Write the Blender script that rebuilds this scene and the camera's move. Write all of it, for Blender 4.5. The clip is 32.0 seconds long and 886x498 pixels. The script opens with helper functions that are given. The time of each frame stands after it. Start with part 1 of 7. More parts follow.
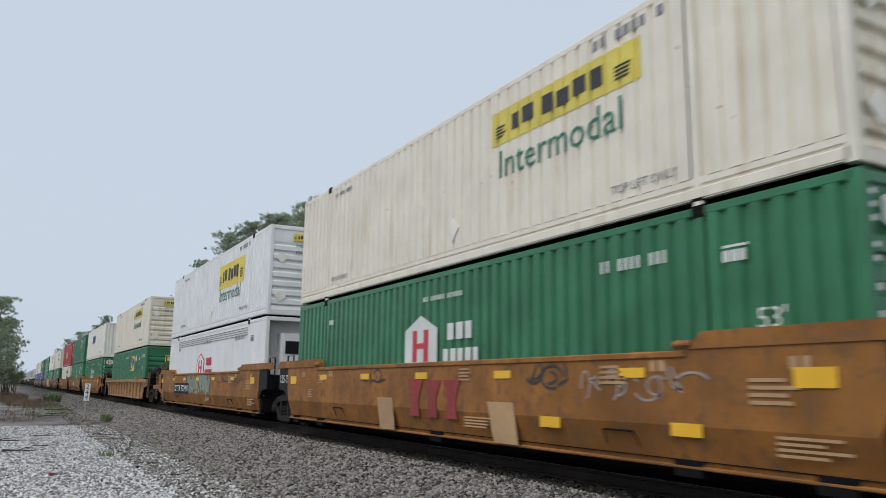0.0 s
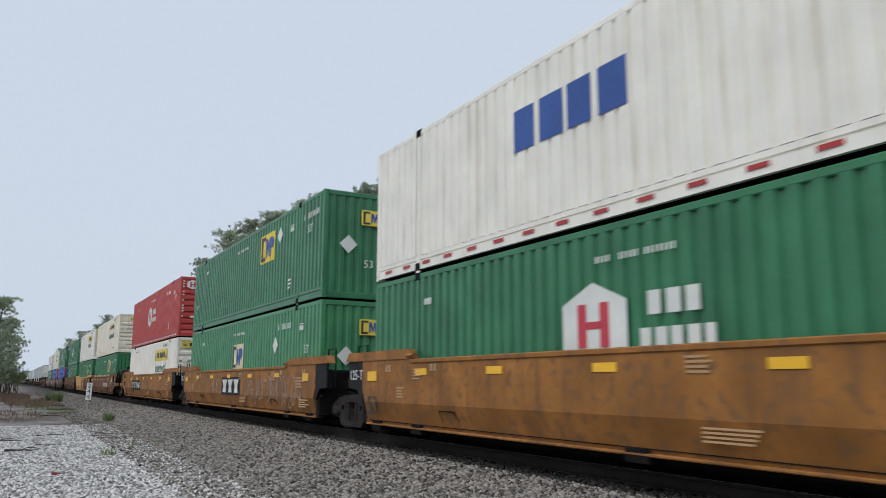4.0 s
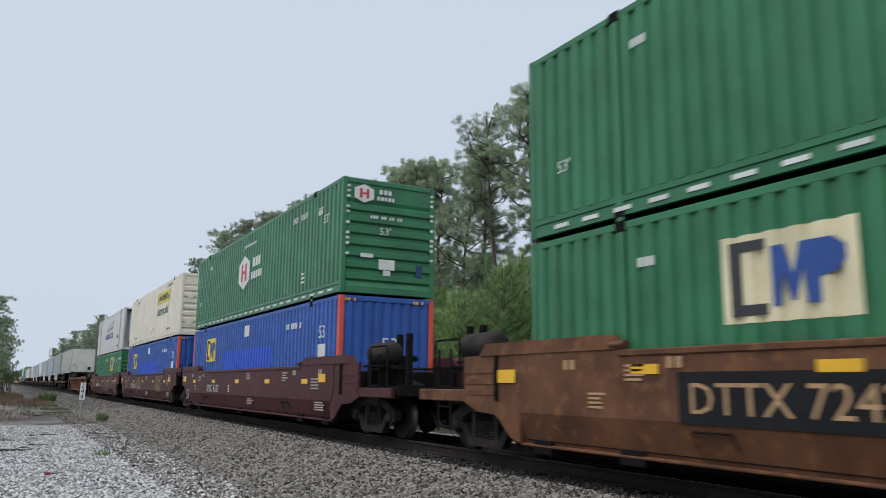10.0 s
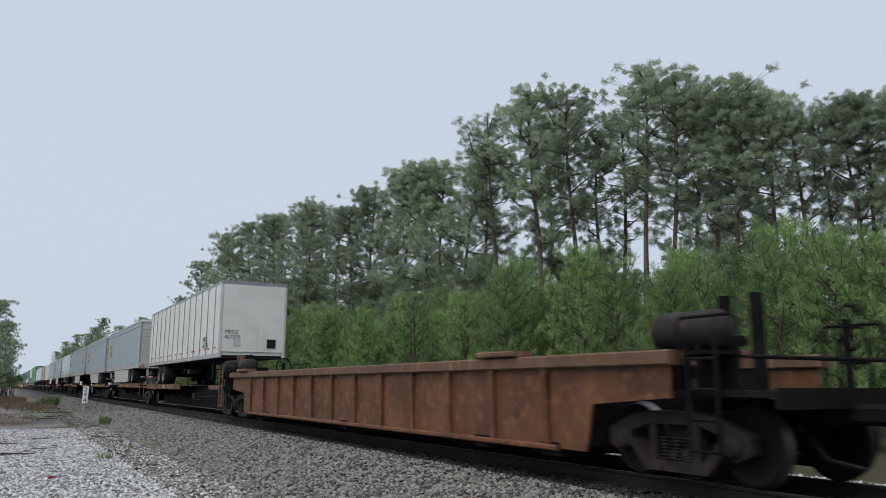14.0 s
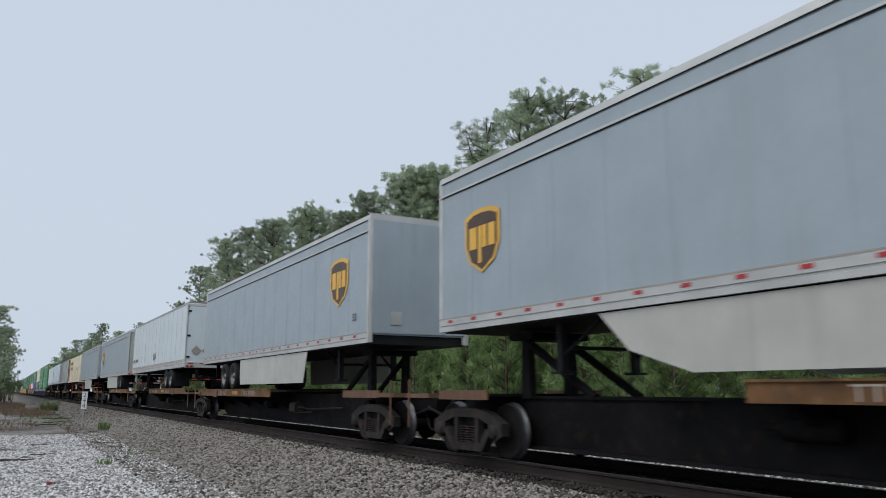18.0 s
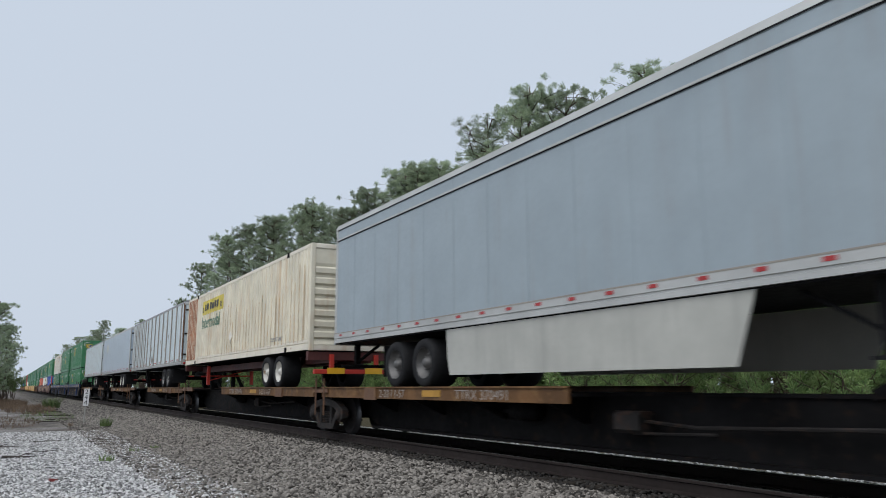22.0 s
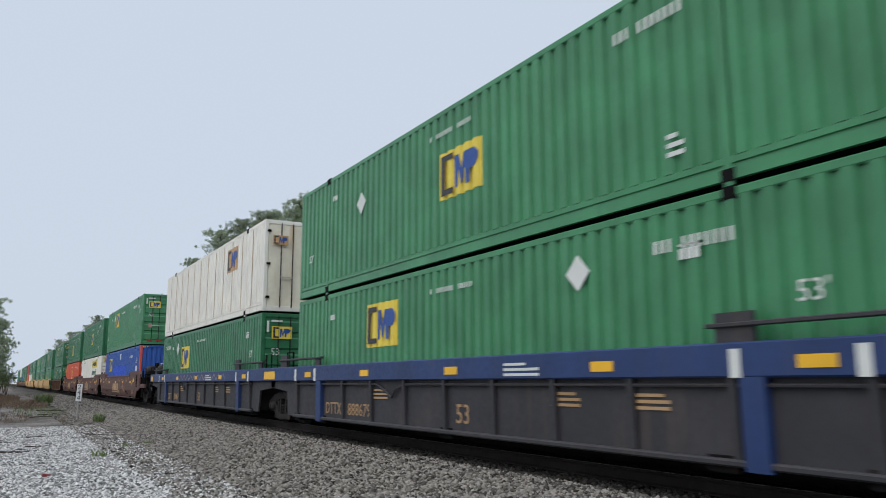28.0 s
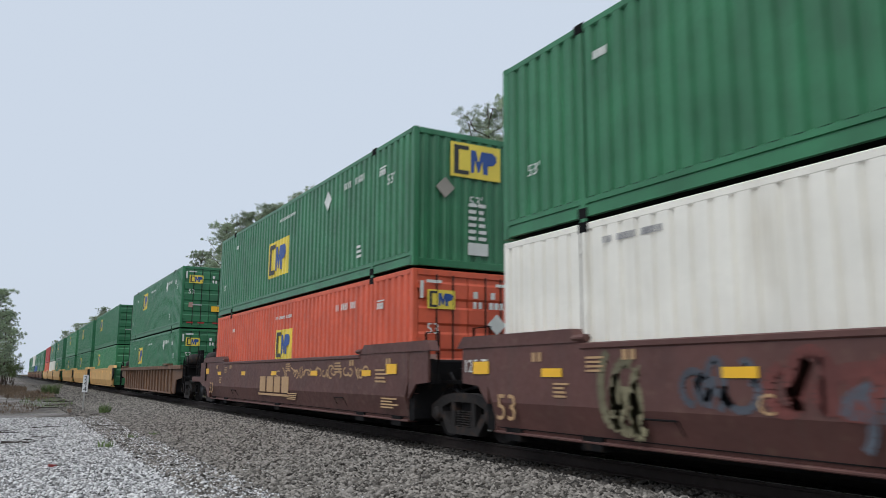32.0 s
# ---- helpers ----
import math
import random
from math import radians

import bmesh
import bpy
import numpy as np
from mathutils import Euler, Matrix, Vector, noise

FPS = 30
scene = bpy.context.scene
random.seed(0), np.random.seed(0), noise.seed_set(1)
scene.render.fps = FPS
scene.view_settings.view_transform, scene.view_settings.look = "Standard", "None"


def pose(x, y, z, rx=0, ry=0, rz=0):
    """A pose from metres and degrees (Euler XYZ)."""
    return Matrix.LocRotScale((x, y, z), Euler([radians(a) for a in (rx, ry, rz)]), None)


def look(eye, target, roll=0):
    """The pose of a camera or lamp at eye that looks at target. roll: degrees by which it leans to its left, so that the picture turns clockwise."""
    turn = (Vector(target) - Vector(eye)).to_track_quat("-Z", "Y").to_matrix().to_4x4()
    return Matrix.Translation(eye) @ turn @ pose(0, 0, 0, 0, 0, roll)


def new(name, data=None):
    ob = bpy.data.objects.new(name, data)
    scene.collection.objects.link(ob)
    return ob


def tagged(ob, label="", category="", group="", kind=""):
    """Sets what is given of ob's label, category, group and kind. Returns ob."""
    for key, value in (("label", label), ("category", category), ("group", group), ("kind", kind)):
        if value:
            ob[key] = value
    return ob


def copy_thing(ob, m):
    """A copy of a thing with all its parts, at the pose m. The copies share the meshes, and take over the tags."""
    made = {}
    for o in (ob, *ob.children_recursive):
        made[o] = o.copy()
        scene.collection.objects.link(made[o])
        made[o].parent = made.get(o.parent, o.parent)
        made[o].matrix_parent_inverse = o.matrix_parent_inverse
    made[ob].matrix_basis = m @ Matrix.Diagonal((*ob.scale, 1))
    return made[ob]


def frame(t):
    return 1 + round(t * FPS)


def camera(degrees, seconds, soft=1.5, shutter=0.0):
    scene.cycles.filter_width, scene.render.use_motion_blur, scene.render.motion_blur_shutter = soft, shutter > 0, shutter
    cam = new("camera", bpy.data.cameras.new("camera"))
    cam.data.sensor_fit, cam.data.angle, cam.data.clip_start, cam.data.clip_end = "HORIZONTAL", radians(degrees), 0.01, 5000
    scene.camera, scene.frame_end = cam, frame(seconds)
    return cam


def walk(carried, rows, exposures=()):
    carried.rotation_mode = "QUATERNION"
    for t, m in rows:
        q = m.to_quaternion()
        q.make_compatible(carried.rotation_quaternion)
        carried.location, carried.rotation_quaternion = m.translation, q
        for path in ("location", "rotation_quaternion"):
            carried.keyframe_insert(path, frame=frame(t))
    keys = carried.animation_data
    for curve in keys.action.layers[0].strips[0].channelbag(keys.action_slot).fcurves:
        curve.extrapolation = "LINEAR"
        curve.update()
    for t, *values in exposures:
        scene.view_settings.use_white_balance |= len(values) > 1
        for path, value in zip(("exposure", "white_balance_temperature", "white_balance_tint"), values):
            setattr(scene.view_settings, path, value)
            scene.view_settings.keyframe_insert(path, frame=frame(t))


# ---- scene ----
# World: z = 0 at the top of the rails, y along the track, the train comes down towards -y.
TRACK_X = 8.18          # centre line of the track
EYE = Vector((0.0, 0.0, 1.135))
GROUND = -0.45          # gravel pad below the rails

cam = camera(60.4, 32.0, soft=0.5, shutter=0.16)
# seconds, yaw to the right of the track's line, pitch, roll
TURNS = [
    (0, 29.29, 10.29, 0.73),
    (0.5, 29.31, 10.12, 0.54),
    (1, 29.32, 10.00, 0.41),
    (1.5, 29.33, 9.87, 0.24),
    (2, 29.27, 9.80, 0.16),
    (2.5, 29.24, 9.89, 0.28),
    (4.5, 29.32, 9.98, 0.05),
    (5, 29.30, 9.99, -0.09),
    (5.5, 29.32, 10.04, -0.03),
    (6, 29.31, 10.13, 0.12),
    (6.5, 29.39, 10.09, -0.07),
    (7, 29.46, 10.13, 0.00),
    (7.5, 29.54, 10.20, 0.15),
    (8, 29.60, 10.26, 0.26),
    (8.5, 29.62, 10.29, 0.44),
    (9, 29.65, 10.20, 0.37),
    (9.5, 29.63, 10.16, 0.44),
    (10, 29.62, 10.11, 0.47),
    (10.5, 29.60, 10.05, 0.40),
    (11, 29.57, 10.11, 0.57),
    (11.5, 29.58, 10.13, 0.67),
    (12, 29.61, 10.19, 0.68),
    (12.5, 29.62, 10.19, 0.56),
    (13, 29.61, 10.22, 0.53),
    (13.5, 29.54, 10.20, 0.35),
    (15.5, 29.61, 10.22, -0.49),
    (16, 29.65, 10.23, -0.56),
    (16.5, 29.65, 10.34, -0.38),
    (17, 29.64, 10.42, -0.27),
    (17.5, 29.59, 10.49, -0.16),
    (18, 29.56, 10.54, -0.04),
    (18.5, 29.51, 10.51, 0.00),
    (19, 29.50, 10.48, -0.07),
    (19.5, 29.50, 10.46, -0.11),
    (20, 29.51, 10.42, -0.07),
    (20.5, 29.51, 10.42, -0.05),
    (21, 29.50, 10.36, -0.06),
    (21.5, 29.48, 10.30, -0.08),
    (22, 29.48, 10.26, -0.16),
    (22.5, 29.48, 10.20, -0.21),
    (23, 29.55, 10.14, -0.38),
    (23.5, 29.65, 10.09, -0.41),
    (24, 29.74, 10.02, -0.46),
    (24.5, 29.77, 9.98, -0.48),
    (26.5, 29.75, 10.06, -0.18),
    (27, 29.83, 10.04, -0.20),
    (27.5, 29.92, 10.02, -0.16),
    (28, 29.94, 9.91, -0.16),
    (28.5, 29.89, 9.76, -0.13),
    (29, 29.81, 9.60, -0.08),
    (29.5, 29.72, 9.59, 0.17),
    (30, 29.69, 9.48, 0.08),
    (30.5, 29.69, 9.48, 0.10),
    (31, 29.58, 9.50, 0.12),
    (31.5, 29.49, 9.47, 0.27),
    (32, 29.52, 9.48, 0.31),
]


def gaze(yaw, pitch):
    a, b = radians(yaw), radians(pitch)
    return Vector((math.sin(a) * math.cos(b), math.cos(a) * math.cos(b), math.sin(b)))


walk(cam, [(t, look(EYE, EYE + gaze(a, b) * 10, c)) for t, a, b, c in TURNS],
     [(0, 0.02), (2, 0.04), (4.5, 0.08), (5.2, 0.09), (6, 0.04), (9, 0.04), (10, 0.08), (11, 0.06), (12, 0.02), (16, 0.03), (24, 0.04), (26.5, 0.06), (28, 0.07), (29, 0.05), (30, 0.08), (32, 0.09)])


# ---- light: an overcast, misty winter day ----
world = bpy.data.worlds.new("overcast_sky")
scene.world = world
world.use_nodes = True
wn, wl = world.node_tree.nodes, world.node_tree.links
sky = wn.new("ShaderNodeTexSky")
sky.sky_type, sky.sun_disc = "NISHITA", False
sky.sun_elevation, sky.sun_rotation = radians(55), radians(250)
sky.air_density, sky.dust_density, sky.ozone_density = 1.0, 6.0, 1.0
cloud = wn.new("ShaderNodeMix")
cloud.data_type = "RGBA"
cloud.inputs["Factor"].default_value = 0.93
scaled = wn.new("ShaderNodeMix")
scaled.data_type, scaled.blend_type = "RGBA", "MULTIPLY"
scaled.inputs["Factor"].default_value = 1.0
scaled.inputs["B"].default_value = (0.1, 0.1, 0.1, 1)
wl.new(sky.outputs["Color"], scaled.inputs["A"])
wl.new(scaled.outputs["Result"], cloud.inputs["A"])
cloud.inputs["B"].default_value = (0.598, 0.675, 0.785, 1)
wl.new(cloud.outputs["Result"], wn["Background"].inputs["Color"])
wn["Background"].inputs["Strength"].default_value = 1.0

sun = new("sun", bpy.data.lights.new("sun", "SUN"))
sun.data.energy, sun.data.angle, sun.data.color = 2.1, radians(70), (0.97, 0.985, 1.0)
sun.matrix_basis = look((0, 0, 60), (33, 15, 0))


# ---- materials ----
def mat(name, base, rough=0.6, metal=0.0, var=0.14, scale=1.3, bump=0.15, fine=24.0, streak=None, amount=0.0, spots=None, spot=0.0, spec=0.5):
    """Painted or natural surface: two scales of tone, optional streaks running down and patches of a second colour."""
    m = bpy.data.materials.new(name)
    m.use_nodes = True
    n, l = m.node_tree.nodes, m.node_tree.links
    b = n["Principled BSDF"]
    b.inputs["Metallic"].default_value = metal
    b.inputs["Specular IOR Level"].default_value = spec
    tc, info = n.new("ShaderNodeTexCoord"), n.new("ShaderNodeObjectInfo")
    mul = n.new("ShaderNodeMath")
    mul.operation = "MULTIPLY"
    mul.inputs[1].default_value = 61.0
    l.new(info.outputs["Random"], mul.inputs[0])
    add = n.new("ShaderNodeVectorMath")
    l.new(tc.outputs["Object"], add.inputs[0])
    l.new(mul.outputs[0], add.inputs[1])

    def noise_of(s, detail=4.0, stretch=None):
        t = n.new("ShaderNodeTexNoise")
        t.inputs["Scale"].default_value, t.inputs["Detail"].default_value = s, detail
        if stretch:
            mp = n.new("ShaderNodeMapping")
            mp.inputs["Scale"].default_value = stretch
            l.new(add.outputs[0], mp.inputs["Vector"])
            l.new(mp.outputs[0], t.inputs["Vector"])
        else:
            l.new(add.outputs[0], t.inputs["Vector"])
        return t.outputs["Fac"]

    def ramp_of(src, lo, hi, a=0.0, c=1.0):
        r = n.new("ShaderNodeMapRange")
        r.inputs["From Min"].default_value, r.inputs["From Max"].default_value = lo, hi
        r.inputs["To Min"].default_value, r.inputs["To Max"].default_value = a, c
        l.new(src, r.inputs["Value"])
        return r.outputs[0]

    def blend(fac, a, c):
        x = n.new("ShaderNodeMix")
        x.data_type = "RGBA"
        l.new(fac, x.inputs["Factor"])
        for slot, v in (("A", a), ("B", c)):
            if isinstance(v, tuple):
                x.inputs[slot].default_value = (*v, 1)
            else:
                l.new(v, x.inputs[slot])
        return x.outputs["Result"]

    big, small = noise_of(scale), noise_of(scale * 9)
    dark = tuple(v * (1 - var * 1.6) for v in base)
    light = tuple(min(1, v * (1 + var)) for v in base)
    col = blend(ramp_of(big, 0.3, 0.7), dark, light)
    col = blend(ramp_of(small, 0.45, 0.8, 0, 0.35), col, dark)
    if streak:
        s = noise_of(1.0, 3.0, (5, 5, 0.22))
        p = noise_of(0.9, 2.0)
        both = n.new("ShaderNodeMath")
        both.operation = "MULTIPLY"
        l.new(ramp_of(s, 0.5, 0.75), both.inputs[0])
        l.new(ramp_of(p, 0.4, 0.62, 0, amount), both.inputs[1])
        col = blend(both.outputs[0], col, streak)
    if spots:
        p = noise_of(scale * 4, 6.0)
        col = blend(ramp_of(p, 0.62 - 0.25 * spot, 0.70 - 0.15 * spot, 0, 0.9), col, spots)
    l.new(col, b.inputs["Base Color"])
    l.new(ramp_of(small, 0.2, 0.8, max(0.02, rough - 0.1), min(1, rough + 0.12)), b.inputs["Roughness"])
    if bump:
        bp = n.new("ShaderNodeBump")
        bp.inputs["Strength"].default_value, bp.inputs["Distance"].default_value = bump, 0.01
        l.new(noise_of(fine, 5.0), bp.inputs["Height"])
        l.new(bp.outputs[0], b.inputs["Normal"])
    return m


RUST = (0.16, 0.06, 0.025)
GRIME = (0.22, 0.19, 0.15)
M = {
    "cream": mat("cream_paint", (0.73, 0.675, 0.56), 0.5, streak=(0.46, 0.30, 0.17), amount=0.5, var=0.06, spots=(0.33, 0.15, 0.06), spot=-0.4),
    "rusty": mat("rust_streaked_cream_paint", (0.72, 0.665, 0.53), 0.6, streak=(0.50, 0.29, 0.13), amount=0.7, var=0.1),
    "white": mat("white_paint", (0.72, 0.72, 0.71), 0.45, streak=GRIME, amount=0.15, var=0.05),
    "offwhite": mat("off_white_paint", (0.76, 0.73, 0.65), 0.5, streak=(0.42, 0.36, 0.26), amount=0.5, var=0.06),
    "green": mat("green_container_paint", (0.028, 0.158, 0.068), 0.38, streak=(0.027, 0.095, 0.046), amount=0.5, var=0.16, spec=0.5),
    "bright": mat("bright_green_container_paint", (0.048, 0.215, 0.092), 0.38, streak=(0.037, 0.118, 0.06), amount=0.5, var=0.14, spec=0.5),
    "red": mat("red_container_paint", (0.42, 0.05, 0.042), 0.5, streak=(0.22, 0.05, 0.04), amount=0.5, var=0.1),
    "orange": mat("orange_container_paint", (0.60, 0.10, 0.045), 0.5, streak=(0.33, 0.07, 0.04), amount=0.5, var=0.1),
    "blue": mat("blue_container_paint", (0.032, 0.096, 0.345), 0.45, streak=(0.035, 0.065, 0.22), amount=0.5, var=0.12, spec=0.3),
    "brown": mat("orange_brown_railcar_paint", (0.30, 0.125, 0.03), 0.6, streak=(0.12, 0.06, 0.032), amount=0.9, spots=(0.17, 0.082, 0.034), spot=0.45, var=0.26, spec=0.25),
    "umber": mat("dark_brown_railcar_paint", (0.132, 0.055, 0.025), 0.6, streak=(0.078, 0.038, 0.026), amount=0.9, spots=(0.185, 0.082, 0.034), spot=0.3, var=0.28, spec=0.28),
    "tan": mat("tan_yellow_railcar_paint", (0.58, 0.34, 0.115), 0.55, streak=(0.34, 0.2, 0.09), amount=0.7, var=0.08),
    "maroon": mat("maroon_railcar_paint", (0.070, 0.018, 0.019), 0.5, streak=(0.055, 0.022, 0.018), amount=0.7, var=0.2, spots=(0.06, 0.022, 0.02), spot=0.2, spec=0.25),
    "bnsf": mat("faded_brown_railcar_paint", (0.095, 0.037, 0.030), 0.6, streak=(0.08, 0.045, 0.035), amount=0.8, spots=(0.11, 0.055, 0.04), spot=0.15, var=0.15),
    "navy": mat("navy_blue_railcar_paint", (0.013, 0.036, 0.125), 0.5, streak=(0.038, 0.043, 0.08), amount=0.6, var=0.15),
    "slate": mat("dull_slate_railcar_paint", (0.032, 0.030, 0.034), 0.65, streak=(0.075, 0.055, 0.045), amount=0.7, var=0.15),
    "ochre": mat("weathered_ochre_railcar_paint", (0.34, 0.175, 0.06), 0.65, streak=(0.11, 0.065, 0.04), amount=0.9, spots=(0.16, 0.085, 0.045), spot=0.35, var=0.15),
    "rustbrown": mat("rusty_brown_railcar_paint", (0.125, 0.062, 0.032), 0.7, streak=(0.28, 0.15, 0.07), amount=0.8, spots=(0.10, 0.055, 0.035), spot=0.3, var=0.18),
    "alu": mat("dull_grey_trailer_panel", (0.31, 0.362, 0.392), 0.42, 0.15, var=0.05, streak=(0.27, 0.28, 0.28), amount=0.5, bump=0.04),
    "plate": mat("white_trailer_panel", (0.56, 0.625, 0.645), 0.4, var=0.05, streak=(0.42, 0.41, 0.37), amount=0.55, bump=0.05),
    "deckpaint": mat("rusty_ochre_deck_paint", (0.15, 0.075, 0.03), 0.65, streak=(0.06, 0.04, 0.03), amount=0.9, spots=(0.20, 0.11, 0.045), spot=0.3, var=0.28, spec=0.25),
    "dullamber": mat("dirty_amber_reflector", (0.46, 0.24, 0.03), 0.5, streak=(0.2, 0.1, 0.03), amount=0.6, var=0.15),
    "fadedred": mat("faded_red_spray", (0.155, 0.04, 0.032), 0.6, var=0.25),
    "fadedblue": mat("faded_blue_spray", (0.075, 0.085, 0.105), 0.6, var=0.25),
    "fadedgreen": mat("faded_green_spray", (0.17, 0.15, 0.085), 0.6, var=0.3),
    "creamy": mat("cream_white_trailer_panel", (0.62, 0.625, 0.575), 0.4, var=0.06, streak=(0.46, 0.41, 0.33), amount=0.6, bump=0.05),
    "shiny": mat("bluish_aluminium_trailer_panel", (0.52, 0.59, 0.66), 0.32, 0.35, var=0.06, streak=(0.42, 0.44, 0.46), amount=0.5, bump=0.05),
    "reefer": mat("greyish_white_insulated_panel", (0.60, 0.595, 0.575), 0.4, var=0.05, streak=(0.42, 0.38, 0.33), amount=0.5, bump=0.05),
    "post": mat("grey_sealed_seam", (0.30, 0.27, 0.23), 0.6, var=0.12),
    "railing": mat("bare_aluminium_rail", (0.48, 0.48, 0.46), 0.45, 0.4, var=0.1, bump=0.08),
    "steel": mat("dark_oily_steel", (0.011, 0.0105, 0.011), 0.75, 0.0, var=0.3, spots=(0.02, 0.014, 0.011), spot=0.2, spec=0.06),
    "frame": mat("rusty_dark_cast_steel", (0.026, 0.023, 0.022), 0.75, 0.0, var=0.25, spots=(0.05, 0.03, 0.022), spot=0.3, spec=0.2),
    "tread": mat("polished_wheel_steel", (0.10, 0.10, 0.105), 0.4, 0.7, var=0.1),
    "wheel": mat("brown_dusty_wheel_steel", (0.014, 0.012, 0.012), 0.7, 0.0, var=0.2, spec=0.2),
    "railhead": mat("worn_rail_steel", (0.2, 0.195, 0.19), 0.3, 0.85, var=0.12),
    "railweb": mat("rusty_rail_steel", (0.028, 0.021, 0.019), 0.8, 0.0, var=0.2, spec=0.2),
    "tyre": mat("black_rubber", (0.016, 0.016, 0.017), 0.8, var=0.2, bump=0.3, spec=0.2),
    "rimwhite": mat("chalky_white_wheel_paint", (0.55, 0.53, 0.48), 0.55, var=0.12, spots=(0.2, 0.13, 0.08), spot=0.15),
    "rimgrey": mat("grey_steel_rim", (0.13, 0.125, 0.12), 0.5, 0.4, var=0.2),
    "black": mat("black_paint", (0.011, 0.011, 0.012), 0.6, var=0.2, spec=0.2),
    "skirt": mat("grey_side_skirt", (0.43, 0.425, 0.385), 0.45, var=0.08, streak=(0.25, 0.24, 0.22), amount=0.5, bump=0.05),
    "yellow": mat("yellow_logo_film", (0.74, 0.57, 0.07), 0.5, var=0.08),
    "jbyellow": mat("faded_yellow_film", (0.66, 0.54, 0.10), 0.5, var=0.12),
    "bleachedorange": mat("bleached_orange_film", (0.52, 0.31, 0.14), 0.5, var=0.14),
    "palefilm": mat("sun_bleached_cream_film", (0.70, 0.62, 0.40), 0.5, var=0.14),
    "reflector": mat("amber_yellow_reflective_tape", (0.80, 0.44, 0.02), 0.4, var=0.08),
    "ink": mat("black_lettering", (0.03, 0.03, 0.032), 0.55, var=0.15),
    "inkgreen": mat("dark_green_lettering", (0.02, 0.15, 0.09), 0.5, var=0.12),
    "inkblue": mat("blue_lettering", (0.02, 0.07, 0.27), 0.5, var=0.1),
    "inkviolet": mat("violet_blue_lettering", (0.06, 0.05, 0.28), 0.5, var=0.1),
    "inkwhite": mat("white_lettering", (0.63, 0.64, 0.60), 0.5, var=0.08),
    "inkred": mat("red_lettering", (0.50, 0.04, 0.06), 0.5, var=0.1),
    "inkgrey": mat("grey_lettering", (0.22, 0.22, 0.23), 0.5, var=0.1),
    "inktan": mat("faded_tan_stencil", (0.42, 0.26, 0.13), 0.6, var=0.12),
    "lime": mat("lime_green_film", (0.30, 0.55, 0.06), 0.5, var=0.08),
    "shield": mat("dark_brown_film", (0.055, 0.028, 0.012), 0.4, var=0.08),
    "gold": mat("golden_film", (0.72, 0.40, 0.05), 0.4, var=0.08),
    "tape": mat("red_reflective_tape", (0.36, 0.025, 0.025), 0.4, var=0.06),
    "placard": mat("faded_pink_placard", (0.42, 0.24, 0.20), 0.6, var=0.15),
    "spray": mat("yellow_green_spray_paint", (0.33, 0.30, 0.14), 0.6, var=0.2),
    "spraywhite": mat("pale_spray_paint", (0.36, 0.31, 0.27), 0.6, var=0.2),
    "sprayblue": mat("turquoise_spray_paint", (0.17, 0.28, 0.29), 0.6, var=0.2),
    "endred": mat("coral_red_end_post_paint", (0.62, 0.085, 0.05), 0.5, var=0.08),
    "gravel": mat("pale_crushed_gravel", (0.34, 0.33, 0.32), 0.9, var=0.3, scale=0.35, bump=0.9, fine=28, spots=(0.17, 0.15, 0.13), spot=0.25),
    "tie": mat("weathered_timber_tie", (0.038, 0.032, 0.027), 0.9, spec=0.1, var=0.25, bump=0.6, fine=40),
    "bark": mat("grey_brown_pine_bark", (0.115, 0.085, 0.068), 0.95, var=0.3, scale=3, bump=0.8),
    "stick": mat("dark_wet_wood", (0.045, 0.036, 0.03), 0.9, var=0.25, bump=0.5),
    "sign": mat("white_sign_paint", (0.72, 0.72, 0.72), 0.5, var=0.06),
    "postwood": mat("weathered_grey_post", (0.30, 0.29, 0.27), 0.8, var=0.15),
}


def leaf_mat(name, a, b, rough=0.55, thin=0.0):
    """Foliage whose tone varies from clump to clump."""
    m = bpy.data.materials.new(name)
    m.use_nodes = True
    n, l = m.node_tree.nodes, m.node_tree.links
    p = n["Principled BSDF"]
    geo, info = n.new("ShaderNodeNewGeometry"), n.new("ShaderNodeObjectInfo")
    mix = n.new("ShaderNodeMix")
    mix.data_type = "RGBA"
    mix.inputs["A"].default_value, mix.inputs["B"].default_value = (*a, 1), (*b, 1)
    l.new(geo.outputs["Random Per Island"], mix.inputs["Factor"])
    hue = n.new("ShaderNodeHueSaturation")
    rng = n.new("ShaderNodeMapRange")
    rng.inputs["To Min"].default_value, rng.inputs["To Max"].default_value = 0.75, 1.2
    l.new(info.outputs["Random"], rng.inputs["Value"])
    l.new(rng.outputs[0], hue.inputs["Value"])
    l.new(mix.outputs["Result"], hue.inputs["Color"])
    l.new(hue.outputs["Color"], p.inputs["Base Color"])
    p.inputs["Roughness"].default_value, p.inputs["Specular IOR Level"].default_value = rough, 0.2
    if thin:
        tl, mx = n.new("ShaderNodeBsdfTranslucent"), n.new("ShaderNodeMixShader")
        l.new(hue.outputs["Color"], tl.inputs["Color"])
        mx.inputs["Fac"].default_value = thin
        l.new(p.outputs[0], mx.inputs[1])
        l.new(tl.outputs[0], mx.inputs[2])
        l.new(mx.outputs[0], n["Material Output"].inputs["Surface"])
    return m


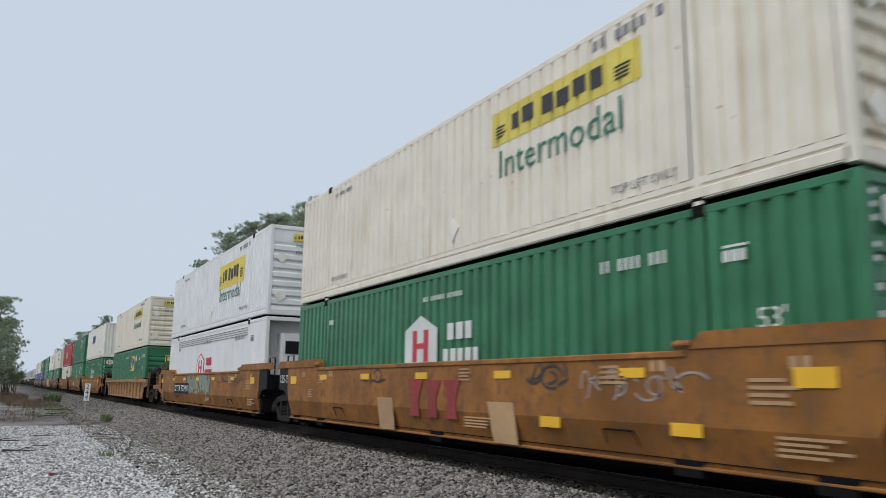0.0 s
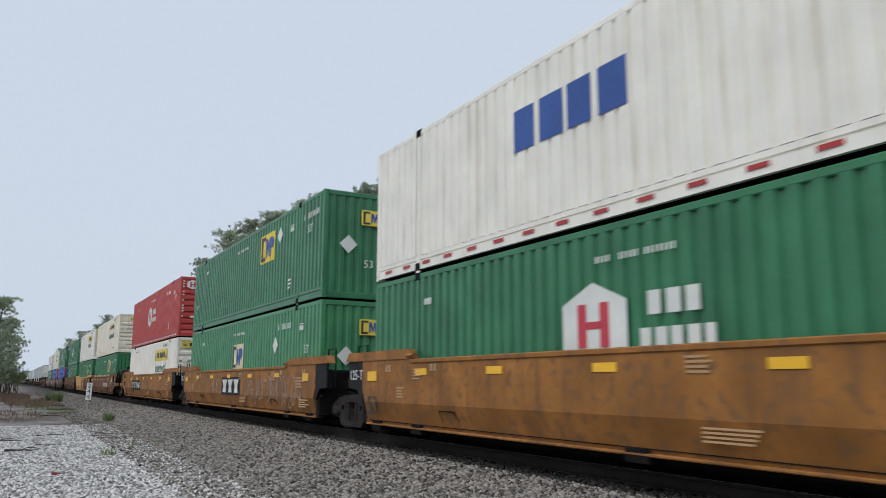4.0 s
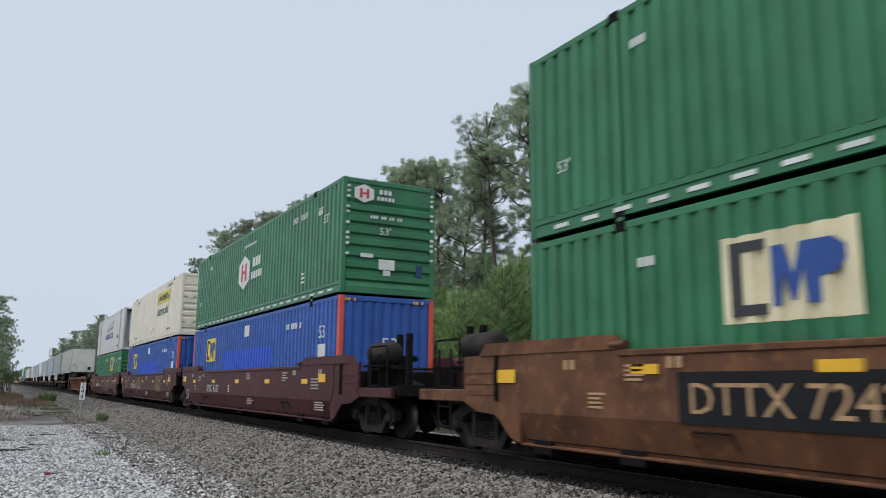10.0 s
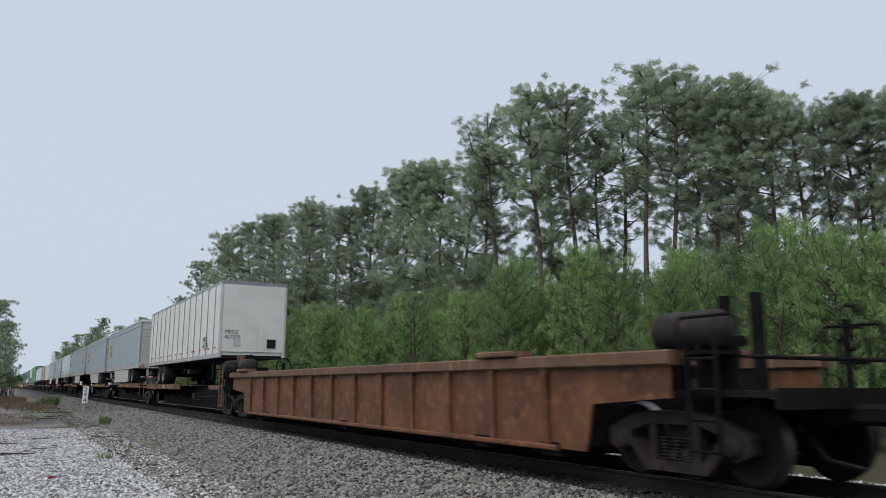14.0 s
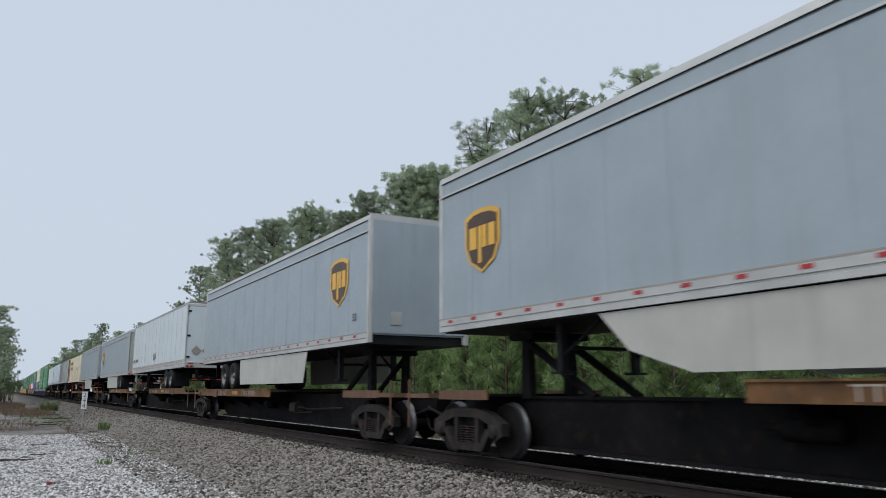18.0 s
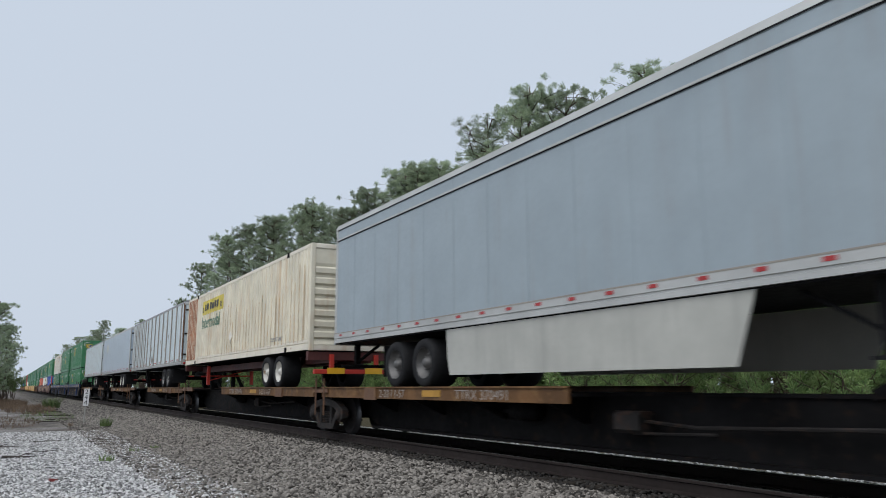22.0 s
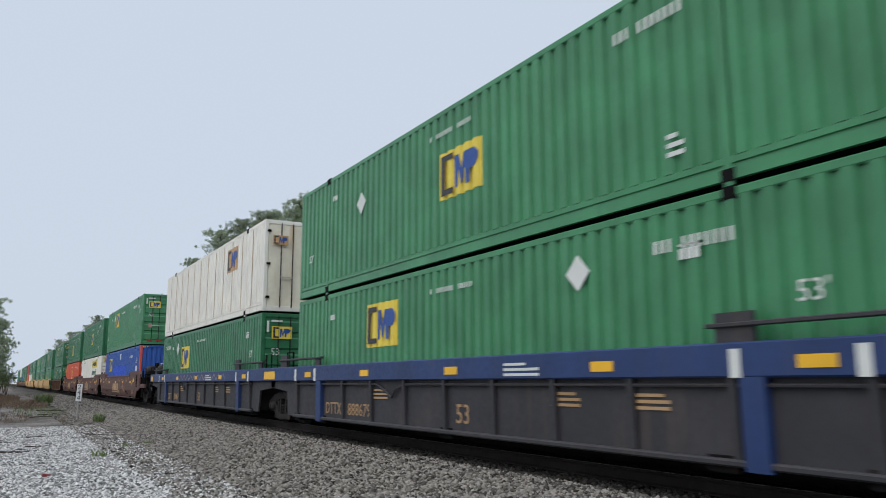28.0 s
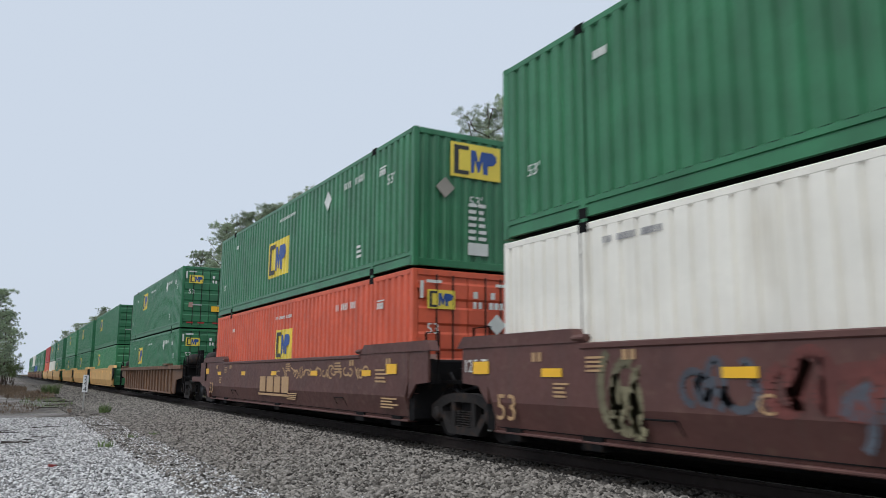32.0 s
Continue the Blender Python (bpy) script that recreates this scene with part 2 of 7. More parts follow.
# needles paler than real foliage: the mist's paleness is put into the colour
M["needles"] = leaf_mat("pine_needles", (0.20, 0.26, 0.175), (0.46, 0.53, 0.36), thin=0.58)
M["young"] = leaf_mat("young_pine_needles", (0.10, 0.19, 0.07), (0.37, 0.49, 0.20), thin=0.5)
M["brownleaf"] = leaf_mat("dry_brown_leaves", (0.12, 0.08, 0.055), (0.22, 0.15, 0.10), thin=0.3)
M["bushleaf"] = leaf_mat("evergreen_shrub_leaves", (0.06, 0.095, 0.035), (0.15, 0.20, 0.08), thin=0.3)
M["drygrass"] = leaf_mat("dry_grass_blades", (0.085, 0.06, 0.042), (0.17, 0.12, 0.08), 0.8)
M["greengrass"] = leaf_mat("green_weed_blades", (0.06, 0.10, 0.03), (0.14, 0.19, 0.07), 0.7)
M["stonelight"] = leaf_mat("pale_gravel_stones", (0.07, 0.067, 0.066), (0.66, 0.65, 0.64), 0.85)
# stones near black: the shade below the train is put into their colour
M["stoneoil"] = leaf_mat("train_shaded_ballast_stones", (0.010, 0.009, 0.0085), (0.055, 0.05, 0.045), 0.85)
M["stonedark"] = leaf_mat("grey_ballast_stones", (0.02, 0.017, 0.014), (0.285, 0.26, 0.232), 0.85)


# ---- mesh tools ----
class Shape:
    """Collects faces for one mesh."""

    def __init__(self):
        self.v, self.f = [], []

    def add(self, verts, faces):
        k = len(self.v)
        self.v += [tuple(p) for p in verts]
        self.f += [tuple(i + k for i in q) for q in faces]
        return self

    def box(self, x0, x1, y0, y1, z0, z1, bevel=0.0):
        if not bevel:
            self.add([(x, y, z) for x in (x0, x1) for y in (y0, y1) for z in (z0, z1)],
                     [(0, 1, 3, 2), (4, 6, 7, 5), (0, 4, 5, 1), (2, 3, 7, 6), (0, 2, 6, 4), (1, 5, 7, 3)])
            return self
        # edges along the longest side are rounded off
        d = [x1 - x0, y1 - y0, z1 - z0]
        ax = d.index(max(d))
        lo, hi = [x0, y0, z0], [x1, y1, z1]
        u, w = [i for i in range(3) if i != ax]
        b = min(bevel, d[u] * 0.45, d[w] * 0.45)
        ring = [(lo[u] + b, lo[w]), (hi[u] - b, lo[w]), (hi[u], lo[w] + b), (hi[u], hi[w] - b), (hi[u] - b, hi[w]), (lo[u] + b, hi[w]), (lo[u], hi[w] - b), (lo[u], lo[w] + b)]
        vs = []
        for e in (lo[ax], hi[ax]):
            for p, q in ring:
                c = [0, 0, 0]
                c[ax], c[u], c[w] = e, p, q
                vs.append(tuple(c))
        fs = [(i, (i + 1) % 8, 8 + (i + 1) % 8, 8 + i) for i in range(8)] + [tuple(range(7, -1, -1)), tuple(range(8, 16))]
        if ax == 1:
            fs = [q[::-1] for q in fs]
        return self.add(vs, fs)

    def prism(self, pts, x0, x1, plane="yz"):
        """A flat outline given a thickness along the third axis."""
        n = len(pts)

        def at(p, h):
            return (h, *p) if plane == "yz" else ((p[0], h, p[1]) if plane == "xz" else (*p, h))
        vs = [at(p, h) for h in (x0, x1) for p in pts]
        return self.add(vs, [tuple(range(n))[::-1], tuple(range(n, 2 * n))] + [(i, (i + 1) % n, n + (i + 1) % n, n + i) for i in range(n)])

    def lathe(self, prof, at=(0, 0, 0), axis="x", n=20):
        """Turns a profile of (radius, height) round an axis."""
        vs, m = [], len(prof)
        for i in range(n):
            a = 2 * math.pi * i / n
            for r, h in prof:
                c, s = r * math.cos(a), r * math.sin(a)
                p = {"x": (h, c, s), "y": (s, h, c), "z": (c, s, h)}[axis]
                vs.append((p[0] + at[0], p[1] + at[1], p[2] + at[2]))
        return self.add(vs, [(i * m + j, i * m + j + 1, (i + 1) % n * m + j + 1, (i + 1) % n * m + j) for i in range(n) for j in range(m - 1)])

    def tube(self, pts, r, n=6, taper=None):
        """A round bar through points."""
        pts = [Vector(p) for p in pts]
        vs = []
        for i, p in enumerate(pts):
            d = (pts[min(i + 1, len(pts) - 1)] - pts[max(i - 1, 0)]).normalized()
            a = d.orthogonal().normalized()
            b = d.cross(a)
            rr = r if taper is None else r + (taper - r) * i / (len(pts) - 1)
            vs += [tuple(p + (a * math.cos(2 * math.pi * k / n) + b * math.sin(2 * math.pi * k / n)) * rr) for k in range(n)]
        fs = [(i * n + k, i * n + (k + 1) % n, (i + 1) * n + (k + 1) % n, (i + 1) * n + k) for i in range(len(pts) - 1) for k in range(n)]
        fs += [tuple(range(n))[::-1], tuple(range((len(pts) - 1) * n, len(pts) * n))]
        return self.add(vs, fs)

    def mesh(self, name, smooth=False):
        me = bpy.data.meshes.new(name)
        me.from_pydata(self.v, [], self.f)
        if smooth:
            me.polygons.foreach_set("use_smooth", [True] * len(me.polygons))
        me.materials.append(None)
        return me


def part(name, shape, material, parent=None, label="", at=None, smooth=False):
    """ONE mesh object; the shape may be a mesh that others share."""
    me = shape.mesh(name, smooth) if isinstance(shape, Shape) else shape
    ob = new(name, me)
    ob.material_slots[0].link = "OBJECT"
    ob.material_slots[0].material = M[material] if isinstance(material, str) else material
    if parent:
        ob.parent = parent
    if at is not None:
        ob.matrix_basis = at if isinstance(at, Matrix) else Matrix.Translation(at)
    if label:
        ob["label"] = label
    if me.name.split(".")[0] in ("bars", "small_print", "slots", "graffiti", "end_gusset", "sill_slots", "spring_nest", "wing_ribs"):
        ob["kind"] = "stuff"
    return ob


def thing(name, label, category, group="", kind=""):
    return tagged(new(name), label, category, group, kind)


CACHE = {}


def shared(key, make):
    if key not in CACHE:
        CACHE[key] = make()
    return CACHE[key]


# ---- the train: each thing's y runs from its near end (0) back along the train, x = 0 on the track's centre ----
CL, CW, CH = 16.154, 1.2955, 2.896      # container length, half width, height
TRAIN = []                              # (thing, y, z): keyed together at the end


def side_matrix(u, v, out=0.0):
    """Places a flat mark on the near long side: u from the far end, v up."""
    return Matrix(((0, 0, -1, -CW - out), (-1, 0, 0, CL - u), (0, 1, 0, v), (0, 0, 0, 1)))


def end_matrix(u, v, out=0.0):
    """Places a flat mark on the near end: u from the near side, v up."""
    return Matrix(((1, 0, 0, -CW + u), (0, 0, -1, -out), (0, 1, 0, v), (0, 0, 0, 1)))


def plate(w, h, t=0.004):
    return shared(("plate", round(w, 3), round(h, 3)), lambda: Shape().box(0, w, 0, h, 0, t).mesh("plate"))


def poly(key, pts, t=0.004):
    return shared(("poly", key), lambda: Shape().prism(pts, 0, t, "xy").mesh("outline"))


def words(text, size):
    def make():
        cu = bpy.data.curves.new("lettering", "FONT")
        cu.body, cu.size, cu.extrude, cu.resolution_u = text, size, 0.002, 2
        ob = bpy.data.objects.new("lettering", cu)
        scene.collection.objects.link(ob)
        me = bpy.data.meshes.new_from_object(ob.evaluated_get(bpy.context.evaluated_depsgraph_get()))
        bpy.data.objects.remove(ob)
        bpy.data.curves.remove(cu)
        me.materials.clear()
        me.materials.append(None)
        return me
    return shared(("words", text, size), make)


def bars(count, w, h, gap=0.3, seed=1):
    """Writing too small or too private to copy: a row of plain blocks."""
    def make():
        r, s = random.Random(seed), Shape()
        for i in range(count):
            if r.random() < 0.13:
                continue
            s.box(i * w * (1 + gap), i * w * (1 + gap) + w * r.uniform(0.7, 1), 0, h, 0, 0.004)
        return s.mesh("bars")
    return shared(("bars", count, w, h, gap, seed), make)


def lines(rows, w, h, seed=1):
    """A block of small print."""
    def make():
        r, s = random.Random(seed), Shape()
        for i in range(rows):
            s.box(0, w * r.uniform(0.6, 1), i * h * 1.9, i * h * 1.9 + h, 0, 0.004)
        return s.mesh("small_print")
    return shared(("lines", rows, w, h, seed), make)


# rib outlines by depth: even trapezoids, and wide lands with narrow grooves
RIBS = {0.05: [(0, 0), (0.30, 0), (0.40, 1), (0.88, 1), (0.98, 0)], 0.04: [(0, 1), (0.68, 1), (0.74, 0), (0.90, 0), (0.97, 1)],
        0.024: [(0, 1), (0.68, 1), (0.74, 0), (0.90, 0), (0.97, 1)], 0.02: [(0, 0), (0.30, 0), (0.40, 1), (0.88, 1), (0.98, 0)]}


def film_sheet(place, w, h, pitch=0.29, depth=0.05):
    """Film stuck on a long side: follows the ribs of the wall beneath it; a flat plate on an end."""
    if abs(place[0][2]) < 0.5:
        return plate(w, h)
    y1 = place[1][3]
    n = round((CL - 4.15) / pitch)
    p = (CL - 4.15) / n
    ys = [(y1 - w, None), (y1, None)]
    for i in range(n):
        ys += [(2.075 + (i + a) * p, -depth * (1 - b)) for a, b in RIBS[depth]]
    ys = sorted(q for q in ys if y1 - w - 1e-6 <= q[0] <= y1)
    known = [q for q in ys if q[1] is not None]
    ys = [(a, b if b is not None else (known[0] if i == 0 else known[-1])[1]) for i, (a, b) in enumerate(ys)]
    k = len(ys)
    vs = [(y1 - a, v, b + 0.001) for v in (0, h) for a, b in ys]
    return Shape().add(vs, [(i + 1, i, k + i, k + i + 1) for i in range(k - 1)]).mesh("film")


DIAMOND = [(0, 0.28), (0.28, 0), (0.56, 0.28), (0.28, 0.56)]
HEXA = [(0, 0.28), (0.66, 0), (1.32, 0.28), (1.32, 0.90), (0.66, 1.18), (0, 0.90)]


def mark_yellow_panel(c, place, w, h, name="company_panel", mats=("jbyellow", "ink"), ribs=(0.30, 0.04)):
    """Yellow company panel with a dark band of blocks across it."""
    p = part(name, film_sheet(place, w, h, *ribs), mats[0], c, "yellow company panel with dark blocks", place)
    for a, b, c0, c1 in ((0.17, 0.05, 0.0, 0.9), (0.25, 0.085, 0.1, 1.0), (0.40, 0.075, 0.0, 1.0), (0.50, 0.085, 0.0, 0.85), (0.61, 0.08, 0.12, 1.0), (0.72, 0.07, 0.0, 1.0)):
        part("dark_block", plate(round(w * b, 3), round(h * 0.5 * (c1 - c0), 3)), mats[1], p, at=(w * a, h * (0.26 + 0.5 * c0), 0.006))
    part("flourish", lines(4, w * 0.09, h * 0.05, 5), mats[1], p, at=(w * 0.86, h * 0.2, 0.006))
    part("flourish", lines(4, w * 0.08, h * 0.05, 8), mats[1], p, at=(w * 0.04, h * 0.2, 0.006))
    return p


def mark_square(c, place, s, pitch=0.29, depth=0.05, film="yellow"):
    """Yellow square sign with a black block and a blue zigzag block."""
    p = part("company_panel", film_sheet(place, s, round(s * 0.6, 3), pitch, depth), film, c, "yellow company panel with black and blue shapes" if film == "yellow" else "bleached company panel with black and blue shapes", place)
    h = s * 0.6
    e = [(0.07, 0.08), (0.36, 0.08), (0.36, 0.2), (0.16, 0.2), (0.16, 0.80), (0.36, 0.80), (0.36, 0.92), (0.07, 0.92)]
    part("black_shape", poly(("e", s), [(a * s, b * h) for a, b in e]), "ink", p, at=(0, 0, 0.006))
    z = [(0.40, 0.16), (0.46, 0.16), (0.48, 0.55), (0.54, 0.2), (0.57, 0.2), (0.63, 0.55), (0.65, 0.16), (0.74, 0.16), (0.74, 0.42), (0.86, 0.46), (0.92, 0.58), (0.92, 0.72), (0.84, 0.82), (0.61, 0.82), (0.555, 0.48), (0.50, 0.82), (0.40, 0.82)]
    part("blue_shape", poly(("z", s), [(a * s, b * h) for a, b in z]), "inkblue", p, at=(0, 0, 0.006))
    return p


def mark_hexagon(c, place, k, ink="inkwhite", core="inkred", word=True, hollow=False):
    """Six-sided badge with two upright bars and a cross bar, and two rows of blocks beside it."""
    p = part("badge", poly(("hexa", k), [(a * k, b * k) for a, b in HEXA]), ink, c, "six-sided company badge", place)
    if hollow:
        part("badge_field", poly(("hexin", k), [((a - 0.66) * 0.88 * k + 0.66 * k, (b - 0.59) * 0.88 * k + 0.59 * k) for a, b in HEXA]), "white", p, "white field inside the outline", (0, 0, 0.004))
        core = ink
    for a in (0.34, 0.80):
        part("badge_bar", plate(round(0.18 * k, 3), round(0.6 * k, 3)), core, p, at=(a * k, 0.29 * k, 0.009))
    part("badge_bar", plate(round(0.32 * k, 3), round(0.1 * k, 3)), core, p, at=(0.5 * k, 0.54 * k, 0.009))
    if word:
        part("word_block", bars(3, 0.24 * k, 0.30 * k, 0.3, 20), ink, p, at=(1.7 * k, 0.66 * k, 0))
        part("word_block", bars(5, 0.2 * k, 0.24 * k, 0.3, 20), ink, p, at=(1.55 * k, 0.26 * k, 0))
    return p


def mark_diamond(c, place, k=1.0, ink="inkwhite"):
    return part("placard_holder", poly(("dia", k), [(a * k, b * k) for a, b in DIAMOND], 0.012), ink, c, "diamond-shaped placard holder", place)


def corrugated(y0, y1, z0, z1, pitch=0.28, depth=0.05, x=-CW):
    """Sheet with upright trapezoid ribs along y."""
    s, ys = Shape(), []
    n = max(1, round((y1 - y0) / pitch))
    p = (y1 - y0) / n
    prof = RIBS[depth]
    sg = 1 if x < 0 else -1
    for i in range(n):
        ys += [(y0 + (i + a) * p, x + sg * depth * (1 - b)) for a, b in prof]
    ys.append((y1, x + sg * depth))
    k = len(ys)
    vs = [(a, y, z) for z in (z0, z1) for y, a in ys]
    return s.add(vs, [(i, i + 1, k + i + 1, k + i) for i in range(k - 1)])


def make_side(style, far):
    x = CW if far else -CW
    s = Shape()
    if style in ("corr", "jb"):
        for a, b in ((0.14, 1.9), (2.075, CL - 2.075), (CL - 1.9, CL - 0.14)):
            c = corrugated(a, b, 0.29, CH - 0.1, 0.29 if style == "corr" else 0.30, 0.05 if style == "corr" else 0.04, x)
            s.add(c.v, c.f)
        deep = x + (-0.05 if far else 0.05)
        for a in (1.9, CL - 2.075):
            s.add([(deep, a, 0.2), (deep, a + 0.175, 0.2), (deep, a + 0.175, CH - 0.1), (deep, a, CH - 0.1)], [(0, 1, 2, 3)])
    else:
        sg = -1 if far else 1
        s.box(min(x + sg * 0.012, x + sg * 0.05), max(x + sg * 0.012, x + sg * 0.05), 0.1, CL - 0.1, 0.2, CH - 0.1)
    return s.mesh("side_wall")


def bar(x0, x1, y0, y1, z0, z1, bevel=0.0):
    return shared(("bar", x0, x1, y0, y1, z0, z1), lambda: Shape().box(x0, x1, y0, y1, z0, z1, bevel).mesh("bar"))


def make_ribbed_end():
    """End wall pressed into lying ribs below a flat head panel."""
    prof, z = [(0.0, 0.16)], 0.30
    while z < 2.05:
        prof += [(0.055, z), (0.0, z + 0.05), (0.0, z + 0.18), (0.055, z + 0.23)]
        z += 0.29
    prof += [(0.03, z + 0.03), (0.03, CH - 0.12)]
    vs = [(x, y, zz) for x in (-CW + 0.13, CW - 0.13) for y, zz in prof]
    k = len(prof)
    return Shape().add(vs, [(i, i + 1, k + i + 1, k + i) for i in range(k - 1)]).mesh("end_wall")


def make_corr_end():
    s, n = Shape(), 9
    w = 2 * (CW - 0.13)
    xs = []
    for i in range(n):
        for a, d in ((0, 0.05), (0.25, 0.05), (0.4, 0.012), (0.8, 0.012), (0.95, 0.05)):
            xs.append((-CW + 0.13 + (i + a) * w / n, d))
    xs.append((CW - 0.13, 0.05))
    k = len(xs)
    return s.add([(x, y, z) for z in (0.16, CH - 0.12) for x, y in xs], [(i, i + 1, k + i + 1, k + i) for i in range(k - 1)]).mesh("end_wall")


def make_door():
    """Door leaf with five pressed panels."""
    prof = [(0.03, 0.15)]
    for i in range(5):
        z = 0.24 + i * 0.51
        prof += [(0.03, z), (0.0, z + 0.05), (0.0, z + 0.33), (0.03, z + 0.38)]
    prof += [(0.03, CH - 0.12), (0.07, CH - 0.12), (0.07, 0.15)]
    return Shape().prism(prof, 0.0, 1.14).mesh("door")


def make_roof():
    return corrugated(0.1, CL - 0.1, -CW + 0.06, CW - 0.06, 0.5, 0.02, 0)


def make_bottom_rail(sx):
    """Channel rail: recessed web between two lips."""
    prof = [(0.07, 0.02), (0.0, 0.02), (0.0, 0.165), (0.03, 0.175), (0.03, 0.20), (0.006, 0.21), (0.006, 0.285), (0.03, 0.30), (0.07, 0.30)]
    return Shape().prism([(sx * (CW - d), z) for d, z in prof], 0.1, CL - 0.1, "xz").mesh("bottom_rail")


def container(y, z, paint, style="corr", end="ribs", label="", rails=None, posts=None, ends=None, castings="steel", group="double stacked containers", lean=False):
    c = thing("shipping_container", label, "container", group)
    rail = rails or paint
    post = posts or paint
    for far in (False, True):
        part("side_wall", shared(("side", style, far), lambda: make_side(style, far)), paint, c)
    roof = shared("roof", lambda: Shape().add([(v[2], v[1], CH - 0.03 + v[0]) for v in make_roof().v], make_roof().f).mesh("roof"))
    part("roof", roof, paint, c)
    part("underframe", bar(-CW + 0.06, CW - 0.06, 0.1, CL - 0.1, 0.03, 0.16), "steel", c)
    for sx in (-1, 1):
        a, b = sorted((sx * CW, sx * (CW - 0.07)))
        part("top_rail", bar(a, b, 0.1, CL - 0.1, CH - 0.11, CH, 0.015), rail, c)
        part("bottom_rail", shared(("brail", sx), lambda: make_bottom_rail(sx)), rail, c)
        a2, b2 = sorted((sx * (CW + 0.006), sx * (CW - 0.06)))
        for p in (1.92, CL - 2.05):
            part("lifting_post", bar(a2, b2, p, p + 0.13, -0.066 if z > 3 else 0.0, CH + 0.005, 0.012), post, c)
            for zz in () if lean or sx > 0 else (-0.006, CH - 0.14):
                part("corner_casting", bar(a2 - 0.004, b2 + 0.004, p - 0.03, p + 0.16, zz, zz + 0.16, 0.01), castings, c)
        a3, b3 = sorted((sx * CW, sx * (CW - 0.13)))
        for p in (0.0, CL - 0.14):
            part("corner_post", bar(a3, b3, p, p + 0.14, 0.0, CH, 0.015), ends or post, c)
    for p, nm in ((0.0, end), (CL, "ribs")):
        at = Matrix.Identity(4) if p == 0 else pose(0, CL, 0, 0, 0, 180)
        part("end_sill", bar(-CW + 0.13, CW - 0.13, 0.0, 0.10, 0.0, 0.16, 0.012), rail, c, at=at)
        part("end_header", bar(-CW + 0.13, CW - 0.13, 0.0, 0.10, CH - 0.13, CH, 0.012), rail, c, at=at)
        if nm == "ribs":
            part("end_wall", shared("ribend", make_ribbed_end), "rusty" if p == 0 and (paint == "cream" or "dirty white" in label) else paint, c, at=at)
        elif nm == "corr":
            part("end_wall", shared("correnD", make_corr_end), paint, c, at=at)
        elif nm in ("door", "flatdoor"):
            for k in (0, 1):
                m = make_door if nm == "door" else (lambda: Shape().box(0.0, 1.14, 0.02, 0.06, 0.15, CH - 0.12).mesh("door"))
                d = part("door", shared(nm, m), "rusty" if nm == "flatdoor" else paint, c, at=at @ Matrix.Translation((-CW + 0.14 + 1.165 * k, 0, 0)))
                for u in (0.40, 0.78):
                    part("lock_rod", shared("rod", lambda: Shape().tube([(0, -0.02, 0.12), (0, -0.02, CH - 0.1)], 0.017).mesh("rod")), "frame", d, at=(u, 0, 0))
                part("lock_handle", bar(0, 0.42, -0.06, -0.03, 0, 0.04), "railing", d, at=(0.38, 0, 1.05))
                for hz in () if lean else (0.4, 1.45, 2.5):
                    part("hinge", bar(0, 0.12, -0.03, 0.01, 0, 0.07), "steel" if nm == "flatdoor" else paint, d, at=(-0.06 if k == 0 else 1.08, 0, hz))
        elif nm == "reefer":
            part("end_wall", shared("flatend", lambda: Shape().box(-CW + 0.13, CW - 0.13, 0.55, 0.62, 0.1, CH - 0.1).mesh("end_wall")), paint, c)
    TRAIN.append((c, y, z))
    return c


# ---- bogies, couplers and end gear ----
def make_wheel():
    return Shape().lathe([(0.08, -0.02), (0.12, -0.03), (0.30, 0.0), (0.405, -0.03), (0.44, -0.06), (0.44, 0.05), (0.47, 0.06), (0.47, 0.09), (0.40, 0.09), (0.30, 0.05), (0.08, 0.06)], n=28).mesh("wheel", True)


def make_frame():
    """Cast bogie side: arched top, two windows and spring bay, axle pedestals at both ends."""
    s = Shape()
    s.prism([(-1.12, 0.60), (-1.12, 0.40), (-0.92, 0.30), (-0.72, 0.40), (-0.72, 0.58), (-0.40, 0.68), (0.40, 0.68), (0.72, 0.58), (0.72, 0.40), (0.92, 0.30), (1.12, 0.40), (1.12, 0.60), (0.70, 0.78), (0.30, 0.84), (-0.30, 0.84), (-0.70, 0.78)], -0.08, 0.08)
    s.prism([(-0.78, 0.46), (-0.50, 0.12), (0.50, 0.12), (0.78, 0.46), (0.64, 0.50), (0.42, 0.25), (-0.42, 0.25), (-0.64, 0.50)], -0.075, 0.075)
    for y in (-0.34, 0.34):
        s.prism([(y - 0.06, 0.22), (y + 0.06, 0.22), (y + 0.05, 0.72), (y - 0.05, 0.72)], -0.07, 0.07)
    return s.mesh("side_frame")


def make_springs():
    s = Shape()
    for y in (-0.19, 0.0, 0.19):
        prof = []
        for i in range(7):
            z = 0.25 + i * 0.042
            prof += [(0.055, z), (0.082, z + 0.014), (0.055, z + 0.028)]
        s.lathe(prof, (0, y, 0), "z", 10)
    return s.mesh("spring_nest")


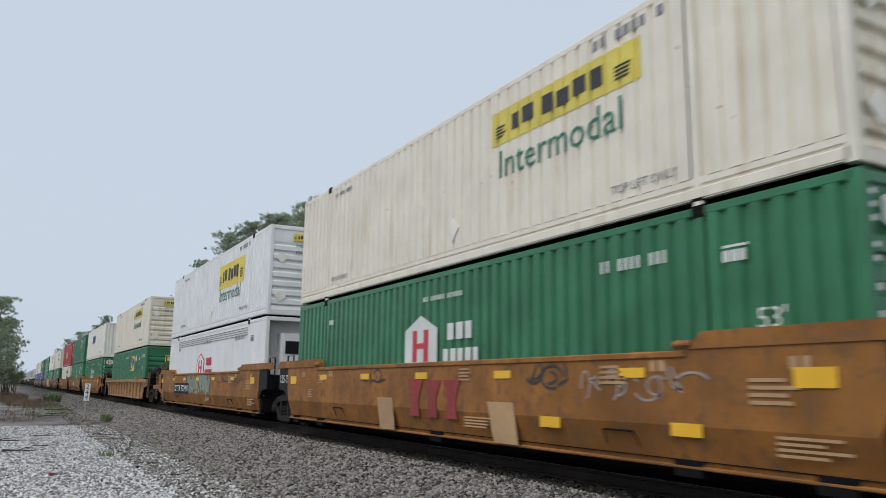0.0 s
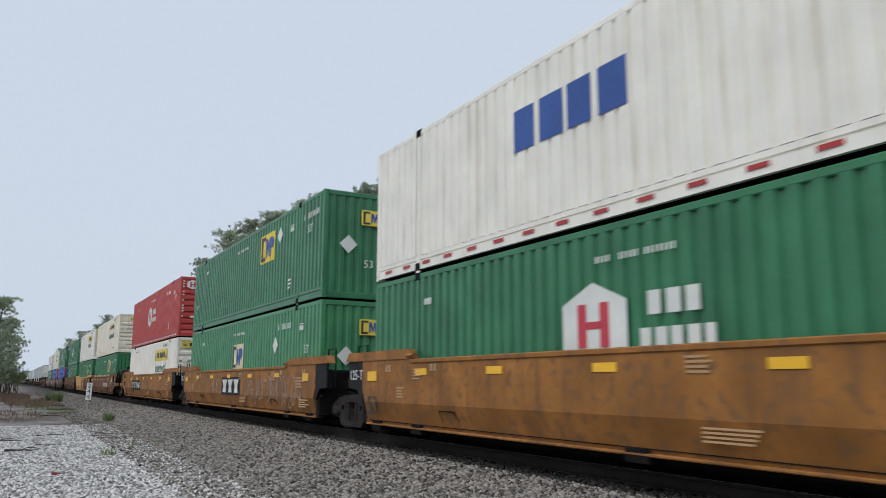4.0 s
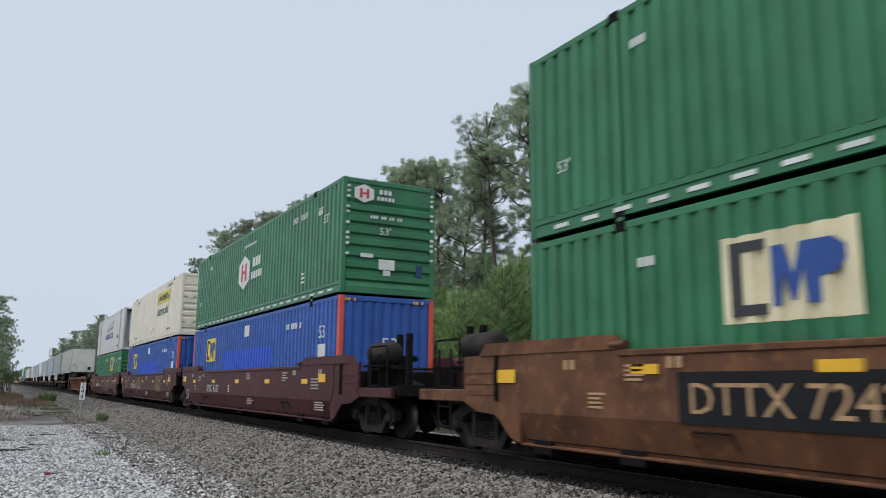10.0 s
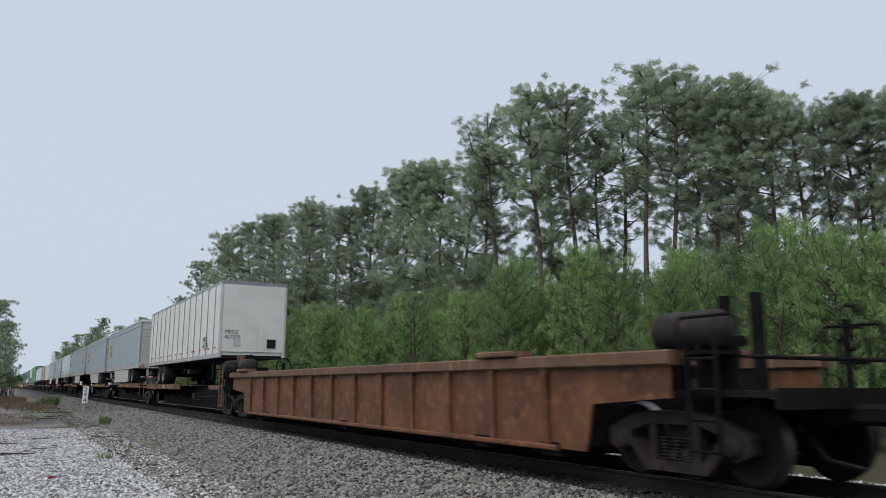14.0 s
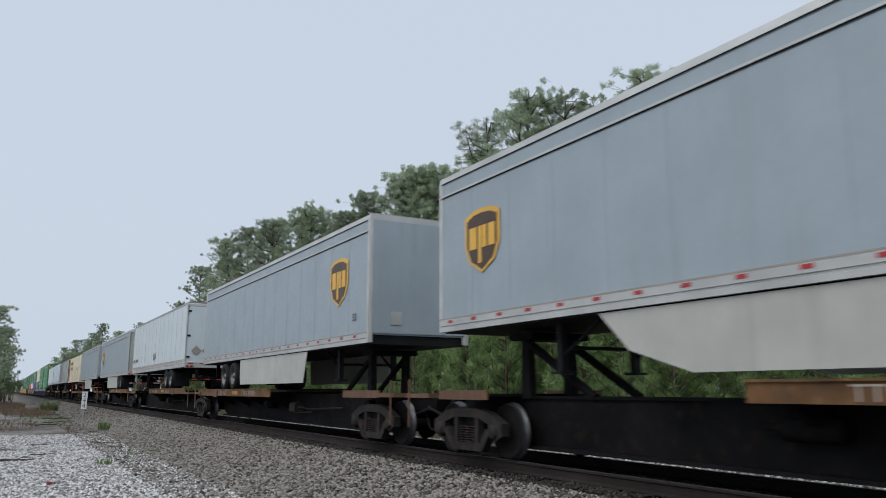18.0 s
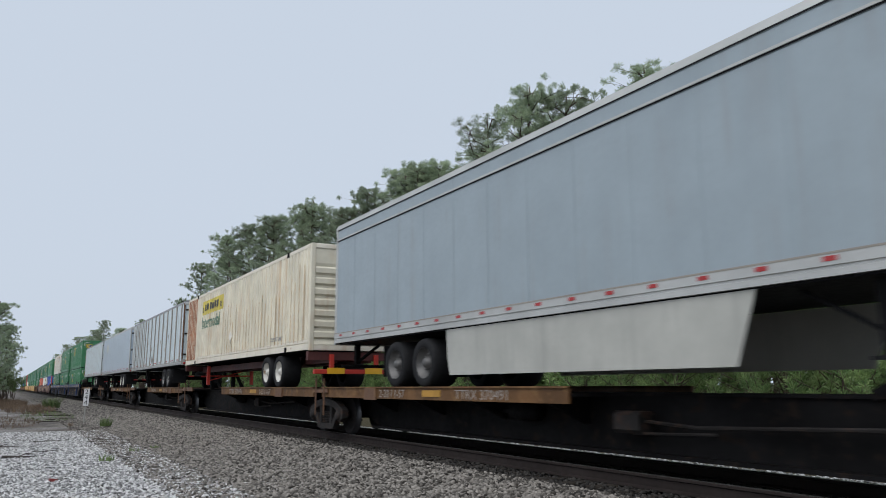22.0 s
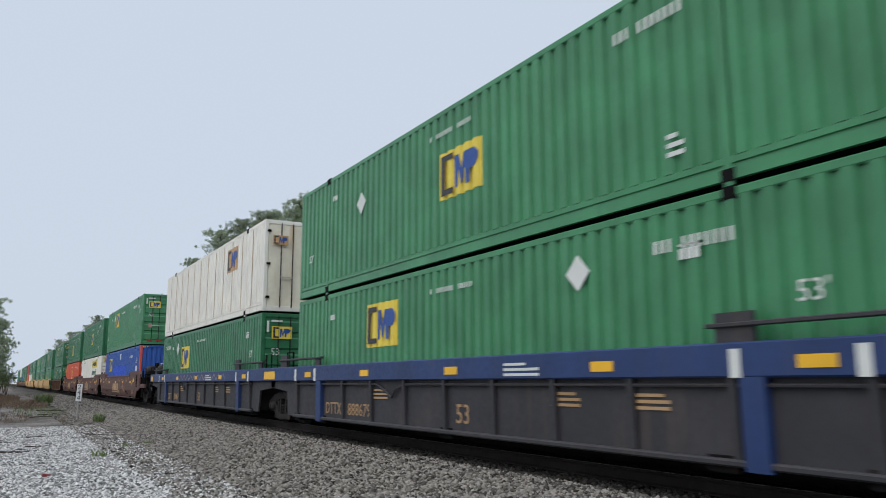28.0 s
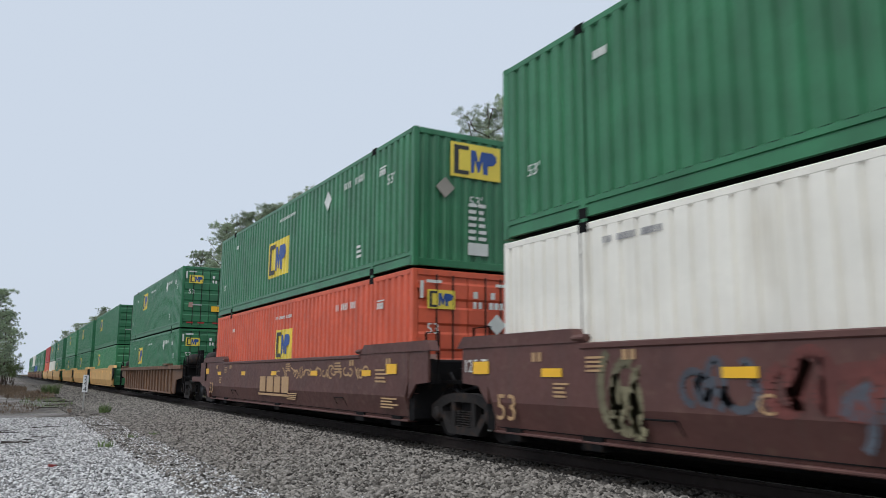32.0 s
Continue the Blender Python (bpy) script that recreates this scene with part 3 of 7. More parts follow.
def bogie(parent, y, name="truck"):
    b = part(name, shared("bolster", lambda: Shape().box(-1.0, 1.0, -0.2, 0.2, 0.48, 0.70, 0.05).mesh("bolster")), "steel", parent, "four-wheel cast steel bogie", (0, y, 0))
    for ax in (-0.89, 0.89):
        part("axle", shared("axle", lambda: Shape().lathe([(0.085, -0.95), (0.085, 0.95)], n=10).mesh("axle", True)), "steel", b, at=(0, ax, 0.47))
        for sx in (-1, 1):
            at = pose(sx * 0.78, ax, 0.47, 0, 0, 0 if sx < 0 else 180)
            part("wheel", shared("wheel", make_wheel), "wheel", b, at=at)
            if sx < 0:
                part("wheel_tread", shared("tread", lambda: Shape().lathe([(0.442, -0.055), (0.442, 0.045), (0.472, 0.058), (0.472, 0.08)], n=28).mesh("tread", True)), "tread", b, "bright worn wheel tread", at)
                part("bearing_cap", shared("cap", lambda: Shape().lathe([(0.0, -0.10), (0.09, -0.10), (0.12, -0.07), (0.12, 0.06)], n=12).mesh("cap", True)), "frame", b, at=(-1.07, ax, 0.46))
    for sx in (-1, 1):
        part("side_frame", shared("sideframe", make_frame), "frame", b, at=(sx * 1.03, 0, 0))
        part("spring_nest", shared("springs", make_springs), "frame", b, at=(sx * 1.03, 0, 0))
    return b


def coupler(parent, y, way):
    """Draft gear and knuckle reaching out along y."""
    s = Shape().box(-0.16, 0.16, min(0, way * 1.4), max(0, way * 1.4), 0.70, 0.98, 0.03)
    s.box(-0.13, 0.13, min(way * 1.4, way * 1.95), max(way * 1.4, way * 1.95), 0.72, 0.95, 0.05)
    part("coupler", s, "steel", parent, "oily steel coupler", (0, y, 0))
    part("brake_hose", Shape().tube([(-0.3, 0, 0.75), (-0.34, way * 0.35, 0.35), (-0.3, way * 0.75, 0.28)], 0.03), "black", parent, at=(0, y + way * 1.0, 0))


def hand_gear(parent, y, way, paint, wheel=True):
    """Ladder, hand rails, platform and brake gear at a car's end."""
    for sx in (-1, 1):
        lad = Shape()
        for a in (0.0, 0.42):
            lad.tube([(0, a, 0.35), (0, a, 1.75)], 0.025)
        for k in range(4):
            lad.tube([(0, 0, 0.42 + 0.34 * k), (0, 0.42, 0.42 + 0.34 * k)], 0.018)
        part("ladder", lad, paint, parent, at=(sx * 1.42, y + way * 0.9 - 0.2, 0))
        hr = Shape().tube([(0, 0, 1.0), (0, 0, 1.85), (0, way * 0.06, 1.92), (0, way * 0.8, 1.92), (0, way * 0.86, 1.85), (0, way * 0.86, 1.0)], 0.02)
        part("hand_rail", hr, "steel", parent, at=(sx * 1.36, y + way * 0.5, 0))
    part("platform", Shape().box(-1.35, 1.35, min(0, way * 1.5), max(0, way * 1.5), 1.02, 1.09).box(-1.35, 1.35, way * 1.5 - 0.03, way * 1.5 + 0.03, 0.9, 1.12), "steel", parent, at=(0, y + way * 0.3, 0))
    for k in (0.7, 1.15):
        part("end_post", Shape().box(-0.07, 0.07, -0.06, 0.06, 0.9, 2.2, 0.02), paint, parent, at=(-0.75, y + way * k, 0))
    part("cross_bar", Shape().tube([(-1.3, 0, 1.45), (1.3, 0, 1.45)], 0.025), "steel", parent, at=(0, y + way * 1.45, 0))
    tank = Shape().lathe([(0.0, -0.52), (0.17, -0.5), (0.24, -0.43), (0.24, 0.43), (0.17, 0.5), (0.0, 0.52)], (0, 0, 0), "y", 16)
    part("air_reservoir", tank, "frame", parent, at=(-0.95, y + way * 0.35, 1.80), smooth=True)
    part("cradle", Shape().box(-1.2, -0.7, -0.32, -0.26, 1.05, 1.62).box(-1.2, -0.7, 0.26, 0.32, 1.05, 1.62).box(-1.22, -0.68, -0.5, 0.5, 1.5, 1.55), "steel", parent, at=(0, y + way * 0.35, 0))
    valve = Shape().box(-0.22, 0.22, -0.15, 0.15, 1.1, 1.62, 0.03).box(-0.08, 0.3, -0.2, 0.2, 1.62, 1.75, 0.04)
    part("brake_valve", valve, "steel", parent, at=(-0.55, y + way * 0.4, 0))
    if wheel:
        w = Shape().lathe([(0.27, -0.02), (0.30, 0.0), (0.27, 0.02), (0.25, 0.0), (0.27, -0.02)], (0, 0, 0), "y", 18)
        for k in range(3):
            a = k * math.pi / 3
            w.tube([(0.27 * math.cos(a), 0, 0.27 * math.sin(a)), (-0.27 * math.cos(a), 0, -0.27 * math.sin(a))], 0.014)
        part("brake_wheel", w, "steel", parent, at=(0.75, y + way * 1.3, 1.85))
        part("brake_stand", Shape().box(-0.04, 0.04, -0.04, 0.04, 1.0, 1.95), "steel", parent, at=(0.75, y + way * 1.24, 0))


# ---- well cars ----
WS = 1.485    # half width over the side plates


def make_slab_side():
    s = Shape()
    up = [(-0.1, 0.74), (CL + 0.1, 0.74), (CL + 0.22, 1.02), (CL + 0.22, 1.60), (CL - 2.1, 1.60), (CL - 2.16, 1.575), (2.16, 1.575), (2.1, 1.60), (-0.22, 1.60), (-0.22, 1.02)]
    s.prism(up, -WS, -WS + 0.07)
    lo = [(-WS, 0.74), (-WS + 0.13, 0.30), (-WS + 0.20, 0.30), (-WS + 0.07, 0.74)]
    s.prism(lo, -0.1, CL + 0.1, "xz")
    for y in (-0.1, CL + 0.1):
        w = -1 if y < 0 else 1
        s.prism([(y, 0.27), (y + w * 0.12, 0.5), (y + w * 0.25, 0.82), (y, 0.82)], -WS + 0.09, -WS + 0.16)
    return s.mesh("side_plate")


def well_bits(w, paint, near_truck, near_end, far_end):
    """Floor, cross beams, end frames, bogies and couplers that every well has."""
    part("well_floor", shared("wellfloor", lambda: Shape().box(-1.2, 1.2, 0.0, CL, 0.20, 0.27).mesh("well_floor")), "steel", w)
    for k, y in enumerate((0.2, 2.0, CL / 2 - 0.2, CL - 2.4, CL - 0.6)):
        part("cross_beam", shared("xbeam", lambda: Shape().box(-1.42, 1.42, 0, 0.4, 0.18, 0.36).mesh("cross_beam")), "steel", w, at=(0, y, 0))
    for y, way in ((0.0, -1), (CL, 1)):
        b = Shape().box(-1.4, 1.4, min(way * 0.12, way * 0.34), max(way * 0.12, way * 0.34), 0.3, 1.45, 0.04)
        b.prism([(way * 0.3, 0.75), (way * 1.75, 0.85), (way * 1.75, 1.02), (way * 0.3, 1.30)], -0.42, 0.42)
        part("end_bulkhead", b, "steel", w, at=(0, y, 0))
        s = Shape()
        for sx in (-1, 1):
            s.prism([(way * 0.3, 0.95), (way * 1.0, 1.0), (way * 1.0, 1.45), (way * 0.3, 1.45)], sx * 1.36 - 0.04, sx * 1.36 + 0.04)
        part("end_gusset", s, "steel", w, at=(0, y, 0))
    gear = "rustbrown" if paint in ("brown", "ochre") else "steel"
    if near_truck:
        bogie(w, -1.62)
    bogie(w, CL + 1.62)
    if near_end:
        coupler(w, -1.75, -1)
        hand_gear(w, -1.5, -1, gear)
    else:
        link_gear(w, -0.5, -1)
    if far_end:
        coupler(w, CL + 1.75, 1)
        hand_gear(w, CL + 1.5, 1, gear, False)
    else:
        link_gear(w, CL + 0.5, 1)


def link_gear(w, y, way):
    """Low gear over a shared bogie: grab irons, hoses and a small deck."""
    part("grab_iron", Shape().tube([(-1.25, 0, 1.0), (-1.25, 0, 1.95), (-1.25, way * 0.5, 1.95), (-1.25, way * 0.5, 1.0)], 0.022), "steel", w, at=(0, y, 0))
    part("deck_plate", Shape().box(-0.9, 0.9, min(0, way * 0.9), max(0, way * 0.9), 1.0, 1.06), "steel", w, at=(0, y, 0))
    part("hose", Shape().tube([(-0.7, 0, 1.2), (-0.75, way * 0.4, 0.85), (-0.7, way * 1.0, 0.95), (-0.66, way * 1.2, 1.15)], 0.03), "black", w, at=(0, y, 0))
    part("valve_box", Shape().box(-0.5, 0.1, -0.2, 0.2, 1.06, 1.5, 0.04), "steel", w, at=(0, y + way * 0.5, 0))


def make_wing(way):
    """Side plate carried on over the outer bogie, arched below."""
    pts = [(-0.15, 0.30), (0.1, 0.36), (0.5, 0.68), (1.05, 0.72), (1.45, 0.86), (1.45, 1.60), (-0.15, 1.60)]
    s = Shape().prism([(way * a, b) for a, b in pts], -WS + 0.012, -WS + 0.06)
    return s.mesh("end_wing")


def make_wing_ribs(way):
    s = Shape()
    for k in range(3):
        s.box(-WS - 0.004, -WS + 0.03, min(way * 0.55, way * 1.4), max(way * 0.55, way * 1.4), 0.98 + 0.17 * k, 1.06 + 0.17 * k)
    return s.mesh("wing_ribs")


def cap_piece():
    return Shape().prism([(0, 0.0), (3.2, 0.0), (3.0, 0.19), (0.14, 0.19)], -WS - 0.02, -WS + 0.18).mesh("end_cap")


def slab_well(y, paint, near_truck=False, near_end=False, far_end=False, label="", plates="reflector", dark_end=True, lean=False):
    w = thing("well_car", label, "well car", "cars of the train")
    for sx in (-1, 1):
        at = Matrix.Identity(4) if sx < 0 else pose(0, CL, 0, 0, 0, 180)
        part("side_plate", shared("slab", make_slab_side), paint, w, at=at)
        part("top_chord", bar(-WS - 0.025, -WS + 0.09, 2.1, CL - 2.1, 1.50, 1.585, 0.015), paint, w, at=at)
        part("bottom_flange", bar(-WS + 0.06, -WS + 0.28, -0.1, CL + 0.1, 0.262, 0.305, 0.012), paint, w, at=at)
        part("weld_line", bar(-WS + 0.10, -WS + 0.15, -0.05, CL + 0.05, 0.35, 0.362), "steel", w, at=at)
        for yy in (-1.15, CL - 2.05):
            part("end_cap", shared("cap_piece", cap_piece), paint, w, at=at @ Matrix.Translation((0, yy, 1.595)))
        for yy, way in ((-0.22, -1), (CL + 0.22, 1)):
            if (far_end if (way > 0) == (sx < 0) else near_end) and not lean:
                part("end_wing", shared(("wing", way), lambda: make_wing(way)), paint, w, "arched end of the side plate", at @ Matrix.Translation((0, yy, 0)))
                part("wing_ribs", shared(("wingribs", way), lambda: make_wing_ribs(way)), paint, w, "", at @ Matrix.Translation((0, yy, 0)))
                part("end_stiffener", shared(("stiff", way), lambda: Shape().box(-WS - 0.03, -WS + 0.05, min(way * 0.42, way * 0.5), max(way * 0.42, way * 0.5), 0.9, 1.58, 0.01).mesh("stiffener")), "steel", w, at=at @ Matrix.Translation((0, yy, 0)))
                part("side_sill", shared(("sill", way), lambda: Shape().box(-WS + 0.02, -WS + 0.1, min(way * 1.4, way * 3.05), max(way * 1.4, way * 3.05), 0.86, 1.06, 0.015).mesh("sill")), paint, w, at=at @ Matrix.Translation((0, yy, 0)))
                continue
            part("end_plate", shared(("endplate", way), lambda: Shape().prism([(0, 0.70), (0, 1.6), (way * 0.78, 1.6), (way * 0.78, 1.02), (way * 0.30, 0.98)], -WS + 0.01, -WS + 0.06).mesh("end_plate")), "black" if dark_end else paint, w, "stencilled end plate", at @ Matrix.Translation((0, yy, 0)))
        for yy in (2.0, CL - 2.2):
            part("lift_lug", bar(-WS - 0.05, -WS + 0.1, yy, yy + 0.25, 1.60, 1.70, 0.04), paint, w, at=at)
    for u in (-0.62 if far_end or not dark_end else 0.08, CL - 0.72):
        part("reflector_plate", plate(0.46, 0.20), plates, w, "large amber end reflector", well_mark(u, 1.17, 0.012))
    if not lean and not far_end:
        part("lettering", words("125-T", 0.3), "inkwhite", w, "125-T", well_mark(-0.95, 1.2, -0.005 if dark_end else 0.0))
    for u in (2.3, 4.8, 7.4, 10.1, 12.95) if dark_end else (1.23, 4.43, 7.68, 11.0, 14.2):
        part("reflector_plate", plate(0.46, 0.12), plates, w, "amber yellow reflector", well_mark(u, 1.28 if dark_end else 1.13))
    if lean:
        part("well_floor", shared("wellfloor", lambda: Shape().box(-1.2, 1.2, 0.0, CL, 0.20, 0.27).mesh("well_floor")), "steel", w)
        for yy in (0.2, CL - 0.6):
            part("cross_beam", shared("xbeam", lambda: Shape().box(-1.42, 1.42, 0, 0.4, 0.18, 0.36).mesh("cross_beam")), "steel", w, at=(0, yy, 0))
        bogie(w, CL + 1.62)
    else:
        well_bits(w, paint, near_truck, near_end, far_end)
    TRAIN.append((w, y, 0.0))
    return w


def well_mark(u, v, out=0.01):
    """Places a flat mark on the near side plate of a well: u from the far container end, v over the rail."""
    return Matrix(((0, 0, -1, -WS - out), (-1, 0, 0, CL - u), (0, 1, 0, v), (0, 0, 0, 1)))


def ribbed_well(y, paint, chord, near_truck=True, near_end=True, far_end=True, label="", pitch=1.2, deep=False, low=False):
    """Well car with outside posts under a wide top chord."""
    w = thing("well_car", label, "well car", "cars of the train")
    zt = 1.17 if deep or low else 1.38
    for sx in (-1, 1):
        at = Matrix.Identity(4) if sx < 0 else pose(0, CL, 0, 0, 0, 180)
        part("side_plate", shared(("ribplate", zt), lambda: Shape().prism([(-0.35, 0.28), (CL + 0.35, 0.28), (CL + 0.5, 0.9), (CL + 1.9, 1.0), (CL + 1.9, zt), (-1.9, zt), (-1.9, 1.0), (-0.5, 0.9)], -WS + 0.08, -WS + 0.13).mesh("side_plate")), paint, w, at=at)
        part("top_chord", bar(-WS - 0.03, -WS + 0.2, -2.0, CL + 2.0, zt, 1.54 if deep else 1.37 if low else 1.56, 0.02), chord, w, at=at)
        part("bottom_flange", bar(-WS, -WS + 0.2, 0.2, CL - 0.2, 0.25, 0.33, 0.02), paint, w, at=at)
        n = int((CL - 0.8) / pitch)
        for k in range(n + 1):
            yy = 0.4 + k * (CL - 0.9) / n
            part("side_post", shared(("sidepost", zt), lambda: Shape().prism([(-WS - 0.005, zt), (-WS + 0.09, zt), (-WS + 0.09, 0.30), (-WS + 0.03, 0.30)], 0, 0.1, "xz").mesh("side_post")), paint, w, at=at @ Matrix.Translation((0, yy, 0)))
        for yy in (-0.95, CL - 2.25):
            if deep:
                part("guide_rail", shared("guiderail", lambda: Shape().box(-WS - 0.04, -WS + 0.06, 0, 3.2, 1.70, 1.75, 0.01).box(-WS, -WS + 0.05, 0.15, 0.45, 1.5, 1.7).box(-WS, -WS + 0.05, 2.6, 3.1, 1.5, 1.86).mesh("guide_rail")), "slate", w, "", at @ Matrix.Translation((0, yy, 0)))
            else:
                part("end_cap", bar(-WS - 0.1, -WS + 0.25, 0, 1.1, 1.38 if low else 1.57, 1.50 if low else 1.66, 0.02), chord, w, at=at @ Matrix.Translation((0, yy + 2.0, 0)))
    if deep:
        for u in (17.35, -1.75):
            part("reflector_plate", plate(0.5, 0.22), "reflector", w, "large amber end reflector", well_mark(u, 1.22, 0.034))
    well_bits(w, paint, near_truck, near_end, far_end)
    TRAIN.append((w, y, 0.0))
    return w


# ---- spine cars and highway trailers ----
TB, TT = 2.14, 5.12       # underside and roof of a trailer's box over the rail


def spine_car(y, nose_near, near_truck, label, far_end=False, near_end=False, drop=0.0, near_at=-1.0):
    """Low centre beam with side decks under a trailer's wheels and a hitch stand under its nose."""
    w = thing("spine_car", label, "flat car", "cars of the train")
    beam = Shape().prism([(-1.6, 0.72), (-0.6, 0.72), (0.8, 0.24), (CL - 0.8, 0.24), (CL + 0.6, 0.72), (CL + (0.5 if far_end else 1.6), 0.72), (CL + (0.5 if far_end else 1.6), 1.0), (-1.6, 1.0)], -0.45, 0.45)
    part("centre_beam", beam, "steel", w)
    part("beam_flange", Shape().box(-0.62, 0.62, 0.8, CL - 0.8, 0.20, 0.25).box(-0.5, 0.5, -1.5, CL + 1.5, 1.0, 1.04), "steel", w)
    a, b = (CL - 8.9, CL + 0.9) if nose_near else (-0.3, 9.5)
    for sx in (-1, 1):
        x0, x1 = sorted((sx * 1.25, sx * 1.21))
        part("deck_edge", Shape().box(x0, x1, a, b, 1.0 - drop, 1.24 - drop).box(min(x0, sx * 1.28), max(x1, sx * 1.28), a, b, 1.22 - drop, 1.25 - drop), "deckpaint" if sx < 0 else "rustbrown", w)
        x0, x1 = sorted((sx * 0.4, sx * 1.22))
        part("deck", Shape().box(x0, x1, a, b, 1.10 - drop, 1.15 - drop), "steel", w)
        for k in range(5):
            yy = a + 0.5 + k * (b - a - 1.0) / 4
            part("outrigger", Shape().prism([(sx * 0.4, 0.55), (sx * 0.4, 1.10 - drop), (sx * 1.2, 1.10 - drop), (sx * 1.2, 1.0 - drop)], yy, yy + 0.12, "xz"), "steel", w)
        if sx > 0:
            continue
        for d0, d1, mt, name in ((4.95, 5.65, "dullamber", "reflector_plate"), (2.25, 2.85, "rustbrown", "stake_bracket")):
            y0, y1 = sorted((d0, d1) if not nose_near else (CL - d0 + 0.45, CL - d1 + 0.45))
            part(name, Shape().box(-1.262 if mt == "dullamber" else -1.285, -1.252, y0, y1, (1.06 if mt == "dullamber" else 0.97) - drop, (1.18 if mt == "dullamber" else 1.22) - drop), mt, w)
        for d, text, stretch in ((8.33, "TTRX 370491", 1.25), (4.6, "2-20 / 1-57", 1.12)):
            y0 = d if not nose_near else CL - d + 0.45 + (2.15 if d > 5 else 1.6)
            part("car_number", words(text, 0.235), "spraywhite", w, text, Matrix(((0, 0, -1, -1.258), (-stretch, 0, 0, y0), (0, 1, 0, 1.03 - drop), (0, 0, 0, 1))))
    n0, n1 = (-0.5, 1.5) if nose_near else (CL - 1.5, CL + (0.1 if far_end else 0.5))
    for sx in (-1, 1):
        x0, x1 = sorted((sx * 1.25, sx * 1.21))
        part("nose_deck_edge", Shape().box(x0, x1, n0, n1, 0.98, 1.14), "rustbrown", w)
    part("nose_deck", Shape().box(-1.2, 1.2, n0, n1, 1.04, 1.08), "steel", w)
    part("brake_rigging", Shape().tube([(-0.62, 3.0, 0.7), (-0.62, 5.5, 0.62), (-0.62, 7.0, 0.7)], 0.025).tube([(-0.66, 5.2, 0.55), (-0.66, 6.6, 0.5)], 0.02).box(-0.75, -0.45, 6.4, 6.9, 0.5, 0.8, 0.05), "frame", w)
    part("brake_cylinder", Shape().lathe([(0.0, -0.4), (0.14, -0.38), (0.14, 0.3), (0.05, 0.34), (0.03, 0.6)], (-0.62, 9.2, 0.72), "y", 12), "steel", w, smooth=True)
    hy = 1.6 if nose_near else CL - 1.6
    way = 1 if nose_near else -1
    hitch = Shape()
    for sx in (-0.45, 0.45):
        hitch.prism([(hy - 0.12, 1.0), (hy + 0.12, 1.0), (hy + 0.09, 2.0), (hy - 0.09, 2.0)], sx - 0.07, sx + 0.07)
        hitch.tube([(sx, hy, 1.95), (sx, hy + way * 1.7, 1.02)], 0.075)
    hitch.box(-0.6, 0.6, hy - 0.35, hy + 0.35, 1.98, 2.10, 0.04)
    part("hitch_stand", hitch, "steel", w, "black trailer hitch stand")
    if near_truck:
        bogie(w, near_at)
    bogie(w, CL - 0.6 if far_end else CL + 1.0)
    for yy, way in ((-0.4, -1), (CL + 0.4, 1)):
        part("end_step", Shape().box(-1.3, -0.9, min(0, way * 0.9), max(0, way * 0.9), 1.0, 1.08).tube([(-1.3, way * 0.8, 0.45), (-1.3, way * 0.8, 1.35)], 0.02), "rustbrown", w, at=(0, yy, 0))
        part("brake_pipe", Shape().tube([(-0.6, 0, 0.9), (-0.62, way * 0.5, 0.62), (-0.6, way * 1.3, 0.8)], 0.03), "black", w, at=(0, yy, 0))
    if far_end:
        coupler(w, CL - 0.5, 1)
    if near_end:
        coupler(w, -1.6 if near_at < -0.5 else 0.2, -1)
        if near_at < -0.5:
            hand_gear(w, -0.3, -1, "rustbrown")
    TRAIN.append((w, y, 0.0))
    return w


def make_tyre():
    return Shape().lathe([(0.29, -0.12), (0.34, -0.14), (0.435, -0.14), (0.463, -0.10), (0.47, 0.0), (0.47, 0.36), (0.44, 0.42), (0.36, 0.42), (0.30, 0.40)], n=30).mesh("tyre", True)


def make_rim():
    s = Shape().lathe([(0.30, -0.13), (0.28, -0.10), (0.26, -0.02), (0.20, 0.02), (0.12, -0.01), (0.10, -0.08), (0.07, -0.12), (0.0, -0.125)], n=24)
    for k in range(8):
        a = k * math.pi / 4
        s.lathe([(0.0, -0.035), (0.018, -0.035), (0.018, 0.02)], (0, 0.165 * math.cos(a), 0.165 * math.sin(a)), "x", 6)
    return s.mesh("rim", True)


def trailer_wheels(t, yc, rim, drop=0.0):
    for k in (-0.625, 0.625):
        part("axle", shared("taxle", lambda: Shape().lathe([(0.07, -0.9), (0.07, 0.9)], n=10).mesh("axle", True)), "steel", t, at=(0, yc + k, 1.70 - drop - TB))
        for sx in (-1, 1):
            wh = part("wheel", shared("tyre", make_tyre), "tyre", t, "black dual trailer tyre", pose(sx * 1.14, yc + k, 1.70 - drop - TB, 0, 0, 0 if sx < 0 else 180))
            part("rim", shared("rim", make_rim), rim, wh)
    part("suspension", Shape().box(-0.55, -0.4, yc - 1.3, yc + 1.3, 1.72 - TB, 1.98 - TB).box(0.4, 0.55, yc - 1.3, yc + 1.3, 1.72 - TB, 1.98 - TB).box(-0.5, 0.5, yc - 1.5, yc + 1.5, 1.98 - TB, 2.1 - TB), "black", t)
    for sx in (-0.85, 0.85):
        part("mud_flap", Shape().box(sx - 0.33, sx + 0.33, -0.006, 0.006, 1.35 - TB, 2.0 - TB), "black", t, at=(0, yc + (1.35 if yc > CL / 2 else -1.35), 0))


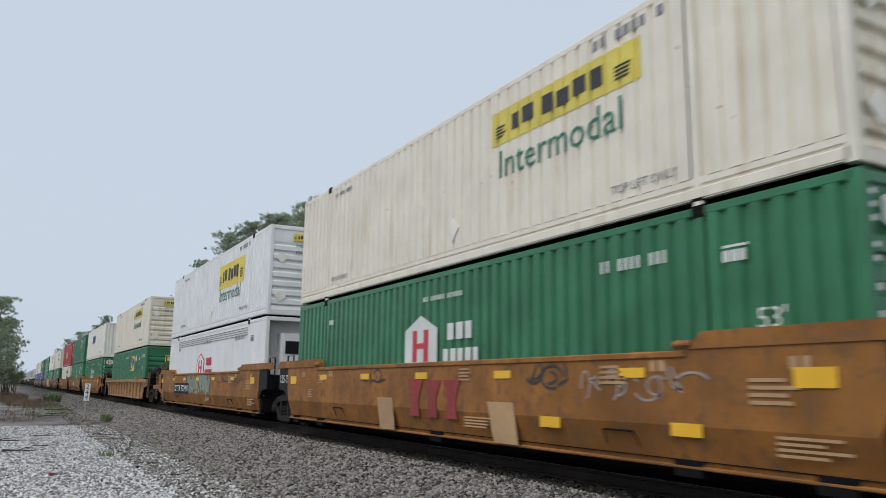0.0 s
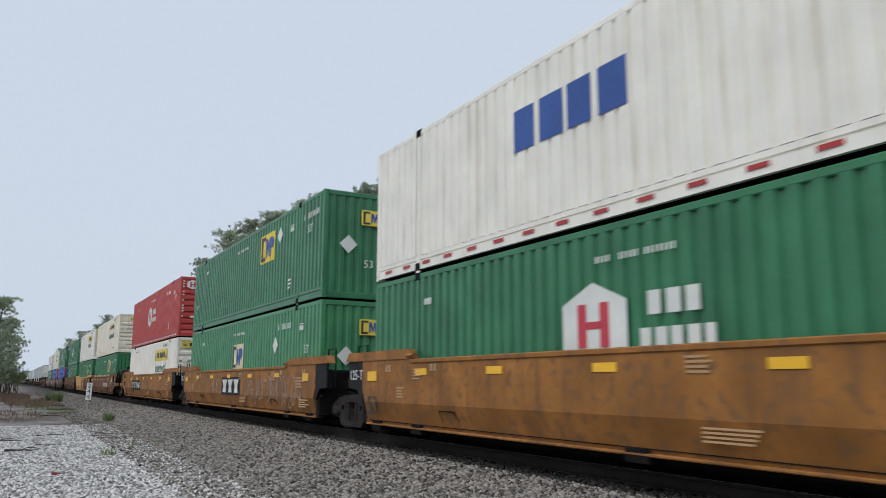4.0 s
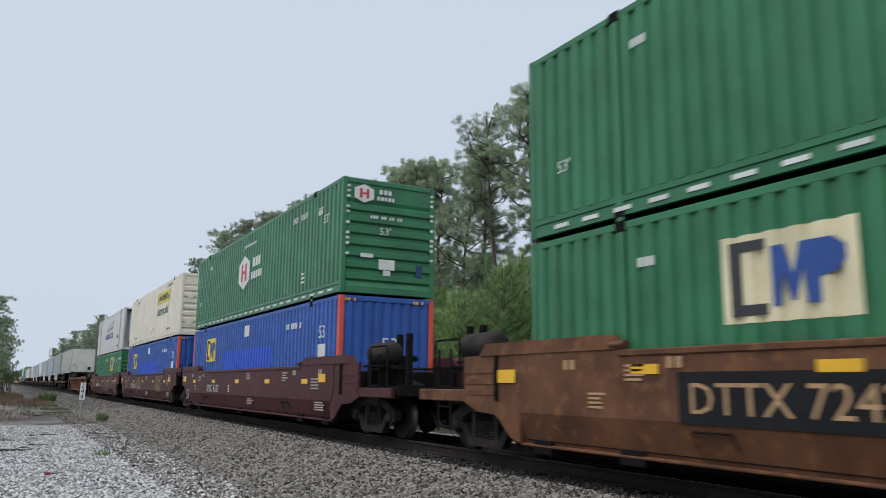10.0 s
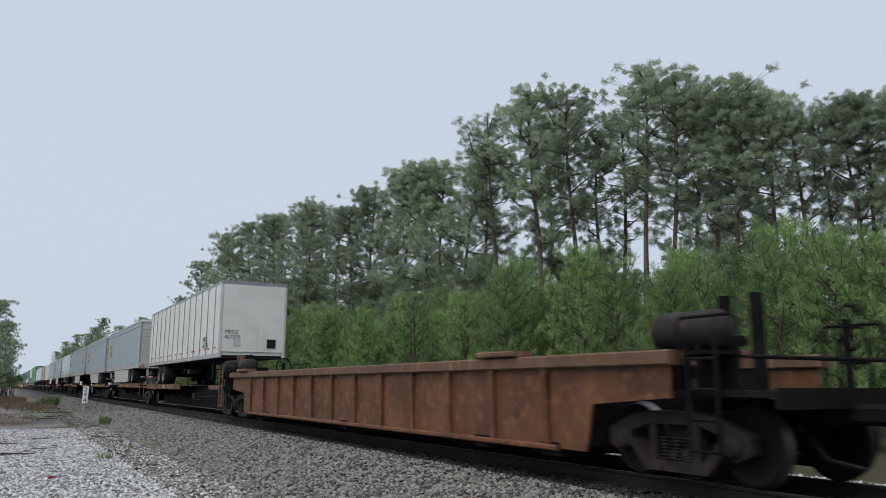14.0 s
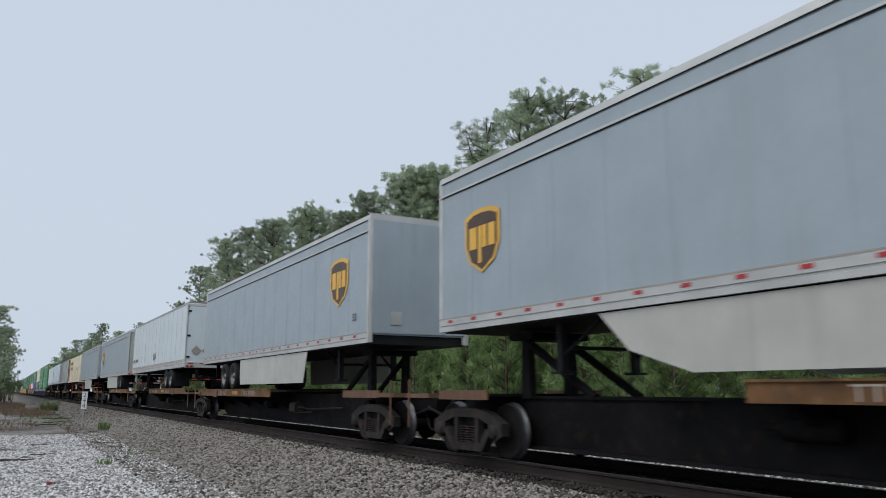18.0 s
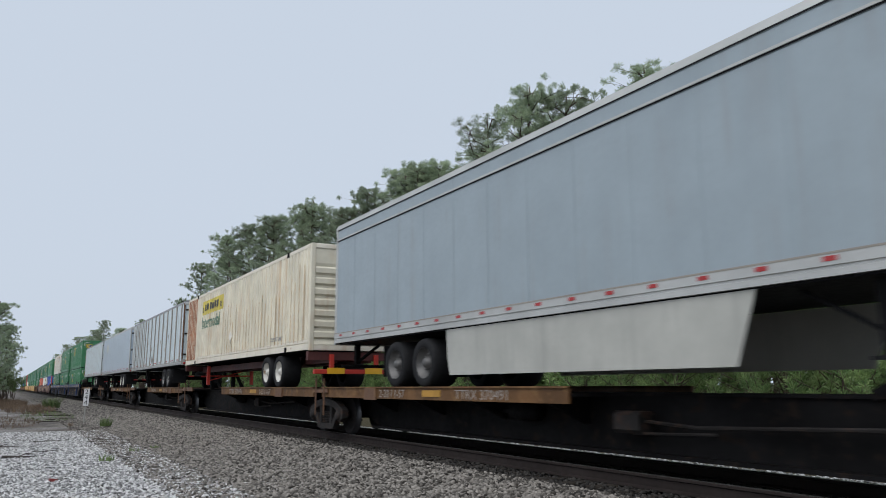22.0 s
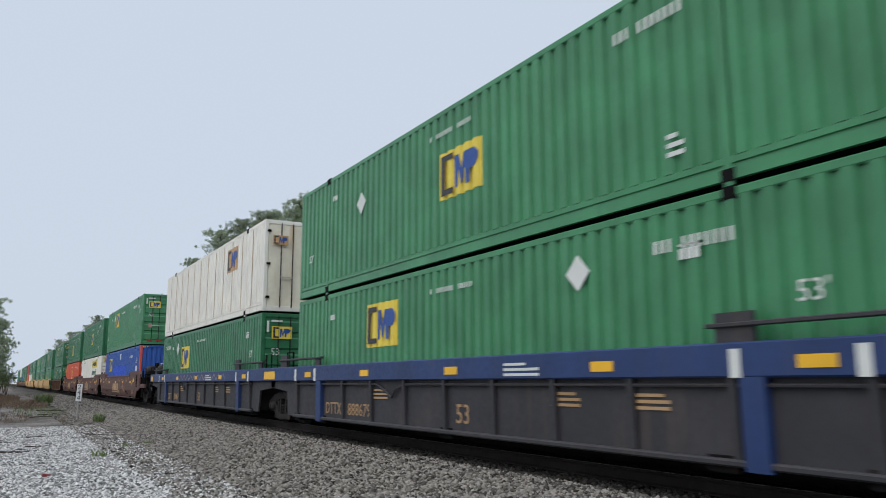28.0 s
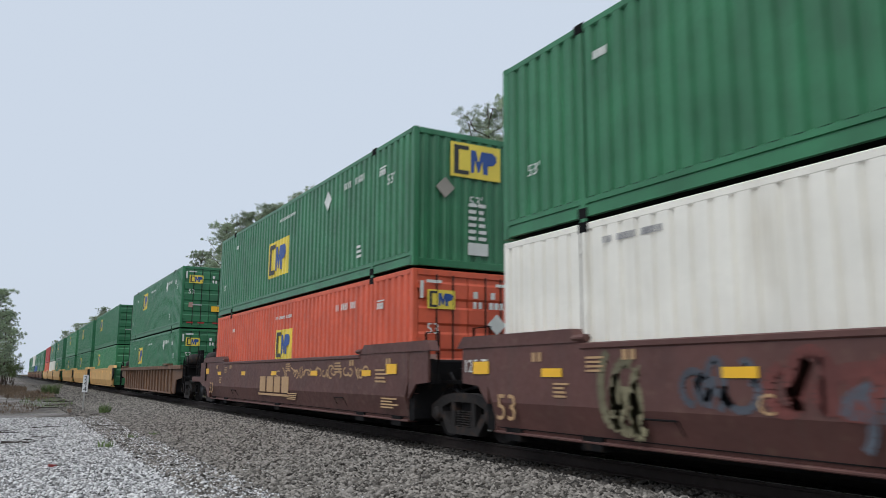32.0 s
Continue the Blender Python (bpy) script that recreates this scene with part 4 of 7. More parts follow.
def trailer(y, paint, nose_near, seams="none", doors="swing", rim="rimgrey", skirt=False, label="", band=False, axle=3.95, drop=0.0, rail=0.0):
    """Highway van trailer: box, rails, wheels, landing legs, doors, bumper. z = 0 at the box's underside."""
    t = thing("semi_trailer", label, "trailer", "trailers on the flat cars")
    h = TT - TB
    rh = rail or (0.26 if paint == "alu" else 0.17)      # height of the lower rail
    s = Shape()
    s.box(-CW + 0.01, CW - 0.01, 0.05, CL - 0.05, rh - 0.04, h - 0.12)
    part("box", s, paint, t)
    part("roof", Shape().prism([(-CW, h - 0.14), (-CW + 0.02, h - 0.03), (-CW + 0.1, h), (CW - 0.1, h), (CW - 0.02, h - 0.03), (CW, h - 0.14)], 0.0, CL, "xz"), "inkgrey" if paint in ("plate", "creamy") else "railing", t, "grey rounded roof cap")
    part("floor_frame", Shape().box(-CW + 0.08, CW - 0.08, 0.1, CL - 0.1, 0.02, 0.2), "black", t)
    for sx in (-1, 1):
        a, b = sorted((sx * (CW + 0.012), sx * (CW - 0.05)))
        part("bottom_rail", shared(("trail", sx, CL, rh), lambda: Shape().prism([(sx * (CW + d), z) for d, z in ((-0.05, 0.04), (0.012, 0.04), (0.012, rh * 0.42), (-0.008, rh * 0.44), (-0.008, rh * 0.56), (0.012, rh * 0.58), (0.012, rh), (-0.05, rh))], 0.02, CL - 0.02, "xz").mesh("bottom_rail")), "railing", t)
        a2, b2 = sorted((sx * (CW + 0.016), sx * CW))
        part("rail_lip", Shape().box(a2, b2, 0.02, CL - 0.02, rh, rh + 0.022), "post", t)
        for k in range(18 if paint == "creamy" else 26 if rail else 20) if sx < 0 else ():
            if paint == "creamy":
                part("reflector_tape", plate(0.27, 0.07), "tape", t, at=side_matrix(0.82 + (k // 3) * 2.6 + (k % 3) * (0.47 if k % 3 < 2 else 0.78), 0.38, -0.006))
            elif rail:
                part("reflector_tape", plate(0.19, 0.055), "tape", t, at=side_matrix(0.25 + k * 0.61, 0.28, 0.014))
            elif paint in ("plate", "shiny"):
                part("reflector_tape", plate(0.27, 0.055), "tape", t, at=side_matrix(0.35 + (k // 2) * 1.62 + (k % 2) * 0.42, 0.24, -0.006))
            else:
                part("reflector_tape", plate(0.15, 0.05), "tape", t, at=side_matrix(0.35 + k * 0.79, 0.19, 0.014))
        if band:
            part("roof_rib", Shape().box(a2, b2, 0.03, CL - 0.03, h - 0.42, h - 0.385), "railing", t)
            for v in (h - 0.44, h - 0.165):
                part("roof_seal", Shape().box(*sorted((sx * (CW + 0.004), sx * CW)), 0.03, CL - 0.03, v, v + 0.02), "black", t)
        if sx > 0:
            pass
        elif seams == "wide":
            for k in range(13):
                part("seam", bar(a2, b2, 0, 0.055, round(rh + 0.025, 3), h - 0.14), "post", t, at=(0, CL - 0.86 - 1.2 * k, 0))
        elif seams == "fluted":
            for k, u in enumerate([0.62 * n for n in range(1, 9)] + [5.86 + 1.21 * n for n in range(9)]):
                part("seam", bar(a2, b2, 0, 0.20, round(rh + 0.025, 3), h - 0.14), "post" if k % 2 or u > 5 else "railing", t, at=(0, CL - u - 0.1, 0))
        elif seams == "fine":
            for k in range(1, 14):
                part("seam", bar(-CW + 0.0055, -CW + 0.02, 0, 0.018 if paint != "plate" else 0.05, round(rh + 0.025, 3), h - 0.14), paint if paint != "plate" else "skirt", t, at=(0, k * CL / 14, 0))
        for yy in (0.0, CL - 0.1):
            part("corner_post", bar(a, b, 0, 0.1, 0.05, round(h - 0.13, 3), 0.02), "rustbrown" if seams == "fluted" and yy == 0.0 else "railing", t, at=(0, yy, 0))
    rear = CL if nose_near else 0.0
    at = pose(0, CL, 0, 0, 0, 180) if nose_near else Matrix.Identity(4)
    part("rear_sill", bar(-CW, CW, -0.04, 0.08, 0.0, 0.28, 0.02), "railing", t, at=at)
    part("rear_header", bar(-CW, CW, -0.03, 0.08, round(h - 0.22, 3), round(h - 0.08, 3), 0.02), "railing", t, at=at)
    for k in range(5):
        part("sill_tape", plate(0.2, 0.05), "tape", t, at=at @ end_matrix(0.15 + k * 0.5, 0.18, 0.045))
    for u in (0.12, 0.3, 2.2, 2.38):
        part("tail_light", shared("tlight", lambda: Shape().lathe([(0.0, -0.03), (0.05, -0.025), (0.06, 0.0)], n=12, axis="y").mesh("light", True)), "tape", t, "round red tail light", at @ Matrix.Translation((-CW + u, -0.045, 0.09)))
    if doors == "swing":
        for k in (0, 1):
            d = part("door", shared("tdoor", lambda: Shape().box(0, 1.2, -0.02, 0.05, 0.28, h - 0.22).mesh("door")), paint, t, at=at @ Matrix.Translation((-CW + 0.09 + k * 1.21, 0, 0)))
            for u in ((0.95, 1.1) if k == 0 else (0.1, 0.25)):
                part("lock_rod", shared("trod", lambda: Shape().tube([(0, -0.045, 0.2), (0, -0.045, h - 0.15)], 0.017).mesh("rod")), "railing", d, at=(u, 0, 0))
            for hz in (0.45, 1.4, 2.5):
                part("hinge", bar(0, 0.14, -0.05, -0.02, 0, 0.08), "frame" if paint in ("plate", "shiny") else "railing", d, at=(-0.04 if k == 0 else 1.08, 0, hz))
            part("lock_handle", bar(0, 0.3, -0.08, -0.05, 0, 0.04), "railing", d, at=(0.75 if k == 0 else 0.12, 0, 0.55))
    else:
        for k in range(6):
            z0 = 0.28 + k * (h - 0.5) / 6
            part("door_slat", shared("slat", lambda: Shape().box(-CW + 0.12, CW - 0.12, 0.0, 0.05, 0.006, (h - 0.5) / 6 - 0.012).mesh("slat")), "skirt", t, at=at @ Matrix.Translation((0, 0, z0)))
        part("warning_panel", plate(0.34, 0.3), "reflector", t, "yellow warning panel", at @ end_matrix(1.95, 0.62, 0.008))
        part("door_latch", bar(0, 0.5, -0.05, 0.0, 0, 0.08), "black", t, at=at @ Matrix.Translation((-0.1, 0, 0.34)))
    g = Shape()
    for sx in (-0.72, 0.72):
        g.box(sx - 0.06, sx + 0.06, 0.02, 0.14, -0.45, 0.05)
        g.tube([(sx, 0.08, -0.42), (sx * 0.45, 0.5, 0.0)], 0.04)
    g.box(-1.1, 1.1, 0.0, 0.08, -0.54, -0.47, 0.01)
    part("underride_guard", g, "railing" if doors == "roll" else "steel", t, "steel underride guard with striped tape", at)
    for k in range(4):
        part("guard_tape", plate(0.24, 0.06), "tape", t, at=at @ end_matrix(0.35 + k * 0.55, -0.53, 0.004))
    # nose end
    nat = Matrix.Identity(4) if nose_near else pose(0, CL, 0, 0, 0, 180)
    part("nose_panel", shared("nose", lambda: Shape().box(-CW + 0.08, CW - 0.08, 0.0, 0.06, 0.26, h - 0.14, 0.0).mesh("nose")), paint, t, at=nat)
    for k in (0.07, 2 * CW - 0.07):
        part("nose_corner", shared("ncorner", lambda: Shape().lathe([(0.07, 0.05), (0.07, h - 0.13)], n=12, axis="z").mesh("corner", True)), "railing", t, at=nat @ Matrix.Translation((-CW + k, 0.06, 0)))
    part("glad_box", bar(0, 0.34, -0.03, 0.0, 0, 0.34), "black", t, "dark connector box", nat @ Matrix.Translation((0.55, 0, 0.42)))
    part("nose_lamp_panel", bar(0, 0.28, -0.015, 0.0, 0, 0.3), "railing", t, "", nat @ Matrix.Translation((-0.75, 0, 0.45)))
    legs = Shape()
    ly = 2.9 if nose_near else CL - 2.9
    for sx in (-0.75, 0.75):
        legs.box(sx - 0.06, sx + 0.06, ly - 0.06, ly + 0.06, -0.72, 0.04)
        legs.box(sx - 0.14, sx + 0.14, ly - 0.13, ly + 0.13, -0.76, -0.72)
        legs.tube([(sx, ly, -0.5), (sx, ly + (0.9 if nose_near else -0.9), 0.0)], 0.03)
    legs.tube([(-0.75, ly, -0.35), (0.75, ly, -0.35)], 0.03)
    part("landing_gear", legs, "black", t)
    wy = CL - axle if nose_near else axle
    trailer_wheels(t, wy, rim, drop)
    if skirt:
        y0, y1 = (wy - 8.2, wy - 1.5) if nose_near else (wy + 1.25, wy + 7.2)
        slope = 0.12 if nose_near else 1.6 if axle < 3.5 else 0.35
        y1 += 1.5 if slope > 1 else 0.0
        for sx in (-1, 1):
            a, b = sorted((sx * (CW - 0.03), sx * (CW - 0.05)))
            pts = [(y0, 0.02), (y0 + (0.3 if nose_near else 0.12), -0.80), (y1 - slope, -0.80), (y1 - slope * 0.35, -0.5), (y1, 0.02)]
            part("side_skirt", Shape().prism(pts, a, b), "skirt", t, "plain grey aerodynamic side skirt")
    TRAIN.append((t, y, TB))
    return t


def mark_shield(t, u, v, k=1.0):
    pts = [(1.28 * a, b) for a, b in [(0, 0.95), (0.0, 0.45), (0.12, 0.18), (0.40, 0.0), (0.68, 0.18), (0.80, 0.45), (0.80, 0.95), (0.62, 1.03), (0.40, 1.05), (0.18, 1.03)]]
    p = part("badge", poly(("shield", k), [(a * k, b * k) for a, b in pts]), "gold", t, "golden shield badge with brown field", side_matrix(u, v, 0.006))
    part("badge_field", poly(("field", k), [((a - 0.51) * 0.86 * k + 0.51 * k, (b - 0.5) * 0.88 * k + 0.49 * k) for a, b in pts]), "shield", p, at=(0, 0, 0.006))
    for a, b, w, h in ((0.15, 0.40, 0.22, 0.36), (0.42, 0.16, 0.09, 0.60), (0.53, 0.40, 0.13, 0.36), (0.71, 0.40, 0.19, 0.36)):
        part("badge_block", plate(round(w * k, 3), round(h * k, 3)), "gold", p, at=(a * k, b * k, 0.011))


def chassis_box(y, label):
    """The container that rides on a skeletal road chassis on the spine car."""
    c = container(y, 2.10, "rusty", "corr", "ribs", label, rails="cream", posts="rusty", group="trailers on the flat cars")
    f = thing("container_chassis", "rust-red skeletal road chassis with white-rimmed wheels", "trailer", "trailers on the flat cars")
    s = Shape()
    for sx in (-0.5, 0.5):
        s.box(sx - 0.06, sx + 0.06, 0.1, CL - 0.1, -0.32, -0.08, 0.01)
    for k in range(9):
        s.box(-0.5, 0.5, 0.5 + k * 1.85, 0.6 + k * 1.85, -0.28, -0.12)
    for yy in (0.05, CL - 0.2):
        s.box(-CW, CW, yy, yy + 0.15, -0.26, -0.03, 0.01)
    part("main_frame", s, "chassis", f)
    leg = Shape()
    for sx in (-0.9, 0.9):
        leg.box(sx - 0.06, sx + 0.06, CL - 2.9, CL - 2.78, -0.86, -0.1)
    leg.tube([(-0.9, CL - 2.84, -0.5), (0.9, CL - 2.84, -0.5)], 0.03).tube([(-0.9, CL - 2.84, -0.7), (0.9, CL - 2.84, -0.2)], 0.025)
    part("landing_gear", leg, "chassisred", f, "bright red landing legs")
    part("bumper", Shape().box(-1.15, 1.15, -0.05, 0.05, -0.62, -0.5, 0.01).box(-0.7, -0.6, -0.05, 0.05, -0.5, -0.1).box(0.6, 0.7, -0.05, 0.05, -0.5, -0.1), "chassisred", f)
    for u in (0.5, 1.6):
        part("warning_panel", plate(0.5, 0.16), "reflector", f, "yellow warning panel", end_matrix(u, -0.62, 0.06))
    for k in (-0.625, 0.625):
        for sx in (-1, 1):
            wh = part("wheel", shared("tyre", make_tyre), "tyre", f, "black dual trailer tyre", pose(sx * 1.14, 3.27 + k, 1.585 - 2.10, 0, 0, 0 if sx < 0 else 180))
            part("rim", shared("rim", make_rim), "rimwhite", wh, "chalky white steel rim")
    TRAIN.append((f, y, 2.10))
    return c


M["chassis"] = mat("rust_red_chassis_paint", (0.09, 0.025, 0.022), 0.6, var=0.2)
M["chassisred"] = mat("bright_red_chassis_paint", (0.5, 0.04, 0.025), 0.5, var=0.12)


# ---- the train, unit by unit ----
LOW, HIGH = 0.37, 3.33


def advance(t):
    """How far the train has come at t seconds."""
    return 17.999 * (t - 16)


def two(c, u, v, text="53'", size=0.34, ink="inkwhite"):
    return part("lettering", words(text, size), ink, c, text, side_matrix(u, v, 0.008))


def small_marks(c, ink, seed, number=12.45, tall=0):
    """Stencils that most containers carry."""
    part("stencil", bars(19, 0.045, 0.09, 0.75, seed), ink, c, "small stencilled line", side_matrix(7.3, 2.38, 0.006))
    part("stencil", bars(11, 0.06, 0.16, 0.9, seed + 1), ink, c, "stencilled serial number", side_matrix(number, 2.30, 0.006))
    part("stencil", bars(3, 0.09, 0.13, 0.25, 20), ink, c, "", side_matrix(14.5 if number < 13 else 13.4, 2.18, 0.006))
    part("stencil", plate(0.34, 0.03), ink, c, "", side_matrix(14.5 if number < 13 else 13.4, 2.34, 0.006))
    part("stencil", bars(3, 0.08, 0.12, 0.25, 20), ink, c, "", side_matrix(2.3, 2.25, 0.006))
    part("stencil", lines(3, 0.28, 0.06, seed), ink, c, "", side_matrix(13.3, 0.5, 0.006))


def box_emp(y, z, paint, end="ribs", u=6.3, v=1.5, diamond=12.1, number=12.45, wide=1.55, dv=2.0, lean=False, marks="emp", film="yellow"):
    c = container(y, z, paint, "corr", end, ("dark" if paint == "green" else "bright") + " green corrugated intermodal container with a yellow panel", lean=lean)
    mark_square(c, side_matrix(u, v, 0.006), wide, film=film)
    if lean:
        return c
    small_marks(c, "inkwhite", int(abs(y)) % 7, number)
    two(c, 14.9, 1.55 if z < 1 else 1.9, "53'", 0.32)
    two(c, 0.7, 0.9, "53'", 0.26)
    if diamond:
        mark_diamond(c, side_matrix(diamond, dv, 0.006), 0.9)
    end_marks(c, end, marks)
    return c


def end_marks(c, end, kind):
    if end == "door":
        mark_square(c, end_matrix(0.32, 2.1, 0.03), 0.64)
        part("stencil", bars(4, 0.11, 0.14, 0.3, 2), "inkwhite", c, "", end_matrix(1.4, 2.35, 0.03))
        part("stencil", bars(6, 0.10, 0.14, 0.3, 4), "inkwhite", c, "", end_matrix(1.4, 2.14, 0.03))
        mark_diamond(c, end_matrix(1.75, 1.6, 0.03), 0.8)
        part("lettering", words("53", 0.3), "inkwhite", c, "53", end_matrix(0.3, 1.6, 0.03))
        part("notice", plate(0.42, 0.26), "reflector", c, "orange notice", end_matrix(1.4, 0.78, 0.03))
        part("notice", plate(0.4, 0.24), "placard", c, "pale notice", end_matrix(1.9, 0.78, 0.03))
        part("notice", plate(0.2, 0.24), "placard", c, "pale notice", end_matrix(0.35, 0.95, 0.03))
        for u in (0.3, 0.8, 1.5, 2.0):
            part("reflector_tape", plate(0.3, 0.07), "tape", c, at=end_matrix(u, 0.2, 0.03))
        for u, v, w, h in ((0.16, 2.3, 0.07, 0.35), (0.3, 2.62, 0.35, 0.06), (2.36, 2.3, 0.07, 0.35), (1.95, 2.62, 0.35, 0.06)):
            part("reflector_tape", plate(w, h), "inkwhite", c, "white reflective tape", end_matrix(u, v, 0.03))
    elif kind == "emp":
        mark_square(c, end_matrix(1.05, 2.0, 0.05), 0.7)
        mark_diamond(c, end_matrix(0.45, 1.2, 0.012), 0.9)
        part("lettering", words("53", 0.3), "inkwhite", c, "53", end_matrix(1.15, 0.85, 0.012))
        part("stencil", bars(14, 0.075, 0.10, 0.75, 7), "inkwhite", c, "upright serial number", end_matrix(2.44, 2.5, 0.012) @ pose(0, 0, 0, 0, 0, -90))
    elif kind == "empwide":
        mark_square(c, end_matrix(0.85, 1.95, 0.012), 1.25)
        mark_diamond(c, end_matrix(0.5, 1.45, 0.016), 0.8, "post")
        part("lettering", words("53'", 0.3), "inkwhite", c, "53'", end_matrix(1.3, 1.35, 0.012))
        for k, u in enumerate((1.3, 1.55)):
            part("stencil", lines(6, 0.2, 0.075, 5 + k), "inkwhite", c, "", end_matrix(u, 0.62, 0.012))
        part("notice", plate(0.5, 0.26), "inkwhite", c, "white notice", end_matrix(1.28, 0.3, 0.012))
    elif kind in ("jb", "jbwide"):
        mark_yellow_panel(c, *((end_matrix(0.75, 2.42, 0.012), 0.95, 0.24) if kind == "jb" else (end_matrix(0.22, 2.4, 0.012), 2.1, 0.34)))
        part("lettering", words("Intermodal", 0.17), "inkgreen", c, "Intermodal", end_matrix(0.85, 2.22, 0.012))
        part("stencil", bars(10, 0.06, 0.09, 0.25, 5), "inkgrey", c, "", end_matrix(0.85, 2.0, 0.012))
        mark_diamond(c, end_matrix(0.2, 1.65, 0.012), 0.7, "offwhite")
        mark_diamond(c, end_matrix(0.2, 0.4, 0.012), 0.7, "offwhite")
        part("notice", plate(0.16, 0.2), "inkgrey", c, "grey data plate", end_matrix(1.6, 0.42, 0.012))
        part("notice", plate(0.18, 0.32), "inkgrey", c, "document holder", end_matrix(1.95, 0.36, 0.012))
    elif kind == "hub":
        mark_hexagon(c, end_matrix(0.3, 2.28, 0.012), 0.4)
        part("stencil", bars(12, 0.06, 0.08, 0.25, 5), "inkwhite", c, "", end_matrix(0.75, 1.9, 0.012))
        part("lettering", words("53'", 0.28), "inkwhite", c, "53'", end_matrix(1.0, 1.5, 0.012))
        part("notice", plate(0.44, 0.26), "inkwhite", c, "white notice", end_matrix(1.0, 0.62, 0.012))
        part("notice", plate(0.2, 0.14), "inkwhite", c, "white notice", end_matrix(1.12, 0.47, 0.012))
        part("notice", plate(0.34, 0.1), "inkwhite", c, "white notice", end_matrix(0.5, 0.9, 0.012))
        part("notice", plate(0.18, 0.3), "navy", c, "dark blue data plate", end_matrix(2.05, 0.5, 0.012))
        for k in (0.1, 2.45):
            part("stencil", bars(14, 0.075, 0.09, 0.75, 7), "inkwhite", c, "upright serial number", end_matrix(k, 2.7, 0.012) @ pose(0, 0, 0, 0, 0, -90))


def box_jb(y, z, paint="cream", u=9.74, v=1.86, w=3.6, h=0.6, end="ribs", style="jb", label="", film="jbyellow", slotted=False):
    c = container(y, z, paint, style, end, label or "weathered cream corrugated container with a yellow panel", castings="steel")
    mark_yellow_panel(c, side_matrix(u, v, 0.008), w, h, mats=(film, "ink"))
    k = w * 0.89 / 4.62
    part("lettering", words("Intermodal", k), "inkgreen", c, "Intermodal", side_matrix(u + 0.18, v - 0.59 if h < 0.8 else v - 0.48, 0.008))
    part("lettering", words("TOP LIFT ONLY", 0.17), "inkgrey", c, "TOP LIFT ONLY", side_matrix(12.7, 0.39, 0.008))
    part("lettering", words("TOP LIFT ONLY", 0.15), "inkgrey", c, "TOP LIFT ONLY", side_matrix(2.3, 0.39, 0.008))
    part("stencil", bars(9, 0.12, 0.14, 0.3, 4), "inkgrey", c, "", side_matrix(12.4, 2.58, 0.008))
    part("stencil", bars(12, 0.07, 0.09, 0.3, 4), "inkgrey", c, "", side_matrix(2.4, 2.55, 0.008))
    mark_diamond(c, side_matrix(8.2, 0.45, 0.008), 0.8, "offwhite")
    a, b = -CW - 0.012, -CW + 0.03
    part("sill_band", bar(a, b, 0.15, CL - 0.15, 0.03, 0.16, 0.01), "offwhite" if slotted else paint, c, "pale sill band")
    if slotted:
        part("sill_pattern", shared("slots", lambda: slots().mesh("slots")), "post", c)
    end_marks(c, end, "jbwide" if paint == "offwhite" or "dirty" in label else "jb")
    return c


def slots():
    s = Shape()
    for k in range(24):
        s.box(-CW - 0.015, -CW - 0.002, 0.5 + k * 0.64, 0.82 + k * 0.64, 0.08, 0.14)
    return s


def box_hub(y, z, paint="green", u=6.56, v=0.95, k=1.0, end="ribs", core="inkred", ink="inkwhite", label="", style="corr", rails=None, posts=None):
    c = container(y, z, paint, style, end, label or "green corrugated intermodal container with a white badge", rails=rails, posts=posts)
    mark_hexagon(c, side_matrix(u, v, 0.006), k, ink, core, True, ink == "inkred")
    small_marks(c, "inkwhite" if ink == "inkwhite" else "inkgrey", int(abs(y)) % 5)
    if style == "corr":
        two(c, 14.9, 1.42 if z < 1 and y < -250 else 1.9, "53'", 0.32)
        two(c, 0.7, 0.9, "53'", 0.26)
        part("sill_pattern", shared("slots", lambda: slots().mesh("slots")), "inkwhite", c, "white dashes along the sill")
        end_marks(c, end, "hub")
    return c


def box_blue(y, z):
    c = container(y, z, "blue", "corr", "corr", "bright blue corrugated container with coral-red corner posts", ends="endred")
    mark_square(c, side_matrix(2.44, 1.57, 0.006), 1.45)
    part("patch", film_sheet(side_matrix(5.17, 1.2), 5.82, 0.67), "bluepatch", c, "brighter blue repainted patch", side_matrix(5.17, 1.2, 0.004))
    part("notice", plate(0.55, 0.36), "inkwhite", c, "white square notice", side_matrix(7.83, 2.28, 0.006))
    part("stencil", bars(9, 0.11, 0.16, 0.3, 4), "inkwhite", c, "", side_matrix(12.2, 2.25, 0.006))
    part("lettering", words("53", 0.46), "inkwhite", c, "53", side_matrix(14.8, 1.9, 0.006))
    part("notice", plate(0.5, 0.37), "inkwhite", c, "white square notice", side_matrix(14.8, 1.38, 0.006))
    part("lettering", words("53", 0.5), "inkwhite", c, "53", end_matrix(1.1, 1.55, 0.016))
    part("notice", plate(0.55, 0.22), "inkwhite", c, "white notice", end_matrix(1.1, 1.25, 0.016))
    for u in (0.14, 2.0):
        part("hazard_tape", bars(5, 0.05, 0.08, 0.5, 9), "reflector", c, "striped hazard tape", end_matrix(u, 2.76, 0.01))
    return c


M["bluepatch"] = mat("bright_blue_patch_paint", (0.010, 0.07, 0.50), 0.45, var=0.06)


M["darkred"] = mat("faded_dark_red_lettering", (0.24, 0.03, 0.028), 0.6, var=0.2)


